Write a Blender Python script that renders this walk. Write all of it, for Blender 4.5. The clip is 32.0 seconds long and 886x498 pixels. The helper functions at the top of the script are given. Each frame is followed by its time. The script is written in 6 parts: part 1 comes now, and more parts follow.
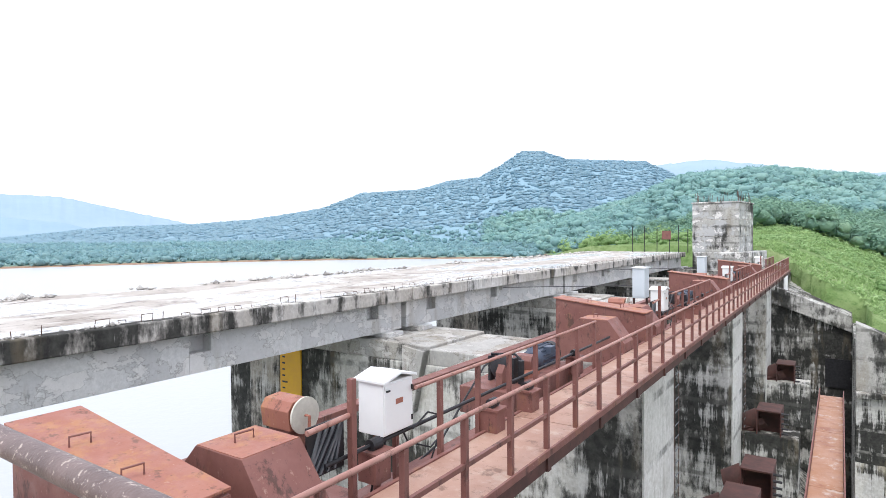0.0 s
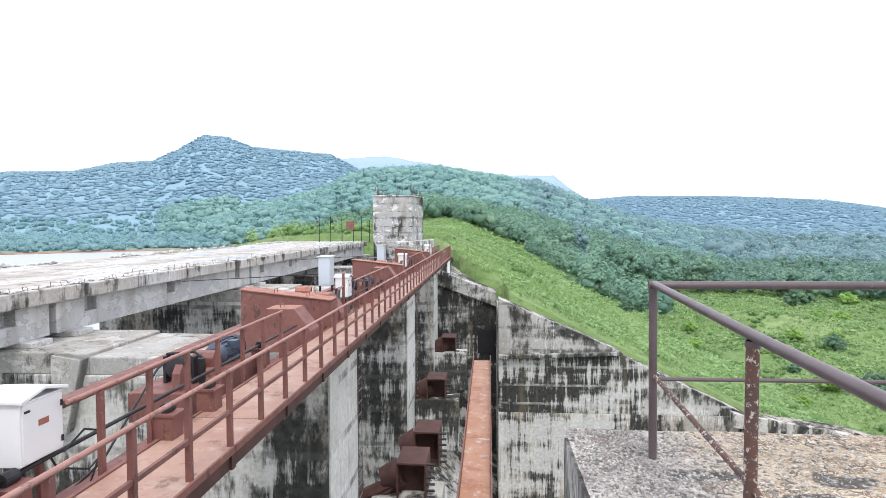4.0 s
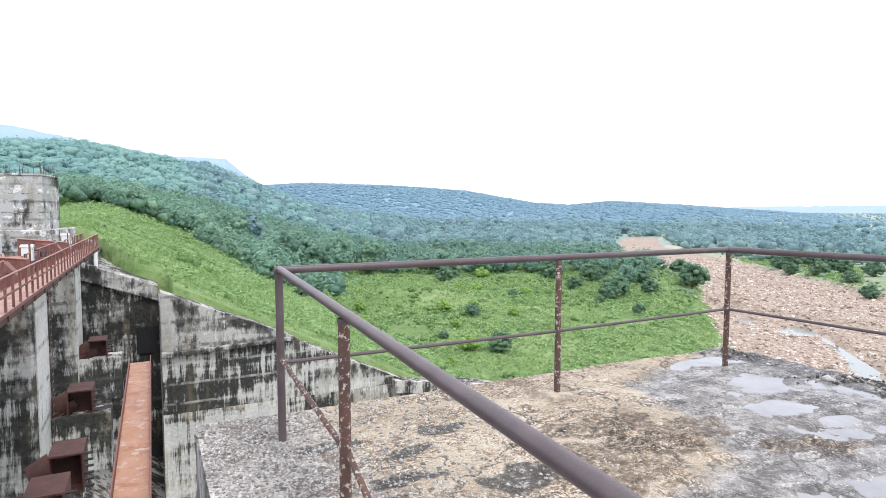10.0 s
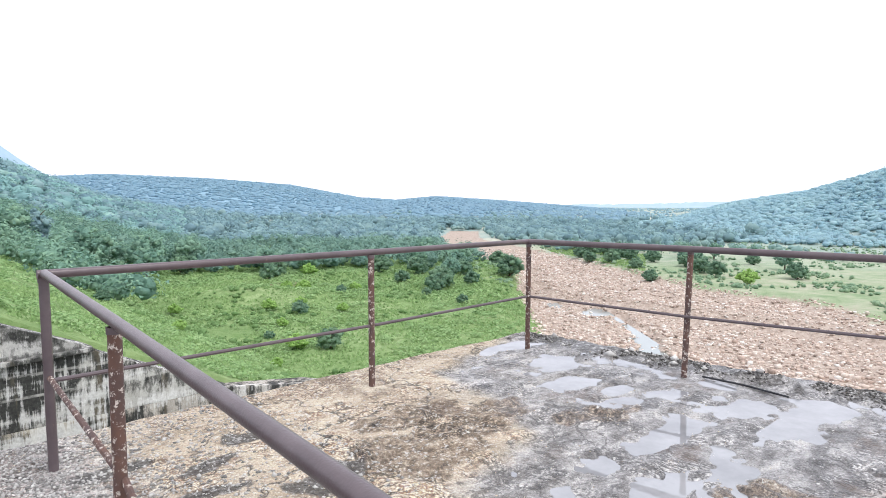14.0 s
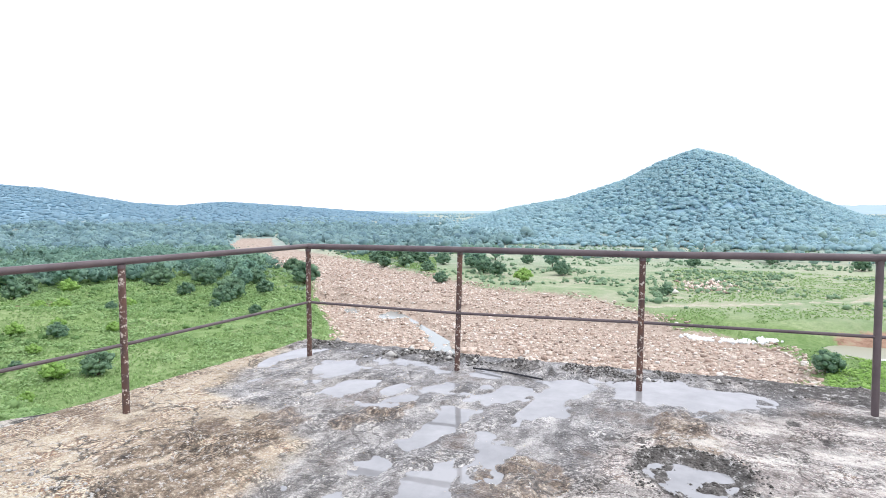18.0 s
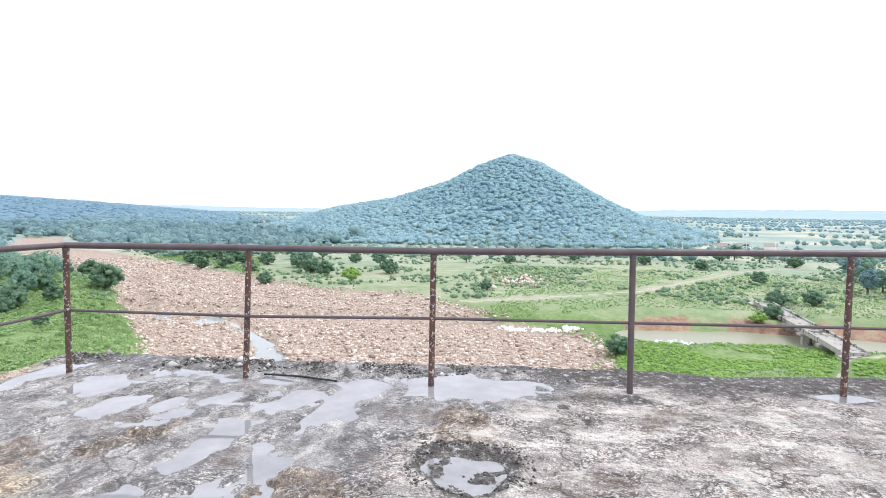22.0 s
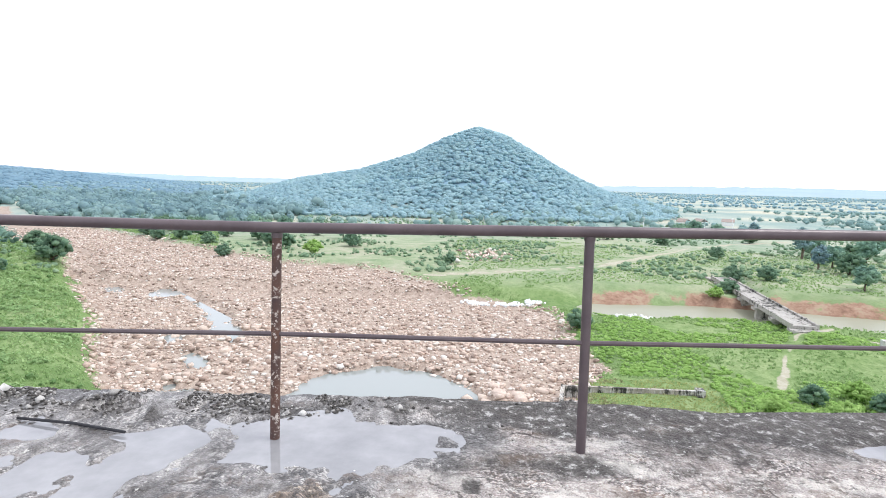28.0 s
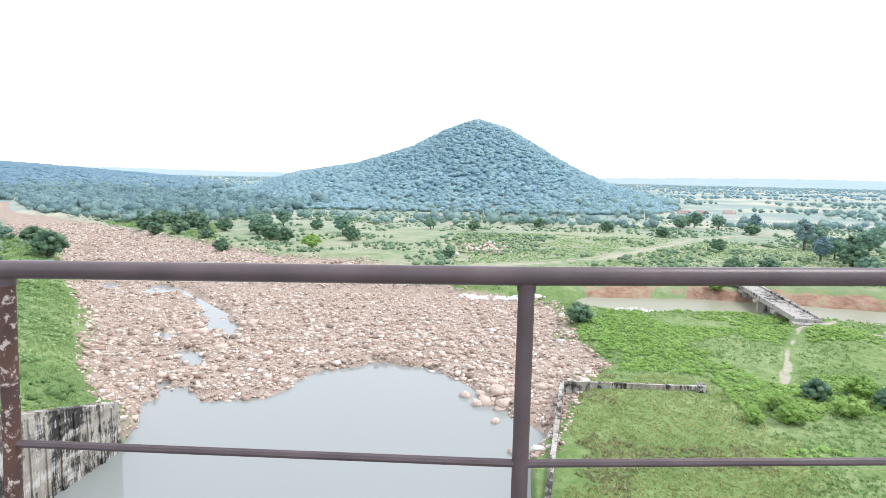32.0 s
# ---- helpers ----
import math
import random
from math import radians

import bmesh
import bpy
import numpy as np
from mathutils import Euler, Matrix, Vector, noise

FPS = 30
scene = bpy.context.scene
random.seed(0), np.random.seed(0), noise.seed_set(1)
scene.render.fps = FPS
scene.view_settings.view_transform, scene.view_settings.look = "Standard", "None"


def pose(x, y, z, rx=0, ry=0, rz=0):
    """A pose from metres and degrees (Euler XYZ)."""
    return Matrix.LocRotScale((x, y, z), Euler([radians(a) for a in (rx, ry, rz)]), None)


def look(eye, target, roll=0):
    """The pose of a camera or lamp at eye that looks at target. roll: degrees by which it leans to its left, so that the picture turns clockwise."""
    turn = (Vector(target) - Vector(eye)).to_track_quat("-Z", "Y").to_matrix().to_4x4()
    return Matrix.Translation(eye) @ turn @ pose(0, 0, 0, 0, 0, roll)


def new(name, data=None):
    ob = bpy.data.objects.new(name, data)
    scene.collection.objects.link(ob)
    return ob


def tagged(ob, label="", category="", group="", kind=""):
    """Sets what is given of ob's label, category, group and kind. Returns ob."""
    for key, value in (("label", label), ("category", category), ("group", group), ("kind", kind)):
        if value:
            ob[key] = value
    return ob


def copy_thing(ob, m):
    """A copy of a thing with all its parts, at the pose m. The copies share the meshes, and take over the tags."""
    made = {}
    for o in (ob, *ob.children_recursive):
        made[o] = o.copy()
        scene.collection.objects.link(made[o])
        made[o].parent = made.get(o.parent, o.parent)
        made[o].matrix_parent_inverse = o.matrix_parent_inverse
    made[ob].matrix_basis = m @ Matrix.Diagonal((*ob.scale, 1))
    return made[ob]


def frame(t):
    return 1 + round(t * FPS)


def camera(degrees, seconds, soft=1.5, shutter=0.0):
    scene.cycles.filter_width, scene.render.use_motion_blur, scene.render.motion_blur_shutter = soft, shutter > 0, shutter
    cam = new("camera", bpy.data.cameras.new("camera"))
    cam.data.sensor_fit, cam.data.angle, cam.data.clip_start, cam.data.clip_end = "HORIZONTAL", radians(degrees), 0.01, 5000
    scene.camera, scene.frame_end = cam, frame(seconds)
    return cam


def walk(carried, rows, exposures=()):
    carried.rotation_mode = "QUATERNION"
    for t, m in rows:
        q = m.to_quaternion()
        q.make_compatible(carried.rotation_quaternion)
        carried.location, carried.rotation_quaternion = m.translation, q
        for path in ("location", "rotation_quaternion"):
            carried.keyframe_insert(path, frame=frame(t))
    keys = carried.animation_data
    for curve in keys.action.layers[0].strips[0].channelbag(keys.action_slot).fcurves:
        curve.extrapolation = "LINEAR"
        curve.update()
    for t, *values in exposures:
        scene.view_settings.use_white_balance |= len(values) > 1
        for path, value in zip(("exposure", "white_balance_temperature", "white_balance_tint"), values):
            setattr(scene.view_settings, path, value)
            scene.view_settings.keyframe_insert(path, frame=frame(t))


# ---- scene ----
# eye x, y, z, then yaw, pitch and roll in degrees; +y runs along the dam, +x downstream
cam = camera(73.85, 32.0, soft=0.7)


def aim(x, y, z, yaw, pitch, roll):
    a, b = radians(yaw), radians(pitch)
    way = Vector((-math.sin(a) * math.cos(b), math.cos(a) * math.cos(b), math.sin(b)))
    return look((x, y, z), Vector((x, y, z)) + way, roll)


PATH = [
    (0, (-0.000, 0.000, 1.472), 34.05, -1.36, -0.51),
    (0.5, (0.012, -0.005, 1.475), 28.89, -1.36, -0.57),
    (1, (0.021, -0.010, 1.478), 24.05, -1.45, -0.52),
    (1.5, (0.030, -0.016, 1.480), 19.84, -1.73, -0.53),
    (2, (0.030, -0.008, 1.473), 16.67, -1.96, -0.46),
    (2.5, (0.023, 0.013, 1.464), 13.07, -2.11, -0.30),
    (3, (0.035, 0.018, 1.455), 10.20, -2.23, -0.30),
    (3.5, (0.046, 0.030, 1.451), 7.04, -2.34, -0.27),
    (5.5, (0.080, 0.033, 1.444), -1.73, -2.84, -0.24),
    (6, (0.099, 0.020, 1.443), -4.54, -2.97, -0.24),
    (6.5, (0.128, 0.021, 1.440), -7.58, -3.12, -0.06),
    (7, (0.159, 0.025, 1.438), -10.17, -3.23, 0.05),
    (7.5, (0.189, 0.031, 1.442), -12.76, -3.36, 0.05),
    (8, (0.223, 0.034, 1.443), -14.85, -3.47, 0.02),
    (8.5, (0.257, 0.041, 1.443), -18.04, -3.65, 0.14),
    (9, (0.300, 0.046, 1.444), -21.06, -3.76, 0.09),
    (9.5, (0.329, 0.038, 1.442), -23.74, -3.82, 0.09),
    (10, (0.358, 0.021, 1.443), -26.32, -3.87, 0.07),
    (10.5, (0.387, 0.029, 1.440), -28.43, -3.98, 0.07),
    (11, (0.422, 0.033, 1.438), -29.54, -4.01, 0.01),
    (11.5, (0.450, 0.035, 1.438), -30.87, -4.07, 0.08),
    (12, (0.478, 0.030, 1.442), -32.92, -4.13, 0.13),
    (12.5, (0.492, 0.011, 1.444), -35.53, -4.19, 0.08),
    (13, (0.485, -0.009, 1.443), -37.50, -4.25, -0.06),
    (13.5, (0.487, -0.002, 1.445), -40.02, -4.31, 0.05),
    (14, (0.489, -0.012, 1.443), -42.92, -4.34, 0.15),
    (14.5, (0.497, -0.025, 1.442), -44.93, -4.28, 0.14),
    (16.5, (0.563, -0.063, 1.426), -56.39, -3.89, 0.11),
    (17, (0.584, -0.072, 1.421), -58.76, -3.81, 0.17),
    (17.5, (0.605, -0.090, 1.420), -60.56, -3.79, 0.08),
    (18, (0.624, -0.110, 1.422), -62.57, -3.73, 0.06),
    (18.5, (0.635, -0.122, 1.423), -64.16, -3.66, 0.10),
    (19, (0.635, -0.131, 1.423), -65.96, -3.67, 0.15),
    (19.5, (0.636, -0.154, 1.422), -68.23, -3.70, 0.09),
    (20, (0.674, -0.187, 1.417), -71.57, -3.72, 0.18),
    (20.5, (0.730, -0.225, 1.414), -74.40, -3.68, 0.35),
    (21, (0.772, -0.258, 1.412), -77.02, -3.68, 0.37),
    (21.5, (0.813, -0.282, 1.410), -78.55, -3.69, 0.57),
    (22, (0.866, -0.332, 1.402), -79.15, -3.72, 0.74),
    (22.5, (0.941, -0.384, 1.384), -79.63, -3.88, 0.77),
    (23, (1.062, -0.385, 1.363), -80.05, -3.99, 0.83),
    (23.5, (1.212, -0.389, 1.346), -80.75, -4.37, 0.86),
    (24, (1.357, -0.425, 1.333), -81.54, -4.81, 0.84),
    (24.5, (1.544, -0.506, 1.336), -81.87, -5.02, 1.02),
    (25, (1.706, -0.526, 1.329), -81.99, -5.24, 1.10),
    (25.5, (1.872, -0.490, 1.331), -82.16, -5.35, 1.14),
    (26, (2.025, -0.465, 1.327), -82.33, -5.52, 1.07),
    (26.5, (2.215, -0.515, 1.326), -82.45, -5.69, 1.18),
    (28.5, (2.829, -0.618, 1.311), -82.55, -6.43, 1.59),
    (29, (3.010, -0.678, 1.332), -82.45, -6.53, 1.74),
    (29.5, (3.175, -0.697, 1.344), -82.25, -6.73, 1.70),
    (30, (3.330, -0.700, 1.352), -82.22, -6.75, 1.40),
    (30.5, (3.482, -0.710, 1.359), -82.43, -6.88, 1.19),
    (31, (3.626, -0.796, 1.360), -82.37, -6.99, 1.29),
    (31.5, (3.774, -0.879, 1.370), -82.40, -7.01, 1.24),
    (32, (3.932, -0.898, 1.374), -82.49, -6.95, 1.16),
]
walk(cam, [(t, aim(*eye, a, b, c)) for t, eye, a, b, c in PATH])

# ---- light: bright overcast ----
world = bpy.data.worlds.new("overcast")
scene.world = world
world.use_nodes = True
wn, wl = world.node_tree.nodes, world.node_tree.links
wn.clear()
sky = wn.new("ShaderNodeTexSky")
sky.sky_type, sky.sun_disc = "NISHITA", False
sky.sun_elevation, sky.sun_rotation = radians(59), radians(170)
sky.dust_density, sky.air_density = 3.0, 1.2
sky_bg, cloud_bg, sky_mix = wn.new("ShaderNodeBackground"), wn.new("ShaderNodeBackground"), wn.new("ShaderNodeMixShader")
sky_out, sky_co, sky_noise, sky_ramp = wn.new("ShaderNodeOutputWorld"), wn.new("ShaderNodeTexCoord"), wn.new("ShaderNodeTexNoise"), wn.new("ShaderNodeValToRGB")
sky_bg.inputs["Strength"].default_value = 0.12
cloud_bg.inputs["Color"].default_value = (0.888, 0.91, 1.03, 1)
cloud_bg.inputs["Strength"].default_value = 1.15
sky_noise.inputs["Scale"].default_value, sky_noise.inputs["Detail"].default_value = 1.6, 5
sky_ramp.color_ramp.elements[0].position, sky_ramp.color_ramp.elements[0].color = 0.25, (0.78, 0.78, 0.78, 1)
sky_ramp.color_ramp.elements[1].position, sky_ramp.color_ramp.elements[1].color = 0.6, (0.98, 0.98, 0.98, 1)
wl.new(sky_co.outputs["Generated"], sky_noise.inputs["Vector"])
wl.new(sky_noise.outputs["Fac"], sky_ramp.inputs["Fac"])
wl.new(sky_ramp.outputs["Color"], sky_mix.inputs["Fac"])
wl.new(sky.outputs["Color"], sky_bg.inputs["Color"])
wl.new(sky_bg.outputs[0], sky_mix.inputs[1])
wl.new(cloud_bg.outputs[0], sky_mix.inputs[2])
wl.new(sky_mix.outputs[0], sky_out.inputs["Surface"])

sun = new("sun", bpy.data.lights.new("sun", "SUN"))
sun.data.energy, sun.data.angle, sun.data.color = 1.3, radians(18), (1.0, 0.985, 0.965)
sun.matrix_world = look((6, -35, 60), (0, 0, 0))
scene.view_settings.exposure = 0.55


# ---- materials ----
class Nodes:
    """A material's node tree, with short ways to add nodes."""

    def __init__(self, name):
        self.mat = bpy.data.materials.new(name)
        self.mat.use_nodes = True
        self.n, self.l = self.mat.node_tree.nodes, self.mat.node_tree.links
        self.bsdf = self.n["Principled BSDF"]
        self.pos = self.n.new("ShaderNodeNewGeometry").outputs["Position"]

    def scaled(self, x, y, z):
        m = self.n.new("ShaderNodeVectorMath")
        m.operation = "MULTIPLY"
        m.inputs[1].default_value = (x, y, z)
        self.l.new(self.pos, m.inputs[0])
        return m.outputs[0]

    def noise(self, scale, detail=4, rough=0.6, vec=None):
        t = self.n.new("ShaderNodeTexNoise")
        t.inputs["Scale"].default_value, t.inputs["Detail"].default_value, t.inputs["Roughness"].default_value = scale, detail, rough
        self.l.new(vec or self.pos, t.inputs["Vector"])
        return t.outputs["Fac"]

    def ramp(self, fac, *stops):
        r = self.n.new("ShaderNodeValToRGB")
        e = r.color_ramp.elements
        while len(e) < len(stops):
            e.new(0.5)
        for el, (p, c) in zip(e, stops):
            el.position = p
            el.color = (*c, 1) if isinstance(c, tuple) else (c, c, c, 1)
        self.l.new(fac, r.inputs["Fac"])
        return r.outputs["Color"]

    def mix(self, fac, a, b, kind="MIX"):
        m = self.n.new("ShaderNodeMix")
        m.data_type, m.blend_type = "RGBA", kind
        for sock, v in ((m.inputs[0], fac), (m.inputs[6], a), (m.inputs[7], b)):
            if isinstance(v, (int, float)):
                sock.default_value = v
            elif isinstance(v, tuple):
                sock.default_value = (*v, 1)
            else:
                self.l.new(v, sock)
        return m.outputs[2]

    def bump(self, fac, strength, distance=0.02):
        b = self.n.new("ShaderNodeBump")
        b.inputs["Strength"].default_value, b.inputs["Distance"].default_value = strength, distance
        self.l.new(fac, b.inputs["Height"])
        self.l.new(b.outputs[0], self.bsdf.inputs["Normal"])

    def done(self, color, rough=0.8, metal=0.0, spec=0.4):
        if isinstance(color, tuple):
            self.bsdf.inputs["Base Color"].default_value = (*color, 1)
        else:
            self.l.new(color, self.bsdf.inputs["Base Color"])
        if isinstance(rough, (int, float)):
            self.bsdf.inputs["Roughness"].default_value = rough
        else:
            self.l.new(rough, self.bsdf.inputs["Roughness"])
        self.bsdf.inputs["Metallic"].default_value = metal
        self.bsdf.inputs["Specular IOR Level"].default_value = spec
        return self.mat

    def island(self):
        return self.n.new("ShaderNodeNewGeometry").outputs["Random Per Island"]


def painted(name, c1, c2, c3, scale=3.0, rough=0.6, bump=0.15, fine=40.0, metal=0.0, wear=0.62):
    """Paint or metal: two broad tones, worn spots of a third, fine grain."""
    k = Nodes(name)
    base = k.ramp(k.noise(scale, 5), (0.35, c1), (0.65, c2))
    worn = k.ramp(k.noise(scale * 4.1, 6, 0.7), (wear, 0.0), (wear + 0.06, 1.0))
    grain = k.noise(fine, 3)
    k.bump(grain, bump, 0.004)
    return k.done(k.mix(worn, base, c3), rough, metal)


def rusty(name, c1, c2, rust, grime, scale=1.6, much=0.52, rough=0.6):
    """Old red-oxide steel: uneven paint, bleeding rust, dark grime, chalky fading and scratches."""
    k = Nodes(name)
    col = k.ramp(k.noise(scale, 7, 0.68), (0.32, c1), (0.68, c2))
    col = k.mix(k.ramp(k.noise(scale * 1.7, 8, 0.74, k.scaled(1, 1, 0.55)), (much, 0.0), (much + 0.1, 0.75)), col, rust)
    col = k.mix(k.ramp(k.noise(scale * 2.9, 8, 0.76, k.scaled(1, 1, 0.4)), (0.555, 0.0), (0.62, 0.7)), col, grime)
    col = k.mix(k.ramp(k.noise(scale * 11, 6, 0.78), (0.60, 0.0), (0.66, 0.55)), col, grime)
    col = k.mix(k.ramp(k.noise(scale * 6, 6, 0.75), (0.61, 0.0), (0.68, 0.35)), col, (0.55, 0.40, 0.33))
    k.bump(k.noise(45, 5, 0.7), 0.25, 0.006)
    return k.done(col, k.ramp(k.noise(scale * 3, 5), (0.35, rough - 0.12), (0.65, rough + 0.15)), 0, 0.4)


def stained(name, base1, base2, dark=0.5, lime=0.62, streak=1.6, bump=0.5, lift=0.0, patch=0.0, seam=(0.10, 0.10, 0.09)):
    """Weathered concrete: mottled grey, black algae that runs down, white lime runs, pour joints every lift metres."""
    k = Nodes(name)
    col = k.ramp(k.noise(0.9, 8, 0.68), (0.3, base1), (0.7, base2))
    col = k.mix(0.4, col, k.ramp(k.noise(11, 5, 0.7), (0.3, 0.2), (0.7, 0.75)), "OVERLAY")
    if patch:
        # skim-coat repairs with hard, cracked outlines
        edge = k.noise(0.75, 6, 0.6)
        col = k.mix(k.ramp(edge, (0.50, 0.0), (0.512, patch)), col, (0.47, 0.48, 0.48))
        col = k.mix(k.ramp(edge, (0.488, 0.0), (0.497, 0.55), (0.506, 0.0)), col, (0.16, 0.155, 0.14))
        other = k.noise(1.15, 6, 0.62, k.scaled(1, 1, 1.7))
        col = k.mix(k.ramp(other, (0.56, 0.0), (0.572, patch)), col, (0.75, 0.74, 0.71))
        col = k.mix(k.ramp(other, (0.54, 0.0), (0.552, 0.5), (0.563, 0.0)), col, (0.2, 0.19, 0.17))
    run = k.noise(1.0, 5, 0.56, k.scaled(streak * 0.8, streak * 0.8, 0.13))
    blot = k.noise(0.3, 7, 0.6, k.scaled(1, 1, 0.7))
    course = k.noise(1.0, 3, 0.55, k.scaled(0.07, 0.07, 0.8))
    ragged = k.noise(3.2, 7, 0.72, k.scaled(1, 1, 0.45))
    mask = k.ramp(k.mix(0.22, k.mix(0.25, k.mix(0.5, run, blot), course), ragged), (dark - 0.012, 0.0), (dark + 0.008, 0.6), (dark + 0.035, 0.97))
    col = k.mix(mask, col, k.ramp(k.noise(5, 5, 0.7), (0.35, (0.016, 0.017, 0.016)), (0.65, (0.055, 0.055, 0.05))))
    col = k.mix(k.ramp(k.noise(0.7, 6, 0.6, k.scaled(1.6, 1.6, 0.25)), (0.57, 0.0), (0.66, 0.35)), col, (0.23, 0.19, 0.125))
    white = k.noise(1.0, 7, 0.76, k.scaled(streak * 3.0, streak * 3.0, 0.3))
    band = k.noise(0.3, 4, 0.6, k.scaled(0.6, 0.6, 2.4))
    wm = k.ramp(k.mix(0.5, white, band), (lime - 0.02, 0.0), (lime + 0.03, 0.8))
    col = k.mix(wm, col, k.ramp(k.noise(6, 5, 0.7), (0.35, (0.52, 0.51, 0.47)), (0.65, (0.76, 0.76, 0.73))))
    if lift:
        wave = k.n.new("ShaderNodeTexWave")
        wave.bands_direction = "Z"
        wave.inputs["Scale"].default_value = math.pi / 10 / lift
        wave.inputs["Distortion"].default_value, wave.inputs["Detail"].default_value, wave.inputs["Detail Scale"].default_value = 0.25, 3, 2
        k.l.new(k.pos, wave.inputs["Vector"])
        joint = k.mix(k.ramp(k.noise(1.1, 5, 0.7), (0.4, 0.25), (0.6, 1.0)), k.ramp(wave.outputs["Fac"], (0.94, 0.0), (0.985, 1.0)), (0, 0, 0))
        col = k.mix(joint, col, seam)
    k.bump(k.noise(16, 7, 0.72), bump, 0.03)
    return k.done(col, 0.9, 0, 0.2)


M_RED = rusty("red_oxide_paint", (0.175, 0.072, 0.061), (0.235, 0.106, 0.089), (0.25, 0.12, 0.07), (0.055, 0.034, 0.029), 1.5, 0.57)
M_RUSTTOP = rusty("rusted_red_plate", (0.36, 0.152, 0.105), (0.30, 0.115, 0.085), (0.40, 0.19, 0.085), (0.10, 0.05, 0.036), 1.7, 0.5, 0.55)
M_PLATE = rusty("worn_walkway_plate", (0.35, 0.20, 0.15), (0.44, 0.285, 0.22), (0.48, 0.365, 0.295), (0.15, 0.08, 0.055), 0.9, 0.54, 0.5)
M_GANG = rusty("rust_orange_plate", (0.36, 0.165, 0.085), (0.42, 0.215, 0.125), (0.27, 0.10, 0.06), (0.52, 0.44, 0.38), 0.7, 0.52, 0.45)
M_RAILPINK = rusty("faded_red_handrail", (0.31, 0.15, 0.12), (0.39, 0.22, 0.185), (0.28, 0.125, 0.08), (0.14, 0.07, 0.05), 2.0, 0.58, 0.5)
M_SCALE = painted("scaly_rail_pipe", (0.13, 0.095, 0.09), (0.19, 0.14, 0.13), (0.46, 0.39, 0.34), 15, 0.45, 0.5, 110, 0.1, 0.58)
M_PIPE = painted("brown_rail_pipe", (0.092, 0.071, 0.075), (0.128, 0.10, 0.104), (0.21, 0.14, 0.12), 6, 0.34, 0.25, 160, 0.1, 0.68)
M_FLAKE = painted("flaking_post_paint", (0.075, 0.05, 0.047), (0.135, 0.07, 0.05), (0.56, 0.50, 0.44), 8, 0.7, 0.4, 90, 0, 0.55)
M_RUSTDARK = painted("dark_rusty_steel", (0.062, 0.031, 0.027), (0.11, 0.048, 0.04), (0.06, 0.035, 0.028), 2.5, 0.7, 0.3, 50, 0, 0.58)
M_WHITE = painted("white_enamel", (0.80, 0.82, 0.82), (0.76, 0.78, 0.78), (0.66, 0.67, 0.65), 2, 0.35, 0.03, 60, 0, 0.74)
M_DARK = painted("black_grease_steel", (0.02, 0.02, 0.022), (0.035, 0.035, 0.04), (0.07, 0.06, 0.05), 8, 0.5, 0.2, 60, 0.2, 0.66)
M_MOTOR = painted("blue_grey_motor", (0.06, 0.08, 0.12), (0.08, 0.10, 0.14), (0.04, 0.04, 0.05), 8, 0.45, 0.1, 60, 0.1, 0.66)
M_YELLOW = painted("yellow_gauge_paint", (0.75, 0.43, 0.02), (0.70, 0.38, 0.03), (0.55, 0.33, 0.08), 3, 0.6, 0.1, 60, 0, 0.68)
M_GREYBOX = painted("pale_grey_cabinet_paint", (0.60, 0.66, 0.70), (0.55, 0.62, 0.66), (0.50, 0.52, 0.52), 3, 0.4, 0.05, 60, 0, 0.72)
M_DISC = painted("dirty_white_disc", (0.62, 0.60, 0.52), (0.52, 0.50, 0.43), (0.32, 0.28, 0.22), 9, 0.55, 0.2, 70, 0, 0.63)
M_REBAR = painted("rusty_rebar", (0.10, 0.07, 0.06), (0.14, 0.09, 0.07), (0.20, 0.10, 0.06), 12, 0.8, 0.3, 90, 0, 0.62)
M_BEAM = stained("deck_girder_concrete", (0.55, 0.565, 0.56), (0.69, 0.695, 0.675), 0.61, 0.66, 0.9, 0.4, 0, 0.5)
M_SLAB = stained("deck_slab_concrete", (0.40, 0.37, 0.325), (0.60, 0.585, 0.55), 0.505, 0.55, 2.2, 0.5)
M_PIER = stained("pier_concrete", (0.41, 0.40, 0.36), (0.63, 0.62, 0.575), 0.480, 0.545, 1.05, 0.4, 1.5)
# lit nose against shaded pier sides is painted in here, along with lime
M_NOSE = stained("lit_nose_concrete", (0.46, 0.46, 0.42), (0.64, 0.64, 0.60), 0.55, 0.475, 1.8, 0.4, 1.5)
M_GUIDE = stained("guide_wall_concrete", (0.33, 0.32, 0.285), (0.53, 0.52, 0.475), 0.466, 0.51, 1.3, 0.5, 1.2, 0, (0.50, 0.49, 0.45))
# recess wall: shade under the capping painted in as darker, blacker concrete
M_RECESS = stained("shaded_wall_concrete", (0.28, 0.275, 0.25), (0.46, 0.45, 0.41), 0.435, 0.56, 1.0, 0.5, 2.4)
M_GUIDE_TOP = stained("upper_wall_concrete", (0.36, 0.355, 0.33), (0.52, 0.51, 0.48), 0.505, 0.55, 0.9, 0.5, 1.5)
M_GUIDE_LIME = stained("limy_wall_concrete", (0.34, 0.31, 0.24), (0.52, 0.48, 0.40), 0.505, 0.47, 2.2, 0.5)
M_TAIL = stained("old_wall_concrete", (0.27, 0.245, 0.205), (0.50, 0.465, 0.41), 0.495, 0.54, 1.4, 0.5)
M_PIERTOP = stained("pier_top_concrete", (0.29, 0.275, 0.245), (0.48, 0.46, 0.42), 0.535, 0.60, 1.0, 0.7, 0, 0.35)
M_TOWER = stained("tower_concrete", (0.33, 0.325, 0.30), (0.55, 0.545, 0.51), 0.535, 0.60, 0.9, 0.5, 1.3, 0.85)
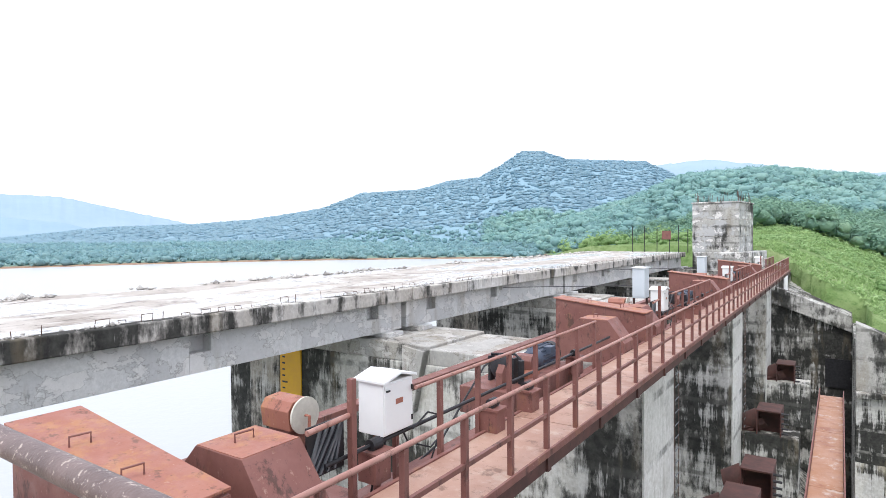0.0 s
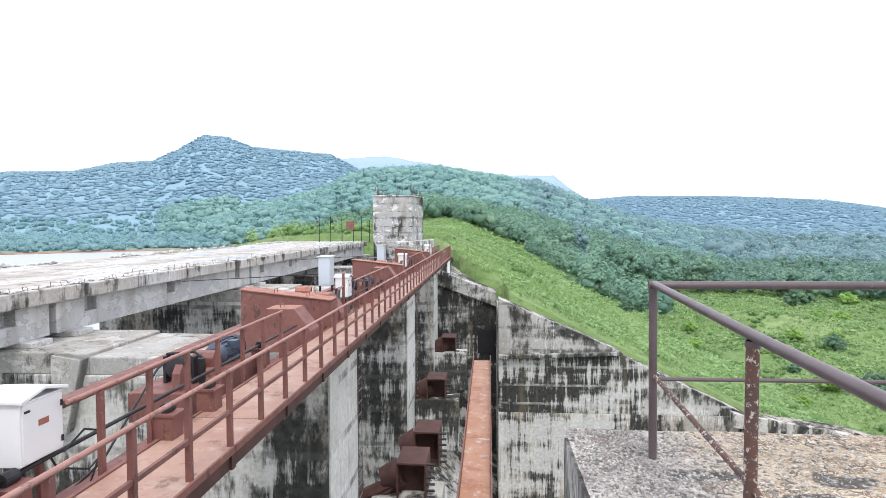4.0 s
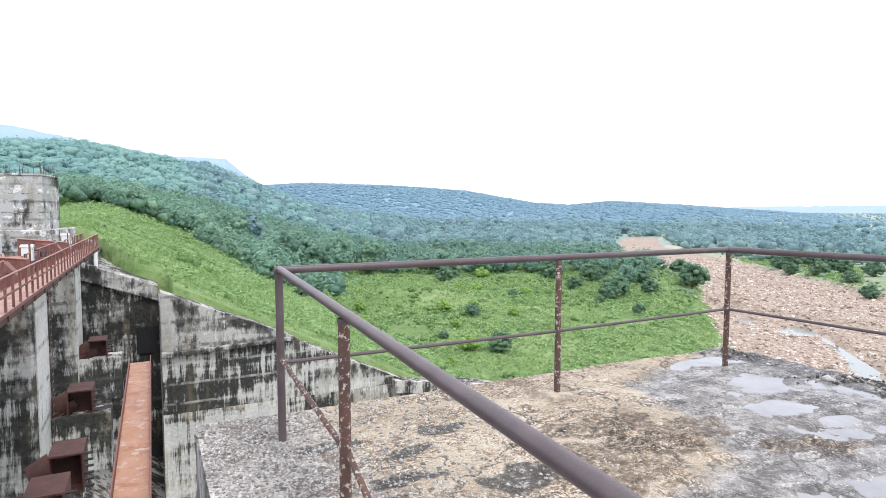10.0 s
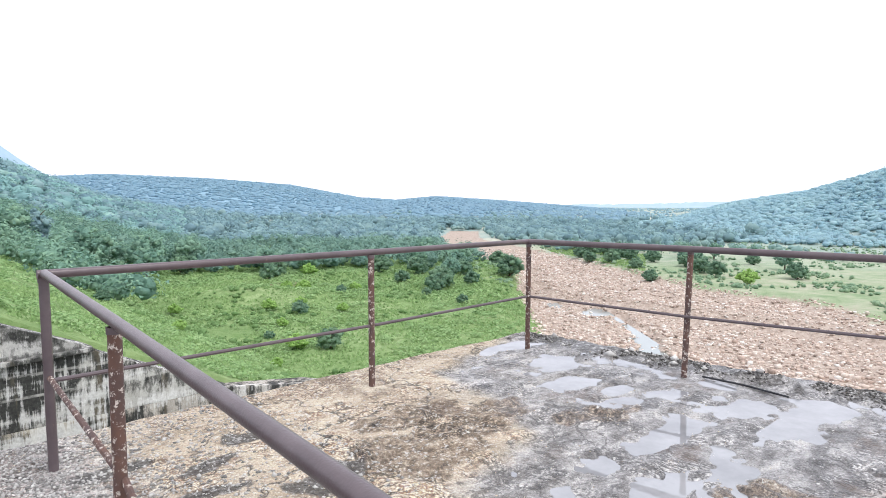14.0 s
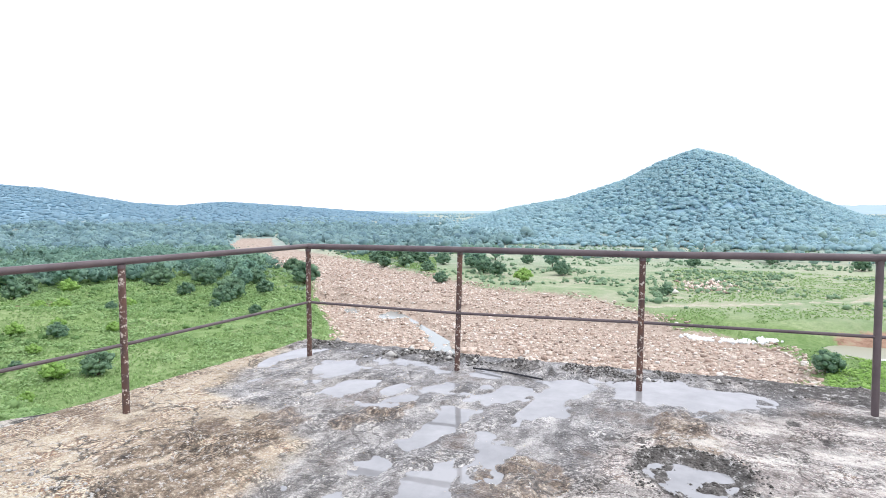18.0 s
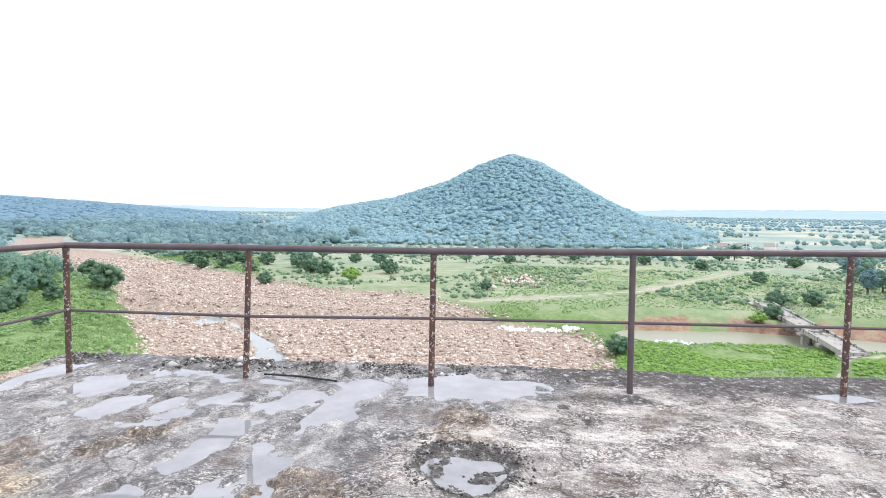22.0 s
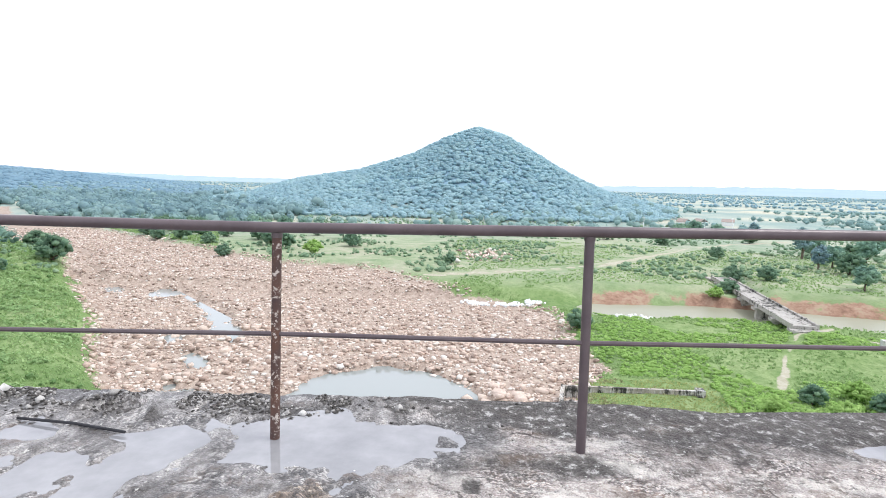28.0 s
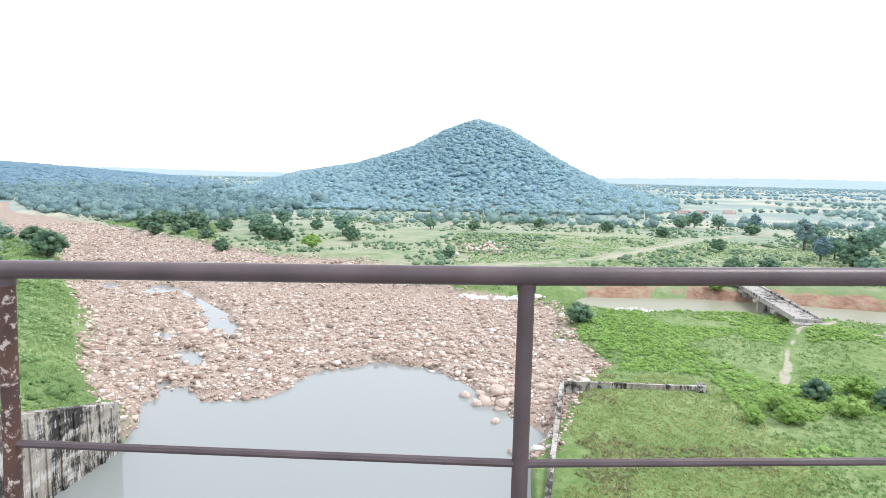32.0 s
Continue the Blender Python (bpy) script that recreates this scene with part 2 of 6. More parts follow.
M_SLAT = painted("grey_slat_steel", (0.11, 0.125, 0.14), (0.15, 0.165, 0.18), (0.06, 0.055, 0.05), 6, 0.5, 0.1, 60, 0.1, 0.66)


def wet_road():
    """Worn road surface: brown grit with long wet patches, coloured pale for the sky's reflection."""
    k = Nodes("wet_road_surface")
    col = k.ramp(k.noise(0.8, 8, 0.7), (0.32, (0.25, 0.215, 0.185)), (0.5, (0.42, 0.385, 0.345)), (0.68, (0.56, 0.53, 0.49)))
    long = k.noise(1.0, 7, 0.66, k.scaled(0.55, 0.16, 1))
    wet = k.ramp(long, (0.485, 0.0), (0.525, 1.0))
    # sky sheen of the wet patches put into their base colour
    col = k.mix(k.mix(0.75, (0, 0, 0), wet), col, (0.66, 0.66, 0.64))
    col = k.mix(k.ramp(k.noise(1.0, 7, 0.75, k.scaled(5, 1.6, 1)), (0.56, 0.0), (0.61, 0.85)), col, (0.10, 0.09, 0.08))
    k.bump(k.noise(14, 6, 0.7), 0.5, 0.03)
    return k.done(col, k.ramp(long, (0.485, 0.85), (0.54, 0.15)), 0, 0.5)


M_ROADTOP = wet_road()


# ---- building blocks ----
class Geo:
    """Vertices and faces of one mesh, gathered from simple solids."""

    def __init__(self):
        self.v, self.f = [], []

    def add(self, verts, faces):
        n = len(self.v)
        self.v += [tuple(p) for p in verts]
        self.f += [tuple(n + i for i in face) for face in faces]
        return self

    def box(self, x0, x1, y0, y1, z0, z1):
        v = [(x, y, z) for x in (x0, x1) for y in (y0, y1) for z in (z0, z1)]
        return self.add(v, [(0, 1, 3, 2), (4, 6, 7, 5), (0, 4, 5, 1), (2, 3, 7, 6), (0, 2, 6, 4), (1, 5, 7, 3)])

    def prism(self, poly, axis, a, b):
        """A polygon in the plane across an axis, drawn out from a to b along it."""
        put = {"x": lambda p, s: (s, p[0], p[1]), "y": lambda p, s: (p[0], s, p[1]), "z": lambda p, s: (p[0], p[1], s)}[axis]
        n = len(poly)
        v = [put(p, a) for p in poly] + [put(p, b) for p in poly]
        return self.add(v, [tuple(range(n))[::-1], tuple(range(n, 2 * n))] + [(i, (i + 1) % n, n + (i + 1) % n, n + i) for i in range(n)])

    def tube(self, points, radius, sides=10, caps=True):
        pts = [Vector(p) for p in points]
        rings = []
        for i, p in enumerate(pts):
            d = (pts[min(i + 1, len(pts) - 1)] - pts[max(i - 1, 0)]).normalized()
            u = d.orthogonal().normalized() if abs(d.z) > 0.9 else d.cross(Vector((0, 0, 1))).normalized()
            w = d.cross(u)
            r = radius[i] if isinstance(radius, (list, tuple)) else radius
            rings.append([p + r * (math.cos(2 * math.pi * k / sides) * u + math.sin(2 * math.pi * k / sides) * w) for k in range(sides)])
        v = [q for ring in rings for q in ring]
        f = [(a * sides + k, a * sides + (k + 1) % sides, (a + 1) * sides + (k + 1) % sides, (a + 1) * sides + k) for a in range(len(rings) - 1) for k in range(sides)]
        if caps:
            f += [tuple(range(sides))[::-1], tuple((len(rings) - 1) * sides + k for k in range(sides))]
        return self.add(v, f)

    def moved(self, m):
        self.v = [tuple(m @ Vector(p)) for p in self.v]
        return self


def part(name, g, material, parent=None, label="", bevel=0.0, smooth=False):
    """One mesh object out of a Geo, under a thing or a part."""
    me = bpy.data.meshes.new(name)
    me.from_pydata(g.v, [], g.f)
    bm = bmesh.new()
    bm.from_mesh(me)
    bmesh.ops.recalc_face_normals(bm, faces=bm.faces)
    bm.to_mesh(me)
    bm.free()
    me.materials.append(material)
    if smooth:
        me.polygons.foreach_set("use_smooth", [True] * len(me.polygons))
        me.set_sharp_from_angle(angle=radians(40))
    ob = new(name, me)
    if parent is not None:
        ob.parent = parent
    if label:
        ob["label"] = label
    if bevel:
        b = ob.modifiers.new("edge", "BEVEL")
        b.width, b.segments, b.limit_method = bevel, 2, "ANGLE"
    return ob


def thing(name, label, category, group="", kind=""):
    return tagged(new(name), label, category, group, kind)


def bulk(name, verts, faces, material, smooth=False):
    """A large mesh from numpy arrays; all faces have the same number of corners."""
    me = bpy.data.meshes.new(name)
    n, k = faces.shape
    me.vertices.add(len(verts))
    me.vertices.foreach_set("co", np.asarray(verts, np.float32).ravel())
    me.loops.add(n * k)
    me.loops.foreach_set("vertex_index", np.asarray(faces, np.int32).ravel())
    me.polygons.add(n)
    me.polygons.foreach_set("loop_start", np.arange(0, n * k, k, dtype=np.int32))
    me.update(calc_edges=True)
    if smooth:
        me.polygons.foreach_set("use_smooth", np.ones(n, bool))
    me.materials.append(material)
    return new(name, me)


rng = np.random.default_rng(7)
LAT = rng.random((256, 256))


def vnoise(x, y):
    xi, yi = np.floor(x).astype(int), np.floor(y).astype(int)
    u, v = x - xi, y - yi
    u, v = u * u * (3 - 2 * u), v * v * (3 - 2 * v)
    g = lambda a, b: LAT[a % 256, b % 256]
    return (g(xi, yi) * (1 - u) + g(xi + 1, yi) * u) * (1 - v) + (g(xi, yi + 1) * (1 - u) + g(xi + 1, yi + 1) * u) * v


def fbm(x, y, octaves=4, gain=0.5):
    total, amp, norm = 0 * x, 1.0, 0.0
    for _ in range(octaves):
        total, norm = total + amp * vnoise(x, y), norm + amp
        x, y, amp = x * 2.03 + 17.3, y * 2.03 + 5.7, amp * gain
    return total / norm - 0.5


def smooth(a, b, x):
    t = np.clip((x - a) / (b - a), 0, 1)
    return t * t * (3 - 2 * t)


def inside(poly, x, y):
    """How far points lie inside a polygon (negative: outside), in metres."""
    p = np.array(poly, float)
    q = np.roll(p, -1, 0)
    hit, far = np.zeros(np.shape(x), bool), np.full(np.shape(x), 1e9)
    for (ax, ay), (bx, by) in zip(p, q):
        s = np.clip(((x - ax) * (bx - ax) + (y - ay) * (by - ay)) / ((bx - ax) ** 2 + (by - ay) ** 2), 0, 1)
        far = np.minimum(far, np.hypot(x - ax - s * (bx - ax), y - ay - s * (by - ay)))
        if ay != by:
            hit ^= ((ay > y) != (by > y)) & (x < (bx - ax) * (y - ay) / (by - ay) + ax)
    return np.where(hit, far, -far)


def along(line, x, y):
    """Distance to an open line of points."""
    far = np.full(np.shape(x), 1e9)
    for (ax, ay), (bx, by) in zip(line, line[1:]):
        s = np.clip(((x - ax) * (bx - ax) + (y - ay) * (by - ay)) / ((bx - ax) ** 2 + (by - ay) ** 2), 0, 1)
        far = np.minimum(far, np.hypot(x - ax - s * (bx - ax), y - ay - s * (by - ay)))
    return far


# ---- the lie of the land ----
ROCKS = [(50, 30), (64, 47), (76, 58), (99, 76), (122, 99), (158, 131), (205, 199), (300, 330), (400, 420), (420, 400), (318, 299), (236, 172), (192, 105), (170, 70), (164, 40), (140, 14), (130, -8), (112, -10), (104, -9), (90, -13), (79, -8), (60, -4)]
POOL = [(-20, 38.6), (56, 38.6), (60, 40), (67, 44), (70, 41), (67, 36), (72, 30), (80, 27.5), (87, 18), (86, 9), (77, 3.8), (73, 0), (66, -3), (56, -2.6), (-20, -3)]
STREAM = [(68, 41), (82, 46), (92, 53), (101, 53), (112, 57), (126, 72), (133, 84), (129, 92), (143, 110), (176, 141)]
STREAM_POOLS = [(101, 51, 6.0, 1.6), (93.5, 57, 2.2, 1.7), (84, 47.5, 4.0, 1.2), (111, 58, 4, 1.6), (127, 73, 6, 1.8), (131, 82, 4, 2.2), (144, 111, 9, 2.0), (176, 140, 12, 2.5), (70, 42, 4, 1.6)]
BRIDGE_LINE = [(113, -52), (180, -57)]
RIVER = [(135, -21), (136, -32), (137, -44), (134, -64), (132, -78), (134, -100), (150, -200)]
TRACK = [(150, 28), (165, 3), (182, -24), (218, -46), (257, -72), (330, -150)]
ROADWAY = [(116, -52.5), (113, -59), (109, -68), (100, -92)]
FOOTPATH = [(122, -60), (112, -50), (100, -43), (84, -36)]
# foot, crest and back of each hill by distance, then its skyline as (bearing, elevation)
NORTH_HILL = (345, 1400, 2300, [(-78, -1.0), (-70, 0.1), (-64, 0.8), (-57, 1.05), (-51.8, 1.45), (-45.6, 2.4), (-41.8, 3.8), (-36.4, 4.1), (-33.1, 4.9), (-30.4, 5.15), (-28.2, 6.3), (-26.3, 7.4), (-24.4, 7.35), (-22.3, 6.6), (-15.2, 6.1), (-12.3, 4.7), (-6, 3.5), (2, 2)])
RIDGE_HILL = (130, 620, 1000, [(-30, -1.0), (-22, 0.9), (-16, 2.6), (-11.6, 4.4), (-5.1, 4.6), (-1.4, 4.1), (4.8, 3.1), (9.1, 1.5), (13, 0.0), (17, -1.0), (24, -2.2)])
FAR_WEST_HILL = (3000, 3900, 4600, [(-90, 3.0), (-71, 3.5), (-67, 3.4), (-63, 2.5), (-57.3, 1.2), (-53, 0.1), (-50, -0.3)])
MID_WEST_HILL = (2000, 2700, 3200, [(-90, 2.2), (-71, 1.7), (-67, 1.3), (-63, 0.2), (-60, -0.4)])
MESA_HILL = (2600, 3700, 4500, [(-20, 5.0), (-15, 6.1), (-10, 6.4), (-5.6, 5.75), (-2.9, 4.9), (0, 4.6), (6.2, 4.5), (7.3, 3.6), (9.5, 2.0), (12, 0.3)])
NORTH_EAST_HILL = (560, 1900, 2800, [(2, 1.6), (9.8, 2.05), (13.6, 2.3), (21.4, 2.1), (28.5, 1.65), (35, 0.55), (38.4, 0.35), (42.2, 0.7), (49, 0.3), (53, 0.0), (60, -0.5)])
FAR_EAST_HILL = (4200, 6000, 7000, [(44, 0.05), (50, 0.28), (58, 0.27), (67, 0.35), (95, 0.45), (104, 0.5), (119, 0.38), (140, 0.3)])
CONE_HILL = (370, 620, 860, [(60, -2.0), (64, -1.45), (69, 0.05), (74.4, 0.95), (79.8, 2.7), (83, 4.35), (85.7, 5.2), (88.4, 4.45), (91.7, 2.6), (94.9, 0.8), (98, -0.6), (104, -1.9)])
HILLS = {"north": NORTH_HILL, "ridge": RIDGE_HILL, "far_west": FAR_WEST_HILL, "mid_west": MID_WEST_HILL, "mesa": MESA_HILL, "north_east": NORTH_EAST_HILL, "far_east": FAR_EAST_HILL, "cone": CONE_HILL}

NEAR_HILLS = ("north", "ridge", "north_east", "cone")


def land(x, y):
    """Height of the ground, and its shares of rock, bare soil and sand."""
    x, y = np.asarray(x, float), np.asarray(y, float)
    r, az = np.hypot(x, y), np.degrees(np.arctan2(x, y))
    lump = fbm(x / 9, y / 9, 4)
    h = -24.3 + 1.6 * fbm(x / 60, y / 60, 3) + 0.7 * lump + 9 * smooth(600, 4500, r)
    # left bank and the earth dam's grass slope
    start = np.where(x < 1.3, 51.5 + 8 * smooth(-1, -5, x), 38.6)
    bank = smooth(0, 1.2, y - start) * smooth(-6, 8, -inside(ROCKS, x, y) - 2) * smooth(-70, -20, x)
    left = np.maximum(-20.3 + 0.9 * lump, np.minimum(-2.7 - 0.475 * x, 0.25) + 0.35 * lump)
    left = left + 2.6 * np.exp(-(((x - 62) * 0.8 + (y - 126) * 0.6) / 9) ** 2 - (((x - 62) * 0.6 - (y - 126) * 0.8) / 22) ** 2) + 1.8 * np.exp(-((x - 92) / 16) ** 2 - ((y - 146) / 9) ** 2)
    far_left = 1 - smooth(150, 420, y + 0.4 * x)
    h = h + (left - h) * bank * np.where(x < 130, far_left, far_left * (1 - smooth(130, 190, x)))
    rock = smooth(-3, 3, inside(ROCKS, x, y) + 7 * fbm(x / 7, y / 7, 4))
    h = h + (-25.75 + 0.9 * lump + 0.5 * fbm(x / 2.5, y / 2.5, 2) - h) * rock
    pool = smooth(-2.0, 3.5, inside(POOL, x, y) + 5 * fbm(x / 5, y / 5, 3))
    h = h + (-29 - h) * np.where(x < 60, smooth(-0.3, 0.3, inside(POOL, x, y)), pool)
    d = along(STREAM, x, y) + 4 * fbm(x / 6, y / 6, 3)
    dip = 0.75 * (1 - smooth(0.2, 2.6, d)) * smooth(-0.08, 0.06, fbm(x / 4 + 11, y / 4, 3))
    for px, py, a, b in STREAM_POOLS:
        u, w = 0.75 * (x - px) + 0.66 * (y - py), 0.66 * (x - px) - 0.75 * (y - py)
        dip = np.maximum(dip, 1.35 * (1 - smooth(0.5, 1.3, np.hypot(u / a, w / b) / 1.2 + 1.9 * fbm(x / 1.8, y / 1.8, 3))))
    h = h - dip * rock
    d = along(RIVER, x, y) + 6 * fbm(x / 12, y / 12, 3)
    h = h - 3.2 * (1 - smooth(5.5, 9.5, d))
    beyond = along(RIVER, x, y) + 5 * fbm(x / 10, y / 10, 3)
    soil = smooth(-0.22, -0.02, fbm(x / 9 + 3, y / 9, 4) + 0.12 * smooth(-50, -70, y)) * smooth(6, 8.5, beyond) * (1 - smooth(11, 14.5, beyond + 3 * fbm(x / 5, y / 5, 3))) * smooth(134, 138, x) * smooth(-6, -24, y) * (1 - rock)
    h = h + 2.1 * smooth(9, 17, beyond) * smooth(136, 142, x) * (1 - smooth(300, 500, r))
    h = np.where(x > 137, np.minimum(h, -23.6 + 0.9 * smooth(4, 10, along(BRIDGE_LINE, x, y)) * 4 + 0.2 * lump), h)
    for px, py, a in ((73, 141, 4.0), (104, 150, 5.5), (118, 128, 3.0)):
        soil = np.maximum(soil, smooth(0.9, 0.4, np.hypot((x - px) / (2.2 * a), (y - py) / a) + 0.8 * fbm(x / 4, y / 4, 3)))
    h = np.maximum(h, np.where(x < 116.5, -22.85 - 0.03 * (abs(x - 108) ** 1.6 + abs(y + 53.5) ** 1.8), -99))
    sand = 1 - smooth(0.7, 1.6, along(TRACK, x, y) + 2 * fbm(x / 8, y / 8, 2))
    sand = np.maximum(sand, 1 - smooth(0.2, 0.7, along(FOOTPATH, x, y) + fbm(x / 4, y / 4, 2)))
    sand = np.maximum(sand, 1 - smooth(1.0, 1.8, along(ROADWAY, x, y) + fbm(x / 4, y / 4, 2)))
    for lo, top, back, line in (HILLS[k] for k in NEAR_HILLS):
        el = np.interp(az, [p[0] for p in line], [p[1] for p in line], left=-9, right=-9)
        crest = 1.4 + top * np.tan(np.radians(el))
        wav = 1 + 0.5 * fbm(x / 170, y / 170, 3)
        rise = np.where(r < top, smooth(lo, top, r) ** 0.85 * (1 - 0.25 * np.sin(np.pi * smooth(lo, top, r)) * (wav - 1)), 1 - 0.9 * smooth(top, back, r))
        h = np.where((r > lo) & (crest > h), h + (crest - h) * rise, h)
    h = np.where((az < -22) & (az > -100) & (r > 322), np.maximum(h, -11.9 + 0.022 * np.clip(r - 326, -20, 400)), h)
    # the reservoir's bed
    wet = smooth(-8, 4, -x - 14) * np.where(az < -24, 1 - smooth(316, 332, r), 1 - smooth(48, 60, y))
    wet = np.where((az > 90) | (az < -100), smooth(-8, 4, -x - 14), wet)
    h = h + (-22 - h) * wet
    soil = np.maximum(soil, (1 - smooth(8, 14, abs(r - 334))) * (az < -24) * (az > -100))
    return h, rock, soil * (1 - pool), sand


ICO_T = (1 + 5**0.5) / 2
ICO = np.array([(-1, ICO_T, 0), (1, ICO_T, 0), (-1, -ICO_T, 0), (1, -ICO_T, 0), (0, -1, ICO_T), (0, 1, ICO_T), (0, -1, -ICO_T), (0, 1, -ICO_T), (ICO_T, 0, -1), (ICO_T, 0, 1), (-ICO_T, 0, -1), (-ICO_T, 0, 1)]) / 1.9
ICO_F = np.array([(0, 11, 5), (0, 5, 1), (0, 1, 7), (0, 7, 10), (0, 10, 11), (1, 5, 9), (5, 11, 4), (11, 10, 2), (10, 7, 6), (7, 1, 8), (3, 9, 4), (3, 4, 2), (3, 2, 6), (3, 6, 8), (3, 8, 9), (4, 9, 5), (2, 4, 11), (6, 2, 10), (8, 6, 7), (9, 8, 1)])
BOX = np.array([(a, b, c) for a in (-0.5, 0.5) for b in (-0.5, 0.5) for c in (-0.5, 0.5)])
BOX_F = np.array([(0, 1, 3), (0, 3, 2), (4, 6, 7), (4, 7, 5), (0, 4, 5), (0, 5, 1), (2, 3, 7), (2, 7, 6), (0, 2, 6), (0, 6, 4), (1, 5, 7), (1, 7, 3)])


def lumps(base, tri, centre, size, squash, jitter):
    """Jittered, turned copies of a small solid: vertices and triangles."""
    n, k = len(centre), len(base)
    v = base[None] * (1 + rng.uniform(-jitter, jitter, (n, k, 3)))
    turn = rng.uniform(0, 6.283, n)
    c, s = np.cos(turn)[:, None], np.sin(turn)[:, None]
    v = np.stack([v[..., 0] * c - v[..., 1] * s, v[..., 0] * s + v[..., 1] * c, v[..., 2] * np.asarray(squash).reshape(-1, 1)], -1)
    v = v * np.asarray(size)[:, None, None] + centre[:, None]
    return v.reshape(-1, 3), (tri[None] + k * np.arange(n)[:, None, None]).reshape(-1, 3)


OCTA = np.array([(1, 0, 0), (-1, 0, 0), (0, 1, 0), (0, -1, 0), (0, 0, 1), (0, 0, -1)], float)
OCTA_F = np.array([(0, 2, 4), (2, 1, 4), (1, 3, 4), (3, 0, 4), (2, 0, 5), (1, 2, 5), (3, 1, 5), (0, 3, 5)])


def unit(a):
    return a / np.linalg.norm(a, axis=-1, keepdims=True)


def leaf_sprays(centre, size, each, leaf, tall=0.85, low=-0.35, up=0.45, loose=0.4):
    """Three-cornered sprays of leaves over uneven crowns: vertices and triangles."""
    n = len(centre)
    way = rng.normal(0, 1, (n, each, 3))
    way[..., 2] = np.where(unit(way)[..., 2] < low, -way[..., 2], way[..., 2])
    way = unit(way)
    turn = np.arctan2(way[..., 1], way[..., 0])
    ph = rng.uniform(0, 6.28, (n, 1))
    bulge = 1 + 0.22 * np.sin(3 * turn + ph) + 0.16 * np.sin(5 * turn + 2.7 * ph + 4 * way[..., 2])
    far = rng.uniform(0.7, 1.0, (n, each)) * bulge
    p = centre[:, None] + way * (far * size[:, None] / 2)[..., None] * (1, 1, tall)
    face = unit(way / (1 + 0.5 * up) + (0, 0, up) + loose * rng.normal(0, 1, (n, each, 3)))
    u = unit(np.cross(face, rng.normal(0, 1, (n, each, 3))))
    w = np.cross(face, u)
    s = leaf * size[:, None] * rng.uniform(0.55, 1.3, (n, each))
    corners = []
    for k in range(3):
        a = 2.094 * k + rng.uniform(-0.5, 0.5, (n, each))
        r = s * rng.uniform(0.6, 1.2, (n, each))
        corners.append(p + u * (r * np.cos(a))[..., None] + w * (r * np.sin(a))[..., None])
    v = np.stack(corners, 2).reshape(-1, 3)
    return v, np.arange(len(v)).reshape(-1, 3)


def joined(*pieces):
    at, vs, fs = 0, [], []
    for v, f in pieces:
        vs.append(v)
        fs.append(f + at)
        at += len(v)
    return np.concatenate(vs), np.concatenate(fs)


def crowns(name, x, y, size, material, label, puffs=2, each=8, leaf=0.08, lift=0.3, category="trees", up=0.45, tall=0.85, loose=0.35):
    """Many crowns on the land as one object: uneven boughs of foliage, and sprays of leaves all round them."""
    n = len(x)
    p = np.stack([x, y, land(x, y)[0] + lift * size], -1)
    pieces = [leaf_sprays(p, size, each, leaf, tall, up=up, loose=loose)]
    if puffs:
        way = unit(rng.normal(0, 1, (n, puffs, 3))) * (0.24 if puffs > 1 else 0.0) * (1, 1, 0.75)
        boughs = (p[:, None] + way * size[:, None, None]).reshape(-1, 3)
        girth = (size[:, None] * rng.uniform(0.19, 0.30, (n, puffs)) * (1.5 if puffs == 1 else 1.2 if puffs < 4 else 0.68)).ravel()
        pieces.append(lumps(ICO, ICO_F, boughs, girth, tall * rng.uniform(0.75, 1.05, len(girth)), 0.34))
    v, f = joined(*pieces)
    return tagged(bulk(name, v, f, material, True), label, category, "", "stuff")


def tufts(name, x, y, size, material, label, each=6, category="weeds"):
    """Low weeds: a few leaning blades and leaves from each root."""
    n = len(x)
    root = np.stack([x, y, land(x, y)[0]], -1)[:, None] + rng.normal(0, 0.3, (n, each, 3)) * size[:, None, None] * (1, 1, 0)
    turn = rng.uniform(0, 6.28, (n, each))
    side = np.stack([np.cos(turn), np.sin(turn), 0 * turn], -1)
    lean = np.stack([-np.sin(turn), np.cos(turn), 0 * turn], -1) * rng.uniform(-0.9, 0.9, (n, each, 1))
    s = (size[:, None] * rng.uniform(0.5, 1.2, (n, each)))[..., None]
    tip = root + s * (lean + (0, 0, 0.75))
    v = np.stack([root - 0.45 * s * side, root + 0.45 * s * side + 0.15 * s * lean, tip], 2).reshape(-1, 3)
    return tagged(bulk(name, v, np.arange(len(v)).reshape(-1, 3), material), label, category, "", "stuff")


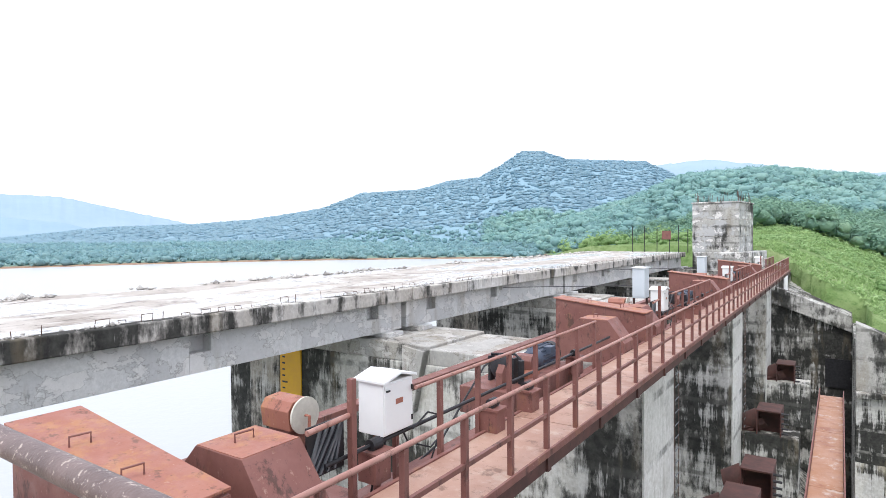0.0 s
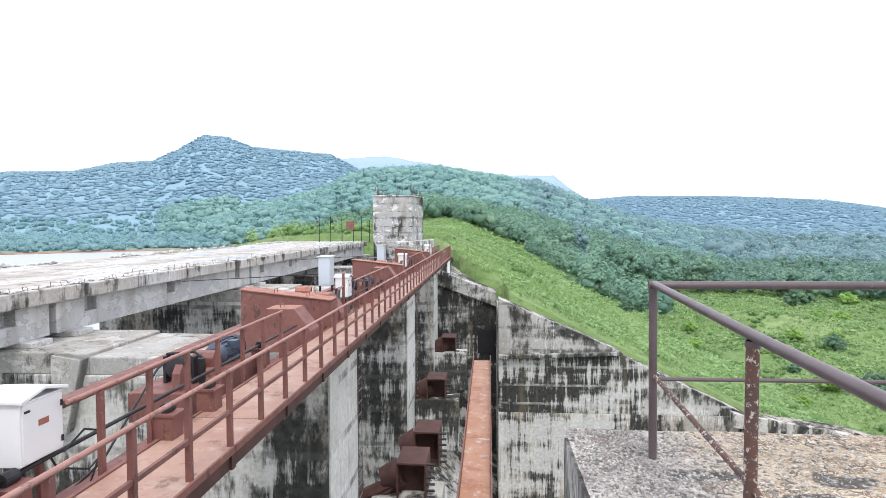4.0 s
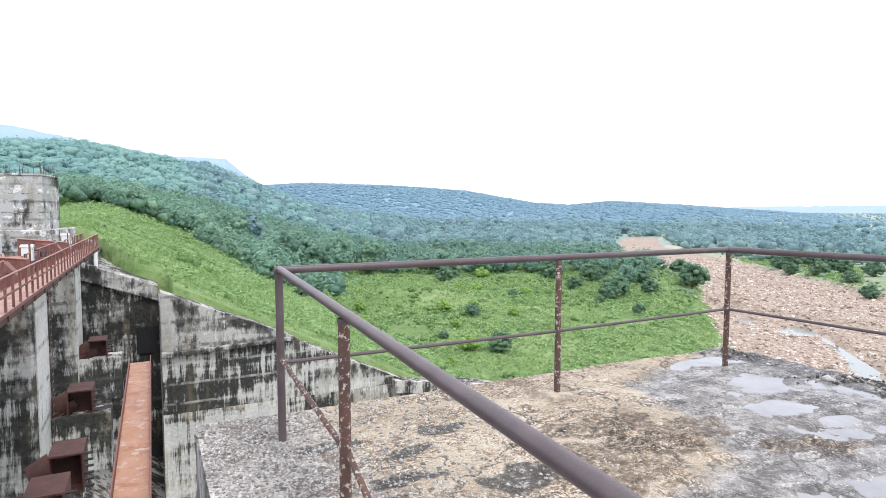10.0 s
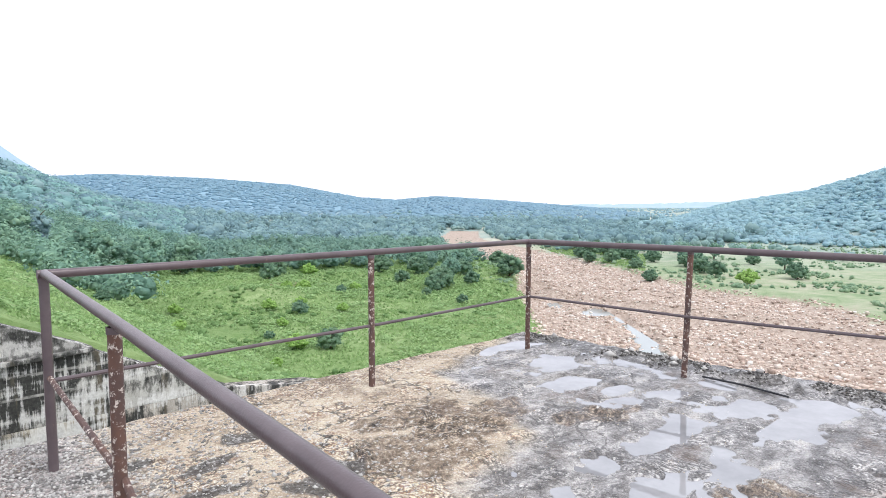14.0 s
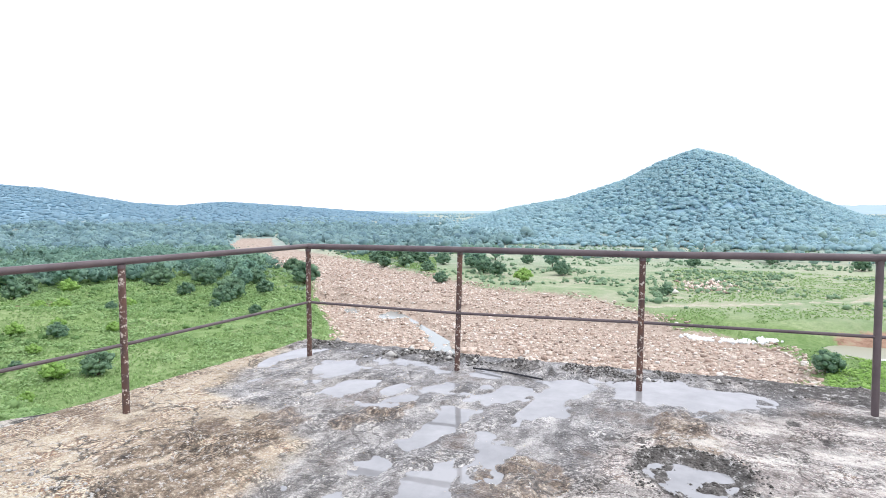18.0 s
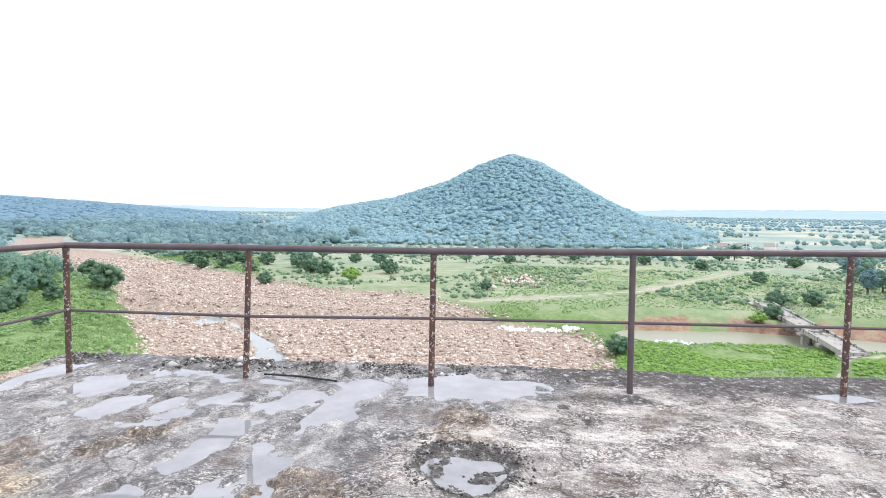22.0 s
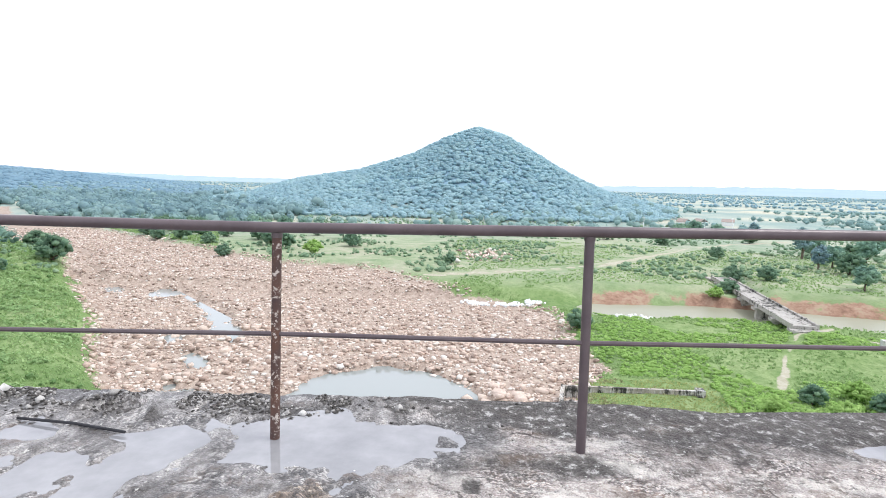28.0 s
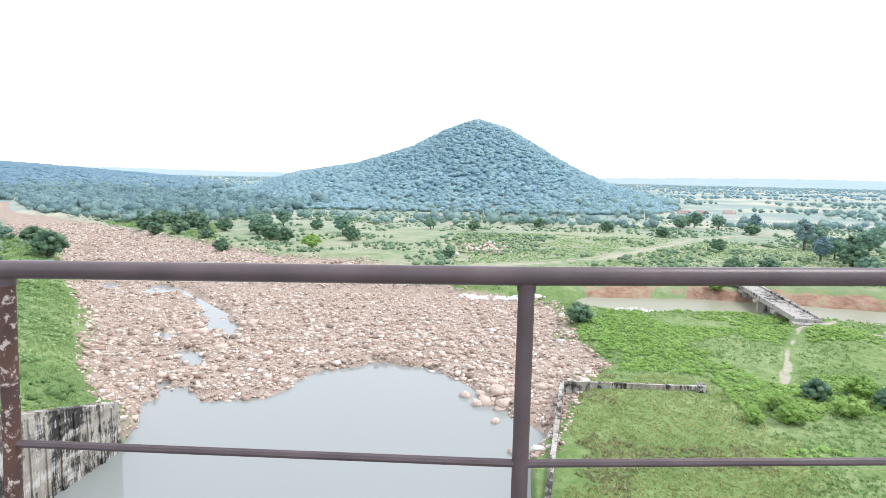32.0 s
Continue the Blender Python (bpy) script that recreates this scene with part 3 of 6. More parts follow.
# ---- ground, one sheet to the horizon ----
def ground_material():
    k = Nodes("valley_ground")
    zone = k.n.new("ShaderNodeVertexColor")
    zone.layer_name = "zone"
    split = k.n.new("ShaderNodeSeparateColor")
    k.l.new(zone.outputs["Color"], split.inputs[0])
    grass = k.ramp(k.noise(0.06, 6, 0.6), (0.36, (0.17, 0.25, 0.10)), (0.5, (0.225, 0.315, 0.13)), (0.64, (0.29, 0.36, 0.175)))
    grass = k.mix(k.ramp(k.noise(0.45, 5, 0.7), (0.42, 0.0), (0.62, 0.5)), grass, (0.085, 0.17, 0.042))
    grass = k.mix(k.ramp(k.noise(1.6, 6, 0.75), (0.5, 0.0), (0.62, 0.55)), grass, (0.075, 0.15, 0.04))
    rough = k.ramp(k.noise(0.11, 8, 0.72), (0.34, (0.19, 0.27, 0.145)), (0.47, (0.28, 0.335, 0.21)), (0.58, (0.36, 0.375, 0.27)), (0.68, (0.43, 0.405, 0.315)))
    side = k.n.new("ShaderNodeSeparateXYZ")
    k.l.new(k.pos, side.inputs[0])
    east = k.n.new("ShaderNodeMath")
    east.operation = "MULTIPLY"
    east.inputs[1].default_value = 0.001
    k.l.new(side.outputs[0], east.inputs[0])
    grass = k.mix(k.ramp(east.outputs[0], (0.140, 0.0), (0.160, 0.9)), grass, rough)
    # far fields turn paler and bluer with distance: haze put into the colour
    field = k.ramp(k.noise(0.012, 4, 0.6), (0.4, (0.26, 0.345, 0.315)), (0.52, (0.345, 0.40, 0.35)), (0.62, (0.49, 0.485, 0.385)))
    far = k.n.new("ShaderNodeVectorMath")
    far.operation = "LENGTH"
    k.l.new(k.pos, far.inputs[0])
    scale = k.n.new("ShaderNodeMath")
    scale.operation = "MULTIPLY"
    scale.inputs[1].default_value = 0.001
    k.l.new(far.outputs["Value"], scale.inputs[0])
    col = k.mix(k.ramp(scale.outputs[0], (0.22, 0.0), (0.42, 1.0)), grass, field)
    rock = k.ramp(k.noise(0.8, 7, 0.75), (0.3, (0.21, 0.16, 0.125)), (0.5, (0.39, 0.315, 0.26)), (0.7, (0.55, 0.475, 0.395)))
    soil = k.ramp(k.noise(0.3, 6, 0.7), (0.35, (0.20, 0.12, 0.085)), (0.48, (0.32, 0.205, 0.145)), (0.6, (0.38, 0.285, 0.205)), (0.7, (0.26, 0.29, 0.14)))
    sand = k.ramp(k.noise(0.8, 5), (0.35, (0.36, 0.34, 0.25)), (0.65, (0.46, 0.44, 0.35)))
    edge = k.ramp(k.noise(0.9, 5, 0.7), (0.3, 0.0), (0.7, 1.0))
    for sock, c in (("Red", rock), ("Green", soil), ("Blue", sand)):
        m = k.mix(0.35, split.outputs[sock], edge)
        col = k.mix(k.ramp(m, (0.42, 0.0), (0.58, 1.0)), col, c)
    # forest floor likewise shifts to a hazy blue farther out
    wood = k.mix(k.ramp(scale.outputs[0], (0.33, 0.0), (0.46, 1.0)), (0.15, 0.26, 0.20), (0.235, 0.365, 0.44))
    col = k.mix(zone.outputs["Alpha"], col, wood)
    k.bump(k.noise(2.2, 7, 0.7), 0.6, 0.3)
    return k.done(col, 0.95, 0, 0.1)


def make_ground():
    az = np.radians(np.concatenate([np.arange(-85, 118, 0.34), np.arange(118, 275, 4.0)]))
    rr = 7.0 * 1.0192 ** np.arange(0, 346)
    a, r = np.meshgrid(az, rr, indexing="ij")
    x, y = r * np.sin(a), r * np.cos(a)
    h, rock, soil, sand = land(x, y)
    plain = -24.3 + 9 * smooth(600, 4500, r)
    wood = np.clip((h - plain - 6) / 10, 0, 1) * (r > 200) * (1 - rock) * (1 - soil)
    n, m = x.shape
    i, j = np.meshgrid(np.arange(n), np.arange(m - 1), indexing="ij")
    i2 = (i + 1) % n
    faces = np.stack([i * m + j, i * m + j + 1, i2 * m + j + 1, i2 * m + j], -1).reshape(-1, 4)
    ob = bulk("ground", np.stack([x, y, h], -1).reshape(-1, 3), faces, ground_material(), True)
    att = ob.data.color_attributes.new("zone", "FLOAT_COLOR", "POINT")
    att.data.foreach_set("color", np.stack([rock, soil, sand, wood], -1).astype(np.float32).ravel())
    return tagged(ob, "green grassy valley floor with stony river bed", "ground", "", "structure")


make_ground()


def water_material(name, color, rough, wave, scale):
    k = Nodes(name)
    k.bump(k.noise(scale, 3, 0.55), wave, 0.05)
    return k.done(color, rough, 0, 0.5)


M_LAKE = water_material("lake_water", (0.42, 0.445, 0.455), 0.30, 0.8, 1.3)
M_POOL = water_material("pool_water", (0.27, 0.30, 0.285), 0.10, 0.10, 0.8)

M_RIVER = water_material("river_water", (0.28, 0.285, 0.20), 0.35, 0.3, 1.5)


def sheet(name, poly, z, material, label):
    g = Geo().add([(x, y, z) for x, y in poly], [tuple(range(len(poly)))])
    return tagged(part(name, g, material), label, "water", "", "structure")


sheet("water", [(-1500, -1200), (-13.2, -1200), (-13.2, 62), (-60, 120), (-300, 700), (-1500, 700)], -12.0, M_LAKE, "wide pale reservoir lying behind the dam")
sheet("water", [(2, -2.9), (100, -10), (110, 40), (70, 60), (2, 37)], -26.5, M_POOL, "still grey-green pool below the spillway")
sheet("water", [(76, 40), (100, 44), (170, 120), (160, 135), (90, 62)], -26.05, M_POOL, "shallow pools of a stream among stones")
sheet("water", [(120, -12), (152, -12), (150, -70), (165, -230), (110, -230), (112, -60)], -25.7, M_RIVER, "slow olive-green river in its channel")


# ---- forests ----
def leaves(name, dark, mid, light, scale, bump=1.2, thin=0.2):
    k = Nodes(name)
    col = k.ramp(k.island(), (0.0, dark), (0.5, mid), (1.0, light))
    col = k.mix(k.ramp(k.noise(scale, 4, 0.6), (0.40, 0.55), (0.60, 0.0)), col, dark)
    col = k.mix(k.ramp(k.noise(scale * 0.31, 3, 0.6), (0.50, 0.0), (0.66, 0.5)), col, light)
    # light passes through the leaves
    glow, both = k.n.new("ShaderNodeBsdfTranslucent"), k.n.new("ShaderNodeMixShader")
    k.l.new(col, glow.inputs["Color"])
    both.inputs["Fac"].default_value = thin
    k.l.new(k.bsdf.outputs[0], both.inputs[1])
    k.l.new(glow.outputs[0], both.inputs[2])
    k.l.new(both.outputs[0], k.n["Material Output"].inputs["Surface"])
    if bump:
        k.bump(k.noise(2.4 * max(scale, 0.25), 4, 0.7), 0.9, bump)
    return k.done(col, 0.85, 0, 0.08)


# haze is mixed into the leaf colours: paler and bluer for farther woods
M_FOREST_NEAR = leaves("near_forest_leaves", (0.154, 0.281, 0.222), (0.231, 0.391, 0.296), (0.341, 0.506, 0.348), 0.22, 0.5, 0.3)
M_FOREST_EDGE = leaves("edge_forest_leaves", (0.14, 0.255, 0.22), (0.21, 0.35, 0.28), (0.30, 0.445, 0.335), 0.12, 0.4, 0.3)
M_FOREST_VALLEY = leaves("hazed_valley_leaves", (0.19, 0.31, 0.35), (0.27, 0.415, 0.435), (0.365, 0.515, 0.49), 0.07, 0.4, 0.35)
M_FOREST_CONE = leaves("hazed_cone_leaves", (0.342, 0.515, 0.578), (0.396, 0.582, 0.627), (0.492, 0.672, 0.676), 0.10, 0.3, 0.4)
M_FOREST_HILL = leaves("hazed_hill_leaves", (0.325, 0.485, 0.575), (0.335, 0.495, 0.58), (0.35, 0.515, 0.59), 0.02, 0.3, 0.4)
M_FOREST_RIDGE = leaves("hazed_ridge_leaves", (0.236, 0.408, 0.409), (0.293, 0.489, 0.456), (0.38, 0.575, 0.509), 0.08, 0.4, 0.35)
M_FOREST_SHORE = leaves("hazed_shore_leaves", (0.26, 0.43, 0.47), (0.30, 0.48, 0.50), (0.36, 0.54, 0.53), 0.06, 0.3, 0.4)
M_FOREST_FAR = leaves("hazed_far_leaves", (0.265, 0.416, 0.513), (0.286, 0.443, 0.535), (0.319, 0.475, 0.556), 0.02, 0.3, 0.4)
M_FOREST_PLAIN = leaves("hazed_plain_leaves", (0.25, 0.385, 0.38), (0.31, 0.455, 0.43), (0.39, 0.53, 0.475), 0.15, 0.4, 0.35)
M_FOREST_HAZE = leaves("hazed_distant_leaves", (0.34, 0.50, 0.56), (0.37, 0.53, 0.58), (0.41, 0.57, 0.60), 0.05, 0.3, 0.4)
M_SCRUB = leaves("scrub_leaves", (0.20, 0.315, 0.20), (0.275, 0.405, 0.255), (0.37, 0.49, 0.315), 0.4, 0.3, 0.3)
M_SHRUB = leaves("shrub_leaves", (0.14, 0.25, 0.095), (0.20, 0.335, 0.13), (0.28, 0.415, 0.175), 0.4, 0.3, 0.3)
M_WEEDS = leaves("bright_weeds", (0.233, 0.355, 0.14), (0.323, 0.472, 0.196), (0.419, 0.551, 0.274), 0.25, 0, 0.4)
M_LAWN = leaves("yellowish_apron_grass", (0.33, 0.38, 0.15), (0.42, 0.47, 0.20), (0.50, 0.53, 0.26), 0.25, 0, 0.4)
M_HERBS = leaves("bank_herb_leaves", (0.227, 0.358, 0.153), (0.313, 0.471, 0.206), (0.416, 0.556, 0.283), 0.12, 0.0, 0.4)
M_CREEPER = leaves("bright_creeper_leaves", (0.24, 0.405, 0.105), (0.335, 0.53, 0.155), (0.44, 0.62, 0.22), 0.3, 0.3, 0.35)
M_BUSH = leaves("bush_leaves", (0.115, 0.205, 0.14), (0.175, 0.30, 0.195), (0.26, 0.39, 0.24), 0.5, 0.3, 0.3)
M_DRY = leaves("dry_grass", (0.28, 0.30, 0.155), (0.38, 0.395, 0.22), (0.49, 0.48, 0.30), 0.8, 0, 0.4)


def scatter(n, az0, az1, r0, r1, keep=None, even=1.0):
    """Random places over a fan of the land."""
    a = np.radians(rng.uniform(az0, az1, n))
    r = (r0 ** (1 + even) + rng.random(n) * (r1 ** (1 + even) - r0 ** (1 + even))) ** (1 / (1 + even))
    x, y = r * np.sin(a), r * np.cos(a)
    if keep is not None:
        k = keep(x, y)
        x, y = x[k], y[k]
    return x, y


def hill_share(name, x, y):
    lo, top, back, line = HILLS[name]
    az = np.degrees(np.arctan2(x, y))
    return np.interp(az, [p[0] for p in line], [p[1] for p in line], left=-9, right=-9)


# far crowns are flattened to soften their shading, as haze would
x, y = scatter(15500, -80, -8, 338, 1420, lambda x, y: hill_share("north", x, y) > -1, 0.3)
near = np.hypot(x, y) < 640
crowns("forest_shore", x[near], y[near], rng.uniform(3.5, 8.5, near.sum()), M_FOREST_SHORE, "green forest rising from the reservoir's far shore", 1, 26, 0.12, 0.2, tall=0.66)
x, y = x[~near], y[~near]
crowns("forest_north", x, y, rng.uniform(9, 16, len(x)), M_FOREST_HILL, "dense forest on the reservoir's far hills, haze painted in as blue", 1, 1, 0.06, 0.05, tall=0.42)
x, y = scatter(4600, -30, 19, 120, 640, lambda x, y: (land(x, y)[0] > -19) & (y + 1.1 * x > 165 + 60 * fbm(x / 30, y / 30, 2)), 0.5)
near = np.hypot(x, y) < 330
crowns("forest_ridge", x[near], y[near], rng.uniform(4.0, 10.5, near.sum()), M_FOREST_NEAR, "dense green woodland on the ridge beside the dam", 7, 280, 0.052, 0.36)
crowns("forest_ridge_top", x[~near], y[~near], rng.uniform(7, 14, (~near).sum()), M_FOREST_RIDGE, "woodland along the ridge's crest, tinted blue-green for haze", 2, 34, 0.075, 0.26, tall=0.72)
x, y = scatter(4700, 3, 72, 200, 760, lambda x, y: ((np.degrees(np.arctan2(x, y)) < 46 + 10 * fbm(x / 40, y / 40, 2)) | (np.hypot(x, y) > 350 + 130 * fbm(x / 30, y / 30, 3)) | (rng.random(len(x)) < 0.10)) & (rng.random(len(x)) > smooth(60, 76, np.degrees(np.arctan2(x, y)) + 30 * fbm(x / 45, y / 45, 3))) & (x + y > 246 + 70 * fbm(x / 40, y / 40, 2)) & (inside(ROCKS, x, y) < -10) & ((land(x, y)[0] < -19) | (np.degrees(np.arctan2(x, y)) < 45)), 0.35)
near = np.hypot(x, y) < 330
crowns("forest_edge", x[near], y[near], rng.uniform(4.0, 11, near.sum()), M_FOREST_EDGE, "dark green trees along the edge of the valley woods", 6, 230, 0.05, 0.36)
crowns("forest_valley", x[~near], y[~near], rng.uniform(4.5, 13.5, (~near).sum()), M_FOREST_VALLEY, "trees covering the valley floor, tinted blue-green for haze", 2, 56, 0.075, 0.34)
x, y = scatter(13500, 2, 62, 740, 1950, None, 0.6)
crowns("forest_north_east", x, y, rng.uniform(9, 18, len(x)), M_FOREST_FAR, "forest on the long north-eastern hill, tinted blue for haze", 1, 1, 0.05, 0.05, tall=0.42)
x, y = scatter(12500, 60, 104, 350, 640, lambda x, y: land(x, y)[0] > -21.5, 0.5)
crowns("forest_cone", x, y, rng.uniform(3.4, 7.2, len(x)), M_FOREST_CONE, "trees all over the cone-shaped hill, tinted blue-green for haze", 1, 16, 0.085, 0.24, tall=0.66)
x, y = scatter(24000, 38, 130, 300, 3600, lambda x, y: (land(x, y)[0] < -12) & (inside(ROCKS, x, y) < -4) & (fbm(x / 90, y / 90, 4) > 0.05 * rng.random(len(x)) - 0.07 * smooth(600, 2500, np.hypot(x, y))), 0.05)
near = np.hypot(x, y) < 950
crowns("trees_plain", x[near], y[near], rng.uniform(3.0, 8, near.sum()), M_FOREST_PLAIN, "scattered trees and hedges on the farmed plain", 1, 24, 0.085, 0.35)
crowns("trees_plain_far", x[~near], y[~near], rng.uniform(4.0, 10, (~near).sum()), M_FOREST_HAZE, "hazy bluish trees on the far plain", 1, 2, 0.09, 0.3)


# ---- shrubs and weeds ----
def dry(x, y, edge=4):
    bank = np.where(x > 137, 19, 9)
    return (inside(ROCKS, x, y) < -edge) & (inside(POOL, x, y) < -3) & (along(RIVER, x, y) > bank) & (along(TRACK, x, y) > 4) & (along(FOOTPATH, x, y) > 1.2) & (along(ROADWAY, x, y) > 2.2)


x, y = scatter(98000, -8, 62, 40, 330, lambda x, y: dry(x, y, 2) & (y > 40) & ((x > 1.5) | (y > 53)) & (fbm(x / 14, y / 14, 4) > -0.16 - 0.25 * (y < 75)), 0.2)
tufts("weeds_left_bank", x, y, rng.uniform(0.16, 0.46, len(x)) * (0.55 + np.hypot(x, y) / 190), M_WEEDS, "rank bright green weeds over the grass slope", 4)
x, y = scatter(15000, -6, 60, 42, 260, lambda x, y: dry(x, y, 2) & (y > 41) & ((x > 2) | (y > 54)) & (fbm(x / 10 + 2, y / 10, 4) > -0.03), 0.25)
crowns("bank_herbs", x, y, rng.uniform(0.5, 1.9, len(x)) * (0.6 + np.hypot(x, y) / 200), M_HERBS, "soft mounds of green herbs on the grass slope", 0, 18, 0.16, 0.08, "herbs", 1.2, 0.55)
x, y = scatter(24000, 91, 118, 42, 88, lambda x, y: (x < 84 + 8 * fbm(x / 3, y / 3, 3)) & (y < 0.2 - 0.12 * x + 6 * fbm(x / 3 + 8, y / 3, 3)) & (inside(POOL, x, y) < -0.5) & (y > -28 + 10 * fbm(x / 4, y / 4, 3)), 0.2)
tufts("apron_grass", x, y, rng.uniform(0.08, 0.26, len(x)), M_LAWN, "short yellowish green grass on the apron", 3, "grass")
x, y = scatter(4200, -4, 60, 50, 260, lambda x, y: dry(x, y, 3) & (y > 44) & (x > 3) & (fbm(x / 18 + 5, y / 18, 4) > 0.02), 0.25)
crowns("low_shrubs", x, y, rng.uniform(0.5, 1.7, len(x)), M_SHRUB, "low dark green shrubs among the weeds", 1, 34, 0.10, 0.2, "shrubs")
x, y = scatter(40000, 84, 128, 60, 260, lambda x, y: dry(x, y, 1) & (fbm(x / 9, y / 9, 4) > -0.15) & ((x > 85) | (y < -26 + 8 * fbm(x / 5, y / 5, 3))), 0.2)
tufts("weeds_right_bank", x, y, rng.uniform(0.16, 0.5, len(x)), M_WEEDS, "bright green weeds on the right bank", 4)
x, y = scatter(11000, 90, 128, 66, 135, lambda x, y: dry(x, y, 2) & (x < 128) & ((x > 86) | (y < -27)) & (fbm(x / 11 + 4, y / 11, 4) > -0.06), 0.2)
crowns("creeper", x, y, rng.uniform(0.5, 1.3, len(x)), M_CREEPER, "lush bright green creepers mounded over the right bank", 1, 18, 0.13, 0.1, "creepers", 1.0, 0.6)
x, y = scatter(7000, 91, 118, 42, 86, lambda x, y: (x < 84) & (y < 0.2 - 0.12 * x + 6 * fbm(x / 3 + 8, y / 3, 3)) & (inside(POOL, x, y) < -0.5) & (y > -25) & (fbm(x / 5 + 2, y / 5, 4) + 0.35 * np.exp(-((x - 58.5 + 0.1 * y) / 3.5) ** 2) > 0.15 + 0.02 * np.maximum(-18 - y, 0)), 0.2)
tufts("dry_tussocks", x, y, rng.uniform(0.12, 0.42, len(x)), M_DRY, "dry tan grass tussocks on the apron", 6)
x, y = scatter(13000, 40, 125, 146, 420, lambda x, y: dry(x, y, 3) & (fbm(x / 22 + 9, y / 22, 4) > -0.03) & (x + 0.2 * y > 148), 0.4)
crowns("scrub", x, y, rng.uniform(0.7, 3.0, len(x)) * rng.uniform(0.5, 1.0, len(x)), M_SCRUB, "low green scrub on the rough ground beyond the river", 1, 14, 0.10, 0.2, "scrub")


# ---- stones of the river bed ----
def stone_material():
    k = Nodes("river_stones")
    col = k.ramp(k.island(), (0.0, (0.24, 0.185, 0.15)), (0.2, (0.49, 0.375, 0.305)), (0.55, (0.61, 0.50, 0.42)), (0.85, (0.70, 0.62, 0.545)), (1.0, (0.77, 0.74, 0.69)))
    col = k.mix(0.4, col, k.ramp(k.noise(3, 6, 0.7), (0.3, 0.2), (0.7, 0.75)), "OVERLAY")
    k.bump(k.noise(6, 5, 0.7), 0.5, 0.1)
    return k.done(col, 0.9, 0, 0.2)


M_STONE = stone_material()
x, y = scatter(125000, 28, 106, 58, 330, lambda x, y: (inside(ROCKS, x, y) > -1.5) & (inside(POOL, x, y) < 2.0) & (land(x, y)[0] > -27.0), 0.05)
size = np.exp(rng.normal(-1.42, 0.58, len(x))) * (0.5 + np.hypot(x, y) / 165)
size = 0.85 * np.minimum(size, 1.0) * (1 + 0.45 * smooth(150, 90, np.hypot(x, y)))
p = np.stack([x, y, land(x, y)[0] + 0.1 * size], -1)
v, f = lumps(BOX, BOX_F, p, 0.74 * size, rng.uniform(0.4, 0.8, len(x)), 0.5)
tagged(bulk("river_stones", v, f, M_STONE), "pinkish angular stones strewn over the river bed", "stones", "", "stuff")


x, y = rng.normal(201, 6.5, 260), rng.normal(11, 3.6, 260)
size = np.exp(rng.normal(-0.15, 0.4, 260))
v, f = lumps(OCTA, OCTA_F, np.stack([x, y, land(x, y)[0] + 0.2 * size], -1), 0.6 * size, rng.uniform(0.5, 0.9, 260), 0.45)
tagged(bulk("rock_pile", v, f, M_STONE), "heap of pale broken rock on the rough ground", "rocks", "", "stuff")


# ---- boulders round the pool ----
boulders = []
for n in range(4):
    v, f = lumps(BOX, BOX_F, np.zeros((1, 3)), np.array([0.95]), [0.5 + 0.08 * n], 0.38)
    boulders.append(tagged(bulk("boulder", v, f, M_STONE), "large pale angular boulder at the pool's edge", "boulder", "boulders by the pool"))
for n in range(46):
    if n < 30:
        bx, by = rng.normal(76, 4.5), rng.normal(0.5, 3.2)
    else:
        bx, by = rng.uniform(88, 104), rng.uniform(44, 58)
    if n < 30 and inside(POOL, np.array(bx), np.array(by)) > 3:
        bx += 6
    m = pose(bx, by, max(float(land(bx, by)[0]), -26.6) + 0.15, 0, 0, 50 * n) @ Matrix.Scale(rng.uniform(0.6, 1.7), 4)
    if n < 4:
        boulders[n].matrix_basis = m
    else:
        base = boulders[n % 4]
        keep = base.matrix_basis.copy()
        base.matrix_basis = Matrix.Identity(4)
        copy_thing(base, m)
        base.matrix_basis = keep


# ---- single trees and bushes ----
def tree(name, label, height, width, bare, clumps, material):
    t = thing(name, label, "tree" if bare > 0.15 else "bush", "trees in the valley")
    g = Geo().tube([(0, 0, -0.4), (0.04 * width, 0, bare * height), (0, 0.06 * width, 0.7 * height)], [0.045 * height, 0.035 * height, 0.012 * height], 7)
    for i in range(5):
        a = i * 1.9 + 0.4
        z = (bare + 0.12 * i) * height
        g.tube([(0.02 * width, 0, z), (0.3 * width * math.cos(a), 0.3 * width * math.sin(a), z + 0.22 * height)], [0.02 * height, 0.006 * height], 5)
    part("trunk", g, M_BARK, t)
    d = rng.normal(0, 1, (clumps, 3))
    d *= (rng.uniform(0.45, 1.0, clumps) / np.linalg.norm(d, axis=1))[:, None]
    mid = (bare + 1) / 2 * height
    c = d * (0.42 * width, 0.42 * width, (1 - bare) * height * 0.42) + (0, 0, mid)
    c[:, :2] *= (1.15 - 0.35 * (c[:, 2:] - bare * height) / height)
    heart = lumps(ICO, ICO_F, c, rng.uniform(0.06, 0.12, len(c)) * width, rng.uniform(0.6, 0.95, len(c)), 0.4)
    v, f = joined(heart, leaf_sprays(c, rng.uniform(0.2, 0.36, clumps) * width, 30, 0.10, 0.8, -0.6))
    ob = bulk("crown", v, f, material, True)
    ob.parent = t
    return t


M_BARK = painted("grey_brown_bark", (0.10, 0.08, 0.06), (0.15, 0.12, 0.09), (0.07, 0.05, 0.04), 2, 0.9, 0.5, 20)
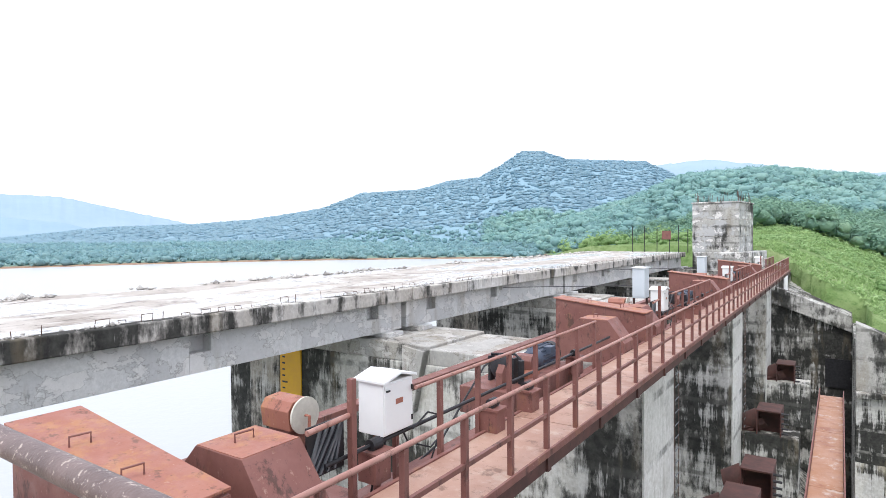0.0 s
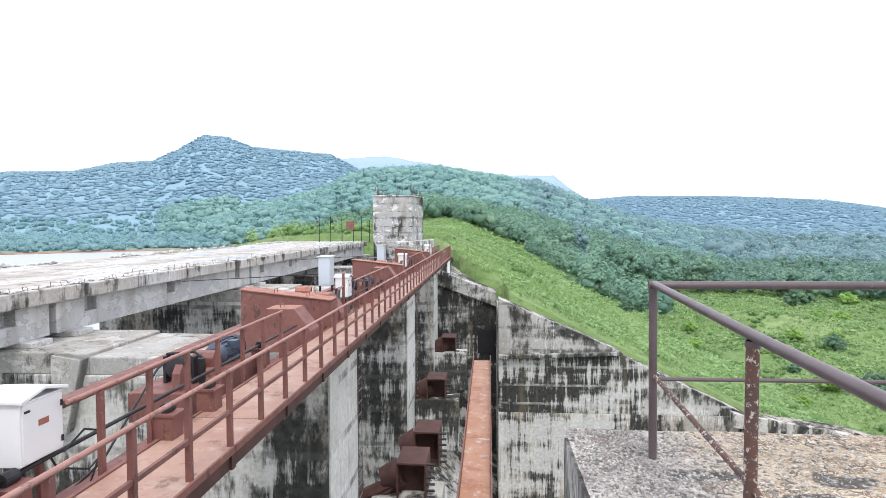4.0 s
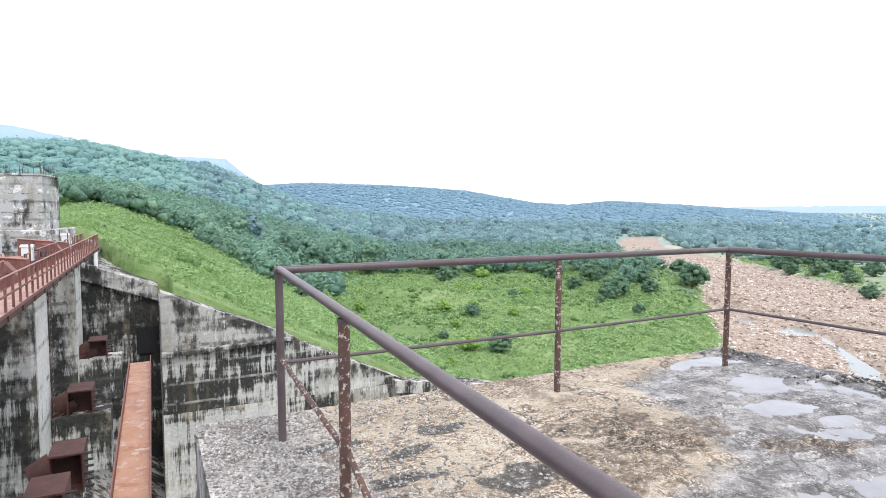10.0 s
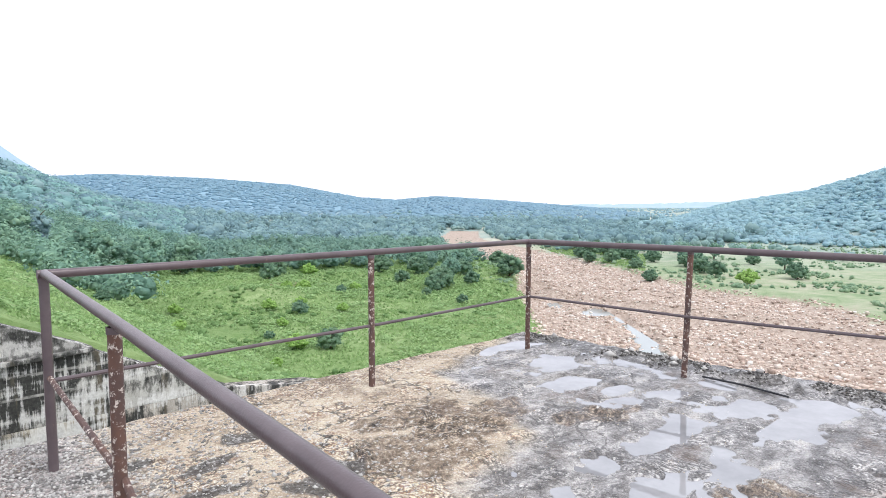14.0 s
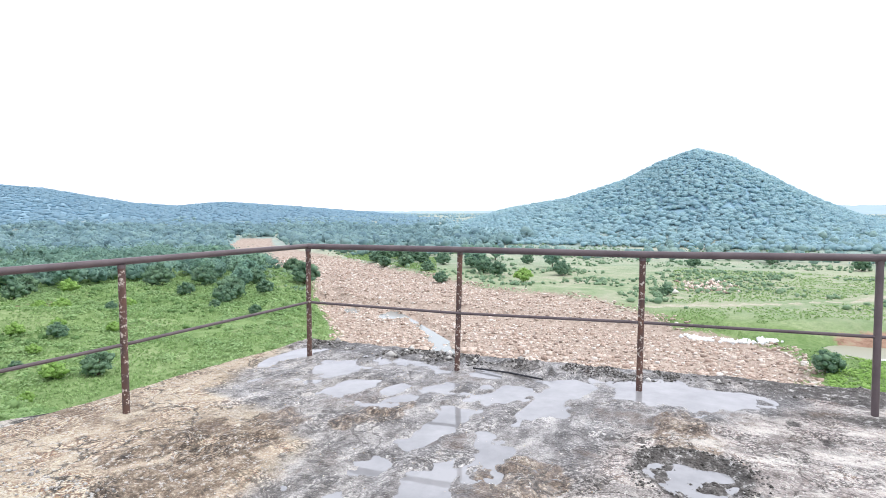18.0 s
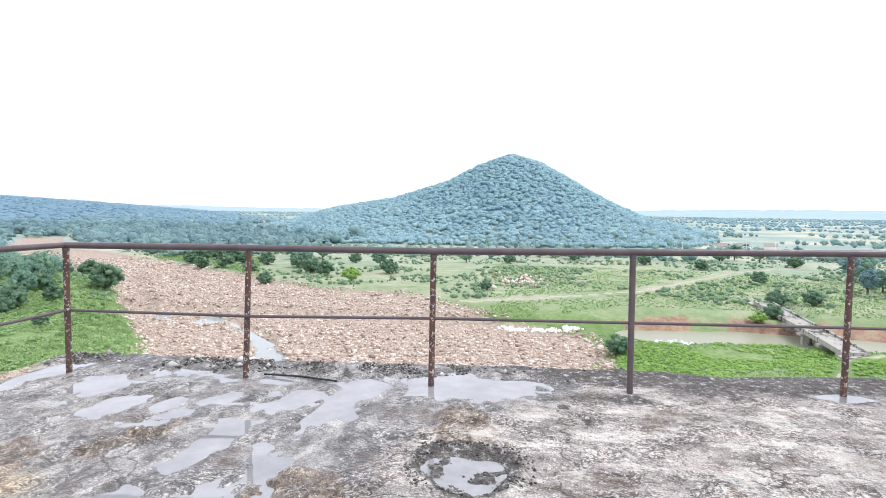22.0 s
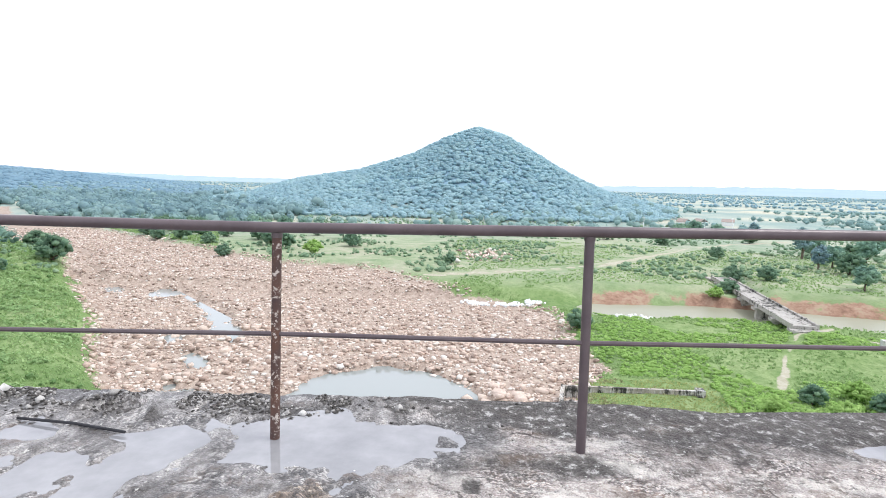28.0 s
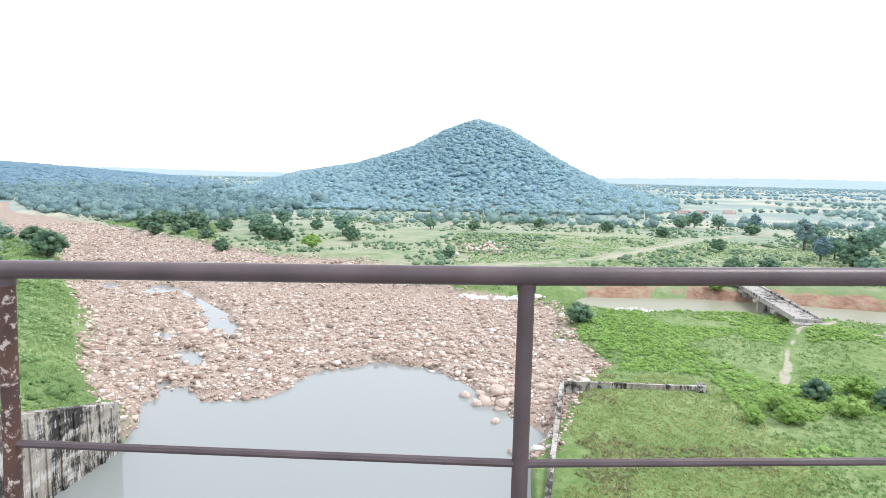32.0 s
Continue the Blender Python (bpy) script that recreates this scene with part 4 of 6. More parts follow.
kinds = [tree("bush", "dense rounded dark green bush in the valley", 1.0, 1.25, 0.02, 90, M_BUSH), tree("tree", "broad leafy green tree in the valley", 1.0, 0.95, 0.18, 130, M_FOREST_NEAR), tree("tree", "slender dark green tree with a ragged crown", 1.0, 0.62, 0.22, 100, M_FOREST_VALLEY), tree("bush", "loose light green shrub on the bank", 1.0, 1.4, 0.03, 80, M_CREEPER)]
# kind, place and height of single trees and bushes
TREE_SPOTS_A = [(0, 140, 119, 7.5), (0, 47.6, 75.5, 3.6), (3, 44, 79, 2.6), (0, 112, -12, 4.2), (0, 232, 150, 7.5), (0, 245, 140, 7), (0, 228, 118, 6), (1, 226, 100, 8.5), (0, 204, 88, 6.5), (0, 198, 80, 6), (3, 186, 66, 5), (0, 210, 60, 6), (1, 238, 72, 8), (0, 175, 20, 3.5), (1, 234, -107, 9), (2, 226, -100, 12), (1, 205, -100, 8), (2, 196, -92, 9)]
TREE_SPOTS_B = [(0, 190, -98, 7), (1, 220, -118, 9), (0, 176, -60, 5), (0, 168, -66, 4.5), (1, 330, -92, 9), (0, 322, -84, 7), (1, 318, -100, 8), (2, 303, -112, 10), (0, 262, -60, 5), (0, 280, -40, 5.5), (0, 300, -10, 5), (0, 268, 20, 5), (3, 70, -27, 1.8), (3, 74, -31, 2.6), (0, 78, -37, 3.0), (3, 80, -43, 2.8), (0, 71, -46, 2.6), (3, 70.5, -31, 2.4)]
TREE_SPOTS_C = [(3, 72.5, -38, 2.7), (0, 76, -44, 2.8), (3, 66, -52, 2.8), (3, 64, -44, 2.2), (0, 154, -52, 4.0), (3, 148, -47, 3.0), (1, 160, -86, 7), (1, 172, -104, 9), (2, 182, -112, 11), (1, 165, -120, 9), (1, 42, 196, 14), (1, 55, 188, 13), (2, 30, 206, 15), (1, 70, 196, 12), (1, 22, 190, 13), (1, 88, 178, 9), (1, 98, 170, 9), (0, 112, 150, 7)]
TREE_SPOTS_D = [(0, 120, 140, 6.5), (1, 128, 150, 8), (0, 104, 128, 4), (3, 74, 130, 3), (3, 56, 112, 2.6), (0, 128, 128, 5.5), (1, 135, 142, 8), (0, 92, 92, 2.4), (0, 227, 152, 6), (0, 252, 160, 7), (0, 239, 139, 7.5), (0, 212, 127, 6), (0, 164, 146, 6), (0, 182, 95, 4.5), (0, 221, 101, 5.5), (1, 257, 105, 8), (1, 256, -118, 9), (0, 219, -69, 4.5)]
TREE_SPOTS_E = [(1, 309, -79, 8), (0, 293, -107, 6), (0, 232, -119, 6), (1, 247, -136, 9), (0, 250, 87, 5), (0, 223, 64, 4), (0, 243, 150, 6.5), (0, 216, 140, 5), (0, 232, 130, 5.5), (0, 200, 110, 4.5)]
TREE_SPOTS_F = [(0, 58.5, 104, 3), (3, 62, 110, 2.2), (0, 79, 158, 5), (3, 70, 131, 2.4), (0, 100, 110, 5), (0, 105, 113, 6), (1, 119, 124, 7), (0, 115.5, 112, 4), (1, 143, 144, 9), (1, 144, 164, 10), (0, 110, 118, 4.5), (1, 130, 133, 8), (1, 51, 174, 10), (1, 53, 205, 9), (2, 70, 196, 10), (0, 64, 185, 7), (0, 45, 180, 6)]
TREE_SPOTS_F += [(0, 85, 165, 6), (3, 92, 158, 4), (3, 50, 95, 1.8), (0, 44, 88, 1.6), (3, 36, 70, 1.5), (3, 66, 100, 2.0), (0, 76, 116, 2.2), (3, 84, 122, 2.4), (0, 92, 104, 2.2), (3, 30, 88, 1.8), (0, 24, 104, 2.4), (3, 40, 120, 2.2), (0, 34, 140, 3)]
spots = TREE_SPOTS_F + TREE_SPOTS_A + TREE_SPOTS_B + TREE_SPOTS_C + TREE_SPOTS_D + TREE_SPOTS_E
for n, (kind, x, y, hgt) in enumerate(spots):
    m = Matrix.Translation((x, y, float(land(x, y)[0]) - 0.2)) @ pose(0, 0, 0, 0, 0, 77 * n) @ Matrix.Scale(hgt, 4)
    if n < 4 and kinds[kind].scale[0] == 1 and kinds[kind].location.length == 0:
        kinds[kind].matrix_basis = m
    else:
        base = kinds[kind]
        keep = base.matrix_basis.copy()
        base.matrix_basis = Matrix.Identity(4)
        copy_thing(base, m)
        base.matrix_basis = keep
for n, base in enumerate(kinds):
    if base.location.length == 0:
        base.matrix_basis = Matrix.Translation((260 + 9 * n, 40, float(land(260 + 9 * n, 40)[0]) - 0.2)) @ Matrix.Scale(6, 4)


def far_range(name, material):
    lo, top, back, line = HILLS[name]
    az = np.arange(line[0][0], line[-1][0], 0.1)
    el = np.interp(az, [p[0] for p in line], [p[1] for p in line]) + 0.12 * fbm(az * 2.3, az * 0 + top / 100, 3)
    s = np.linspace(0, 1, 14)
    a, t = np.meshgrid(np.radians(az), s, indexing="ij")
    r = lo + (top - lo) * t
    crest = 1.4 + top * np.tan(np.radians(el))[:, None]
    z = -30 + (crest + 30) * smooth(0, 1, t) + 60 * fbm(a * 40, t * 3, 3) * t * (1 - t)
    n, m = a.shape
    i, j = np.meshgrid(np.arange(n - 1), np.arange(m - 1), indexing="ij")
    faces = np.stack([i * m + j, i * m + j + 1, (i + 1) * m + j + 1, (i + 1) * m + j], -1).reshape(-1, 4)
    return tagged(bulk("backdrop", np.stack([r * np.sin(a), r * np.cos(a), z], -1).reshape(-1, 3), faces, material, True), "range of hills in the far distance, haze painted in as pale blue", "hills", "", "structure")


# flat pale blue: the air's haze is painted into the base colour
def haze_material(name, c1, c2):
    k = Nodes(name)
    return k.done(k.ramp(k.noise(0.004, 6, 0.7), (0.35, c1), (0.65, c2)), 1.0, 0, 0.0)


M_FAR = haze_material("hazed_hills", (0.30, 0.405, 0.49), (0.33, 0.435, 0.515))
M_FAR2 = haze_material("hazed_slopes", (0.28, 0.395, 0.475), (0.31, 0.42, 0.495))
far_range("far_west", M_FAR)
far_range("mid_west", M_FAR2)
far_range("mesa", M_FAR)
far_range("far_east", haze_material("hazed_plateau", (0.33, 0.43, 0.485), (0.36, 0.46, 0.51)))

# bushes on the far bank beside the tower
x, y = scatter(300, -24, -8, 66, 120, lambda x, y: (x < -8) & (rng.random(len(x)) < 0.8), 0.5)
crowns("bank_bushes", x, y, rng.uniform(0.7, 3.6, len(x)) * rng.uniform(0.6, 1.0, len(x)), M_HERBS, "light green bushes on the bank beside the tower", 4, 60, 0.07, 0.3, "bushes")


# ---- road bridge over the river ----
M_OLD = stained("old_bridge_concrete", (0.33, 0.315, 0.285), (0.48, 0.465, 0.43), 0.53, 0.62, 1.5, 0.4)


def road_bridge():
    t = thing("road_bridge", "low grey concrete road bridge with kerbs over the river", "bridge")
    m = Matrix.Translation((115, -52.3, -22.6)) @ pose(0, 0, 0, 0, 0, -4)
    part("deck", Geo().box(0, 60, -2.4, 2.4, -0.55, 0).moved(m), M_OLD, t)
    for s in (-1, 1):
        part("kerb", Geo().box(0, 60, s * 2.2 - 0.2, s * 2.2 + 0.2, 0, 0.4).moved(m), M_OLD, t)
    part("roadway", Geo().box(0, 60, -1.6, 1.6, 0.002, 0.03).moved(m), M_OLD, t)
    for x in (9, 20, 31, 42, 53):
        leg = part("bridge_pier", Geo().box(x - 0.6, x + 0.6, -2.3, 2.3, -6, -1.1).moved(m), M_OLD, t)
        part("pier_cap", Geo().box(x - 1.0, x + 1.0, -3.0, 3.0, -1.1, -0.55).moved(m), M_OLD, leg)
    part("abutment", Geo().box(-2, 1, -2.6, 2.6, -6, -0.56).moved(m), M_OLD, t)
    part("abutment", Geo().box(59, 64, -3, 3, -6, -0.56).moved(m), M_OLD, t)
    return t


road_bridge()
culvert = thing("culvert", "small concrete culvert beside the path, a dark panel for its mouth's shade", "culvert")
part("head_wall", Geo().box(107, 108, -66, -61, -26, -22.6), M_BEAM, culvert)
# the head wall is solid; this black panel imitates the shaded mouth
part("mouth", Geo().box(106.95, 107, -64.6, -62.4, -25.2, -23.4), M_DARK, culvert)

# ---- low walls beside the pool ----
apron = thing("apron_wall", "low pale concrete wall bounding a grassy apron", "wall", "", "structure")
part("side_wall", Geo().prism([(10, 0.6), (10, 0.15), (77.6, -7.05), (78.2, -6.6)], "z", -30, -24.0), M_TAIL, apron)
part("end_wall", Geo().prism([(77.6, -7.06), (78.05, -7.0), (79.3, -23.5), (78.85, -23.6)], "z", -30, -24.02), M_TAIL, apron)
part("end_block", Geo().box(78.5, 79.9, -24.6, -23.6, -28, -23.85), M_TAIL, apron)

# ---- huts and poles on the plain ----
M_THATCH = painted("grey_brown_roof", (0.30, 0.25, 0.22), (0.38, 0.32, 0.28), (0.24, 0.19, 0.16), 1.5, 0.9, 0.3, 12)
for n, (hx, hy, w) in enumerate(((460, -132, 9), (452, -118, 7), (470, -155, 8))):
    hut = thing("hut", "small pale village house with a brown pitched roof", "house", "village houses")
    m = Matrix.Translation((hx, hy, float(land(hx, hy)[0]) - 0.3)) @ pose(0, 0, 0, 0, 0, 20 + 25 * n)
    part("wall", Geo().box(-w / 2, w / 2, -3, 3, 0, 3.2).moved(m), M_WHITE, hut)
    part("roof", Geo().prism([(-3.6, 3.1), (0, 5.2), (3.6, 3.1), (3.6, 3.3), (0, 5.45), (-3.6, 3.3)], "x", -w / 2 - 0.5, w / 2 + 0.5).moved(m), M_THATCH, hut)
    part("door", Geo().box(w / 2, w / 2 + 0.05, -0.6, 0.6, 0, 2.1).moved(m), M_BARK, hut)
pole = thing("utility_pole", "pale concrete utility pole on the plain", "pole", "utility poles")
part("shaft", Geo().tube([(0, 0, 0), (0, 0, 8.5)], [0.2, 0.12], 8), M_WHITE, pole)
part("cross_arm", Geo().box(-0.08, 0.08, -0.9, 0.9, 7.7, 7.85), M_WHITE, pole)
spots = [(370, -92), (380, -112), (392, -132), (360, -72), (404, -150)]
pole.matrix_basis = pose(*spots[0], float(land(*spots[0])[0]) - 0.2)
for q in spots[1:]:
    copy_thing(pole, pose(*q, float(land(*q)[0]) - 0.2))

# white water over the low weir
x, y = rng.normal(134.8, 0.6, 1100), rng.uniform(-7, 12.5, 1100)
x2, y2 = rng.uniform(127, 131, 120), rng.uniform(-29, -21, 120)
x, y = np.concatenate([x, x2]), np.concatenate([y, y2])
k = fbm(x / 1.2, y / 1.6, 3) > -0.02
x, y = x[k], y[k]
k = Nodes("foam")
M_FOAM = k.done(k.ramp(k.noise(2, 4), (0.3, (0.75, 0.76, 0.76)), (0.7, (0.85, 0.86, 0.86))), 0.6, 0, 0.3)
v, f = lumps(ICO, ICO_F, np.stack([x, y, np.maximum(land(x, y)[0], -25.7) + 0.1], -1), rng.uniform(0.1, 0.4, len(x)), rng.uniform(0.6, 1.4, len(x)), 0.5)
tagged(bulk("white_water", v, f, M_FOAM), "white broken water spilling over a low weir", "water", "", "stuff")


# ---- the platform the camera walks on: top of an end pier ----
def east_edge(y):
    return 6.02 - 0.115 * (y - 0.6)


WETLAND = [(5.75, 4.1), (4.5, 3.85), (3.85, 3.6), (3.75, 2.9), (3.35, 2.2), (2.6, 2.0), (2.2, 1.3), (3.1, 0.75), (4.5, 0.55), (4.9, -0.1), (5.7, -0.5), (6.1, 0.6)]
PUDDLES = [(5.52, 0.36, 0.34, 0.60, 1.0), (5.30, 1.12, 0.16, 0.26, 0.8), (5.1, 3.88, 0.42, 0.22, 0.9), (4.7, 3.82, 0.22, 0.16, 0.7), (4.9, 3.15, 0.26, 0.22, 0.85), (4.44, 2.72, 0.22, 0.14, 0.85), (4.6, 2.42, 0.2, 0.15, 0.85), (4.28, 2.14, 0.26, 0.14, 0.85), (4.75, 2.12, 0.22, 0.16, 0.8), (4.85, 1.58, 0.3, 0.16, 0.8), (4.6, 1.18, 0.34, 0.17, 0.9), (4.95, 1.15, 0.3, 0.15, 0.8)]
PUDDLES += [(3.24, 1.36, 0.34, 0.17, 0.95), (3.62, 1.17, 0.3, 0.14, 0.9), (3.78, 1.66, 0.3, 0.13, 0.8), (4.22, 1.66, 0.26, 0.12, 0.7), (4.08, 3.55, 0.24, 0.1, 0.5), (5.3, 2.0, 0.16, 0.24, 0.7), (5.35, 2.75, 0.15, 0.3, 0.6), (6.24, -1.85, 0.12, 0.55, 0.95), (5.82, -2.55, 0.16, 0.36, 0.95)]
DAMP = [(1.23, 3.43, 0.22, 0.10), (1.71, 3.21, 0.25, 0.10), (1.49, 2.88, 0.3, 0.14), (2.05, 3.4, 0.2, 0.12), (2.1, 2.6, 0.35, 0.2)]
DIRT = [(3.1, 2.6, 0.7, 0.28), (3.92, 2.15, 0.34, 0.26), (2.6, 2.5, 0.5, 0.4), (3.0, 3.0, 0.6, 0.2), (4.55, 0.2, 0.5, 0.3), (3.4, 0.9, 0.4, 0.3)]
WATER = -0.011


def floor_height(x, y):
    """Height of the rough floor, and how muddy (with the sockets' shade), gravelly, wet and dirty it is."""
    wx, wy = x + 0.25 * fbm(x / 0.5, y / 0.5, 3), y + 0.25 * fbm(x / 0.5 + 7, y / 0.5, 3)
    coarse, mid, fine = fbm(wx / 1.1, wy / 1.1, 3), fbm(wx / 0.33, wy / 0.33, 4, 0.55), fbm(x / 0.075, y / 0.075, 3, 0.6)
    small = fbm(wx / 0.13 + 3, wy / 0.17, 3, 0.55)
    wet = smooth(-0.28, 0.22, inside(WETLAND, wx, wy) + 0.25 * mid)
    dip = 0 * x
    for px, py, sx, sy, amp in PUDDLES:
        dip = np.maximum(dip, amp * np.exp(-(((wx - px) / sx) ** 2 + ((wy - py) / sy) ** 2) ** 1.1) * (1 + 1.1 * small + 0.9 * mid))
    dirt = 0 * x
    for px, py, sx, sy in DIRT:
        dirt = np.maximum(dirt, np.exp(-((wx - px) / sx) ** 2 - ((wy - py) / sy) ** 2))
    dirt = smooth(0.3, 0.7, dirt + 0.9 * mid)
    hole = np.hypot((wx - 3.98) * 1.12, wy - 0.12)
    gravel = smooth(2.1, 0.5, x) * smooth(1.0, 2.4, y)
    dryland = 0.013 + 0.014 * coarse + 0.018 * mid + 0.012 * small + (0.007 + 0.010 * gravel) * fine
    long = fbm(wx / 0.42 + 1.5, wy / 0.11, 3, 0.55)
    marsh = WATER + 0.0105 + 0.016 * mid + 0.036 * small + 0.030 * long + 0.009 * fine
    h = dryland + (marsh - dryland) * wet + 0.016 * dirt * (1 + 4 * small + 3 * fine) * (0.6 + 0.4 * wet) - 0.030 * dip
    # crust lifted along the broken streaks beside the brink
    scale = smooth(3.6, 5.0, x) * smooth(-0.3, -1.0, y) * (1 - wet)
    h = h + 0.016 * scale * np.clip(fbm(wx / 0.14, wy / 0.55, 3) + 0.05, -0.3, 0.5)
    ring = smooth(0.075, 0.0, np.abs(hole - 0.315))
    h = h - 0.034 * smooth(0.33, 0.24, hole) + 0.024 * ring * (0.25 + 1.6 * np.abs(small) + 2 * mid) + 0.085 * smooth(0.30, 0.2, hole) * np.clip(fbm(x / 0.14, y / 0.14, 3) + 0.015, -0.2, 1)
    edge = east_edge(y) - x
    h = h + smooth(0.42, 0.05, edge) * smooth(-2.2, -0.6, y) * (0.004 + 0.045 * np.clip(fbm(x / 0.22, y / 0.22, 3) + 0.2, 0, 1))
    lip = np.hypot((x - 5.52) * 1.3, y - 1.62)
    h = h + 0.055 * smooth(0.05, 0.0, np.abs(lip - 0.24)) * smooth(5.48, 5.58, x)
    damp = 0 * x
    for px, py, sx, sy in DAMP:
        damp = np.maximum(damp, smooth(0.42, 0.6, np.exp(-((wx - px) / sx) ** 2 - ((wy - py) / sy) ** 2) + 0.8 * mid + 0.4 * small))
    # shallow post sockets; their inner shade is painted in through the mud mask
    slot = np.maximum(smooth(0.05, 0.03, np.maximum(np.abs(x - 5.12) / 1.6, np.abs(y + 0.42))), smooth(0.05, 0.03, np.maximum(np.abs(x - 4.82) / 1.8, np.abs(y + 0.58 - 0.2 * (x - 4.82)))))
    h = h - 0.014 * slot
    near = smooth(0.005, 0.0, h - WATER)
    brink = smooth(0.45 + 0.8 * smooth(0.3, -0.6, y), 0.1, edge + 1.3 * mid + 0.8 * small) * smooth(-6.5, -3.2, y)
    mud = np.clip(0.35 * near * wet + 0.95 * brink + 0.95 * ring + 0.85 * smooth(0.33, 0.24, hole) + 0.9 * damp + 0.9 * slot + 0.55 * scale * smooth(0.0, 0.16, fbm(wx / 0.2, wy / 0.7, 4)), 0, 1)
    return h, mud, gravel, wet, dirt


def floor_material():
    k = Nodes("weathered_platform_concrete")
    zone = k.n.new("ShaderNodeVertexColor")
    zone.layer_name = "zone"
    split = k.n.new("ShaderNodeSeparateColor")
    k.l.new(zone.outputs["Color"], split.inputs[0])
    tan = k.ramp(k.noise(1.5, 9, 0.78), (0.30, (0.34, 0.26, 0.175)), (0.44, (0.54, 0.45, 0.325)), (0.58, (0.63, 0.56, 0.435)), (0.72, (0.71, 0.665, 0.585)))
    grey = k.ramp(k.noise(1.9, 9, 0.8), (0.32, (0.20, 0.165, 0.14)), (0.43, (0.45, 0.40, 0.37)), (0.56, (0.64, 0.60, 0.56)), (0.7, (0.76, 0.73, 0.69)))
    col = k.mix(k.ramp(split.outputs["Blue"], (0.35, 0.0), (0.65, 1.0)), tan, grey)
    wetness = zone.outputs["Alpha"]
    drag = k.ramp(k.noise(1.0, 8, 0.74, k.scaled(3.4, 1.1, 1)), (0.47, 0.0), (0.55, 0.55), (0.64, 0.85))
    col = k.mix(k.mix(0.78, (0, 0, 0), k.mix(split.outputs["Blue"], (0, 0, 0), drag)), col, (0.145, 0.128, 0.112))
    slick = k.ramp(k.mix(0.4, k.noise(1.0, 7, 0.62, k.scaled(2.6, 6, 1)), k.noise(11, 6, 0.72)), (0.39, (0.06, 0.055, 0.05)), (0.46, (0.19, 0.18, 0.168)), (0.52, (0.38, 0.365, 0.345)), (0.60, (0.60, 0.58, 0.55)))
    col = k.mix(k.ramp(wetness, (0.3, 0.0), (0.8, 0.9)), col, slick)
    earth = k.ramp(k.noise(15, 7, 0.8), (0.40, (0.085, 0.062, 0.045)), (0.49, (0.25, 0.18, 0.125)), (0.56, (0.42, 0.34, 0.25)), (0.64, (0.66, 0.60, 0.51)))
    col = k.mix(k.ramp(k.mix(0.35, split.outputs["Green"], k.noise(6, 7, 0.75)), (0.46, 0.0), (0.64, 0.85)), col, earth)
    pebble = k.n.new("ShaderNodeTexVoronoi")
    pebble.inputs["Scale"].default_value = 80
    k.l.new(k.pos, pebble.inputs["Vector"])
    stone = k.ramp(pebble.outputs["Distance"], (0.05, 0.78), (0.30, 0.55), (0.6, 0.22))
    col = k.mix(0.42, col, stone, "OVERLAY")
    crack = k.n.new("ShaderNodeTexVoronoi")
    crack.feature = "DISTANCE_TO_EDGE"
    crack.inputs["Scale"].default_value = 0.75
    warp = k.n.new("ShaderNodeTexNoise")
    warp.inputs["Scale"].default_value, warp.inputs["Detail"].default_value = 2.2, 6
    k.l.new(k.pos, warp.inputs["Vector"])
    bend = k.n.new("ShaderNodeVectorMath")
    bend.operation = "MULTIPLY_ADD"
    bend.inputs[1].default_value = (1.3, 1.3, 1.3)
    k.l.new(warp.outputs["Color"], bend.inputs[0])
    k.l.new(k.pos, bend.inputs[2])
    k.l.new(bend.outputs[0], crack.inputs["Vector"])
    col = k.mix(k.ramp(crack.outputs["Distance"], (0.003, 0.85), (0.013, 0.0)), col, (0.08, 0.07, 0.06))
    crumb = k.n.new("ShaderNodeTexVoronoi")
    crumb.inputs["Scale"].default_value = 24
    k.l.new(bend.outputs[0], crumb.inputs["Vector"])
    laid = k.ramp(k.noise(2.4, 6, 0.65), (0.44, 0.0), (0.56, 0.8))
    col = k.mix(laid, col, k.ramp(crumb.outputs["Distance"], (0.12, 0.86), (0.38, 0.56), (0.62, 0.10)), "OVERLAY")
    pale = k.ramp(k.noise(1.0, 8, 0.72, k.scaled(4.2, 2.4, 1)), (0.53, 0.0), (0.60, 0.65))
    col = k.mix(k.mix(split.outputs["Blue"], (0, 0, 0), k.mix(wetness, pale, (0, 0, 0))), col, (0.80, 0.765, 0.70))
    speck = k.mix(wetness, k.ramp(k.noise(26, 4, 0.75), (0.56, 0.0), (0.62, 0.7)), k.ramp(k.noise(20, 4, 0.75), (0.62, 0.0), (0.66, 0.8)))
    col = k.mix(speck, col, (0.70, 0.68, 0.63))
    pit = k.ramp(k.noise(19, 5, 0.75), (0.37, 0.7), (0.43, 0.0))
    col = k.mix(pit, col, (0.07, 0.06, 0.05))
    stain = k.ramp(k.noise(1.1, 9, 0.78), (0.545, 0.0), (0.60, 0.5), (0.66, 0.8))
    col = k.mix(stain, col, (0.15, 0.105, 0.075))
    mud = k.mix(0.5, split.outputs["Red"], k.noise(5.0, 9, 0.8))
    col = k.mix(k.ramp(mud, (0.42, 0.0), (0.54, 0.45), (0.68, 0.9)), col, k.ramp(k.noise(17, 5, 0.75), (0.46, (0.05, 0.046, 0.042)), (0.56, (0.13, 0.125, 0.115)), (0.63, (0.5, 0.49, 0.47))))
    rough = k.ramp(k.mix(0.5, wetness, mud), (0.30, 0.9), (0.6, 0.45))
    k.bump(k.mix(0.4, k.mix(0.5, pebble.outputs["Distance"], k.noise(48, 6, 0.75)), crumb.outputs["Distance"]), 1.0, 0.035)
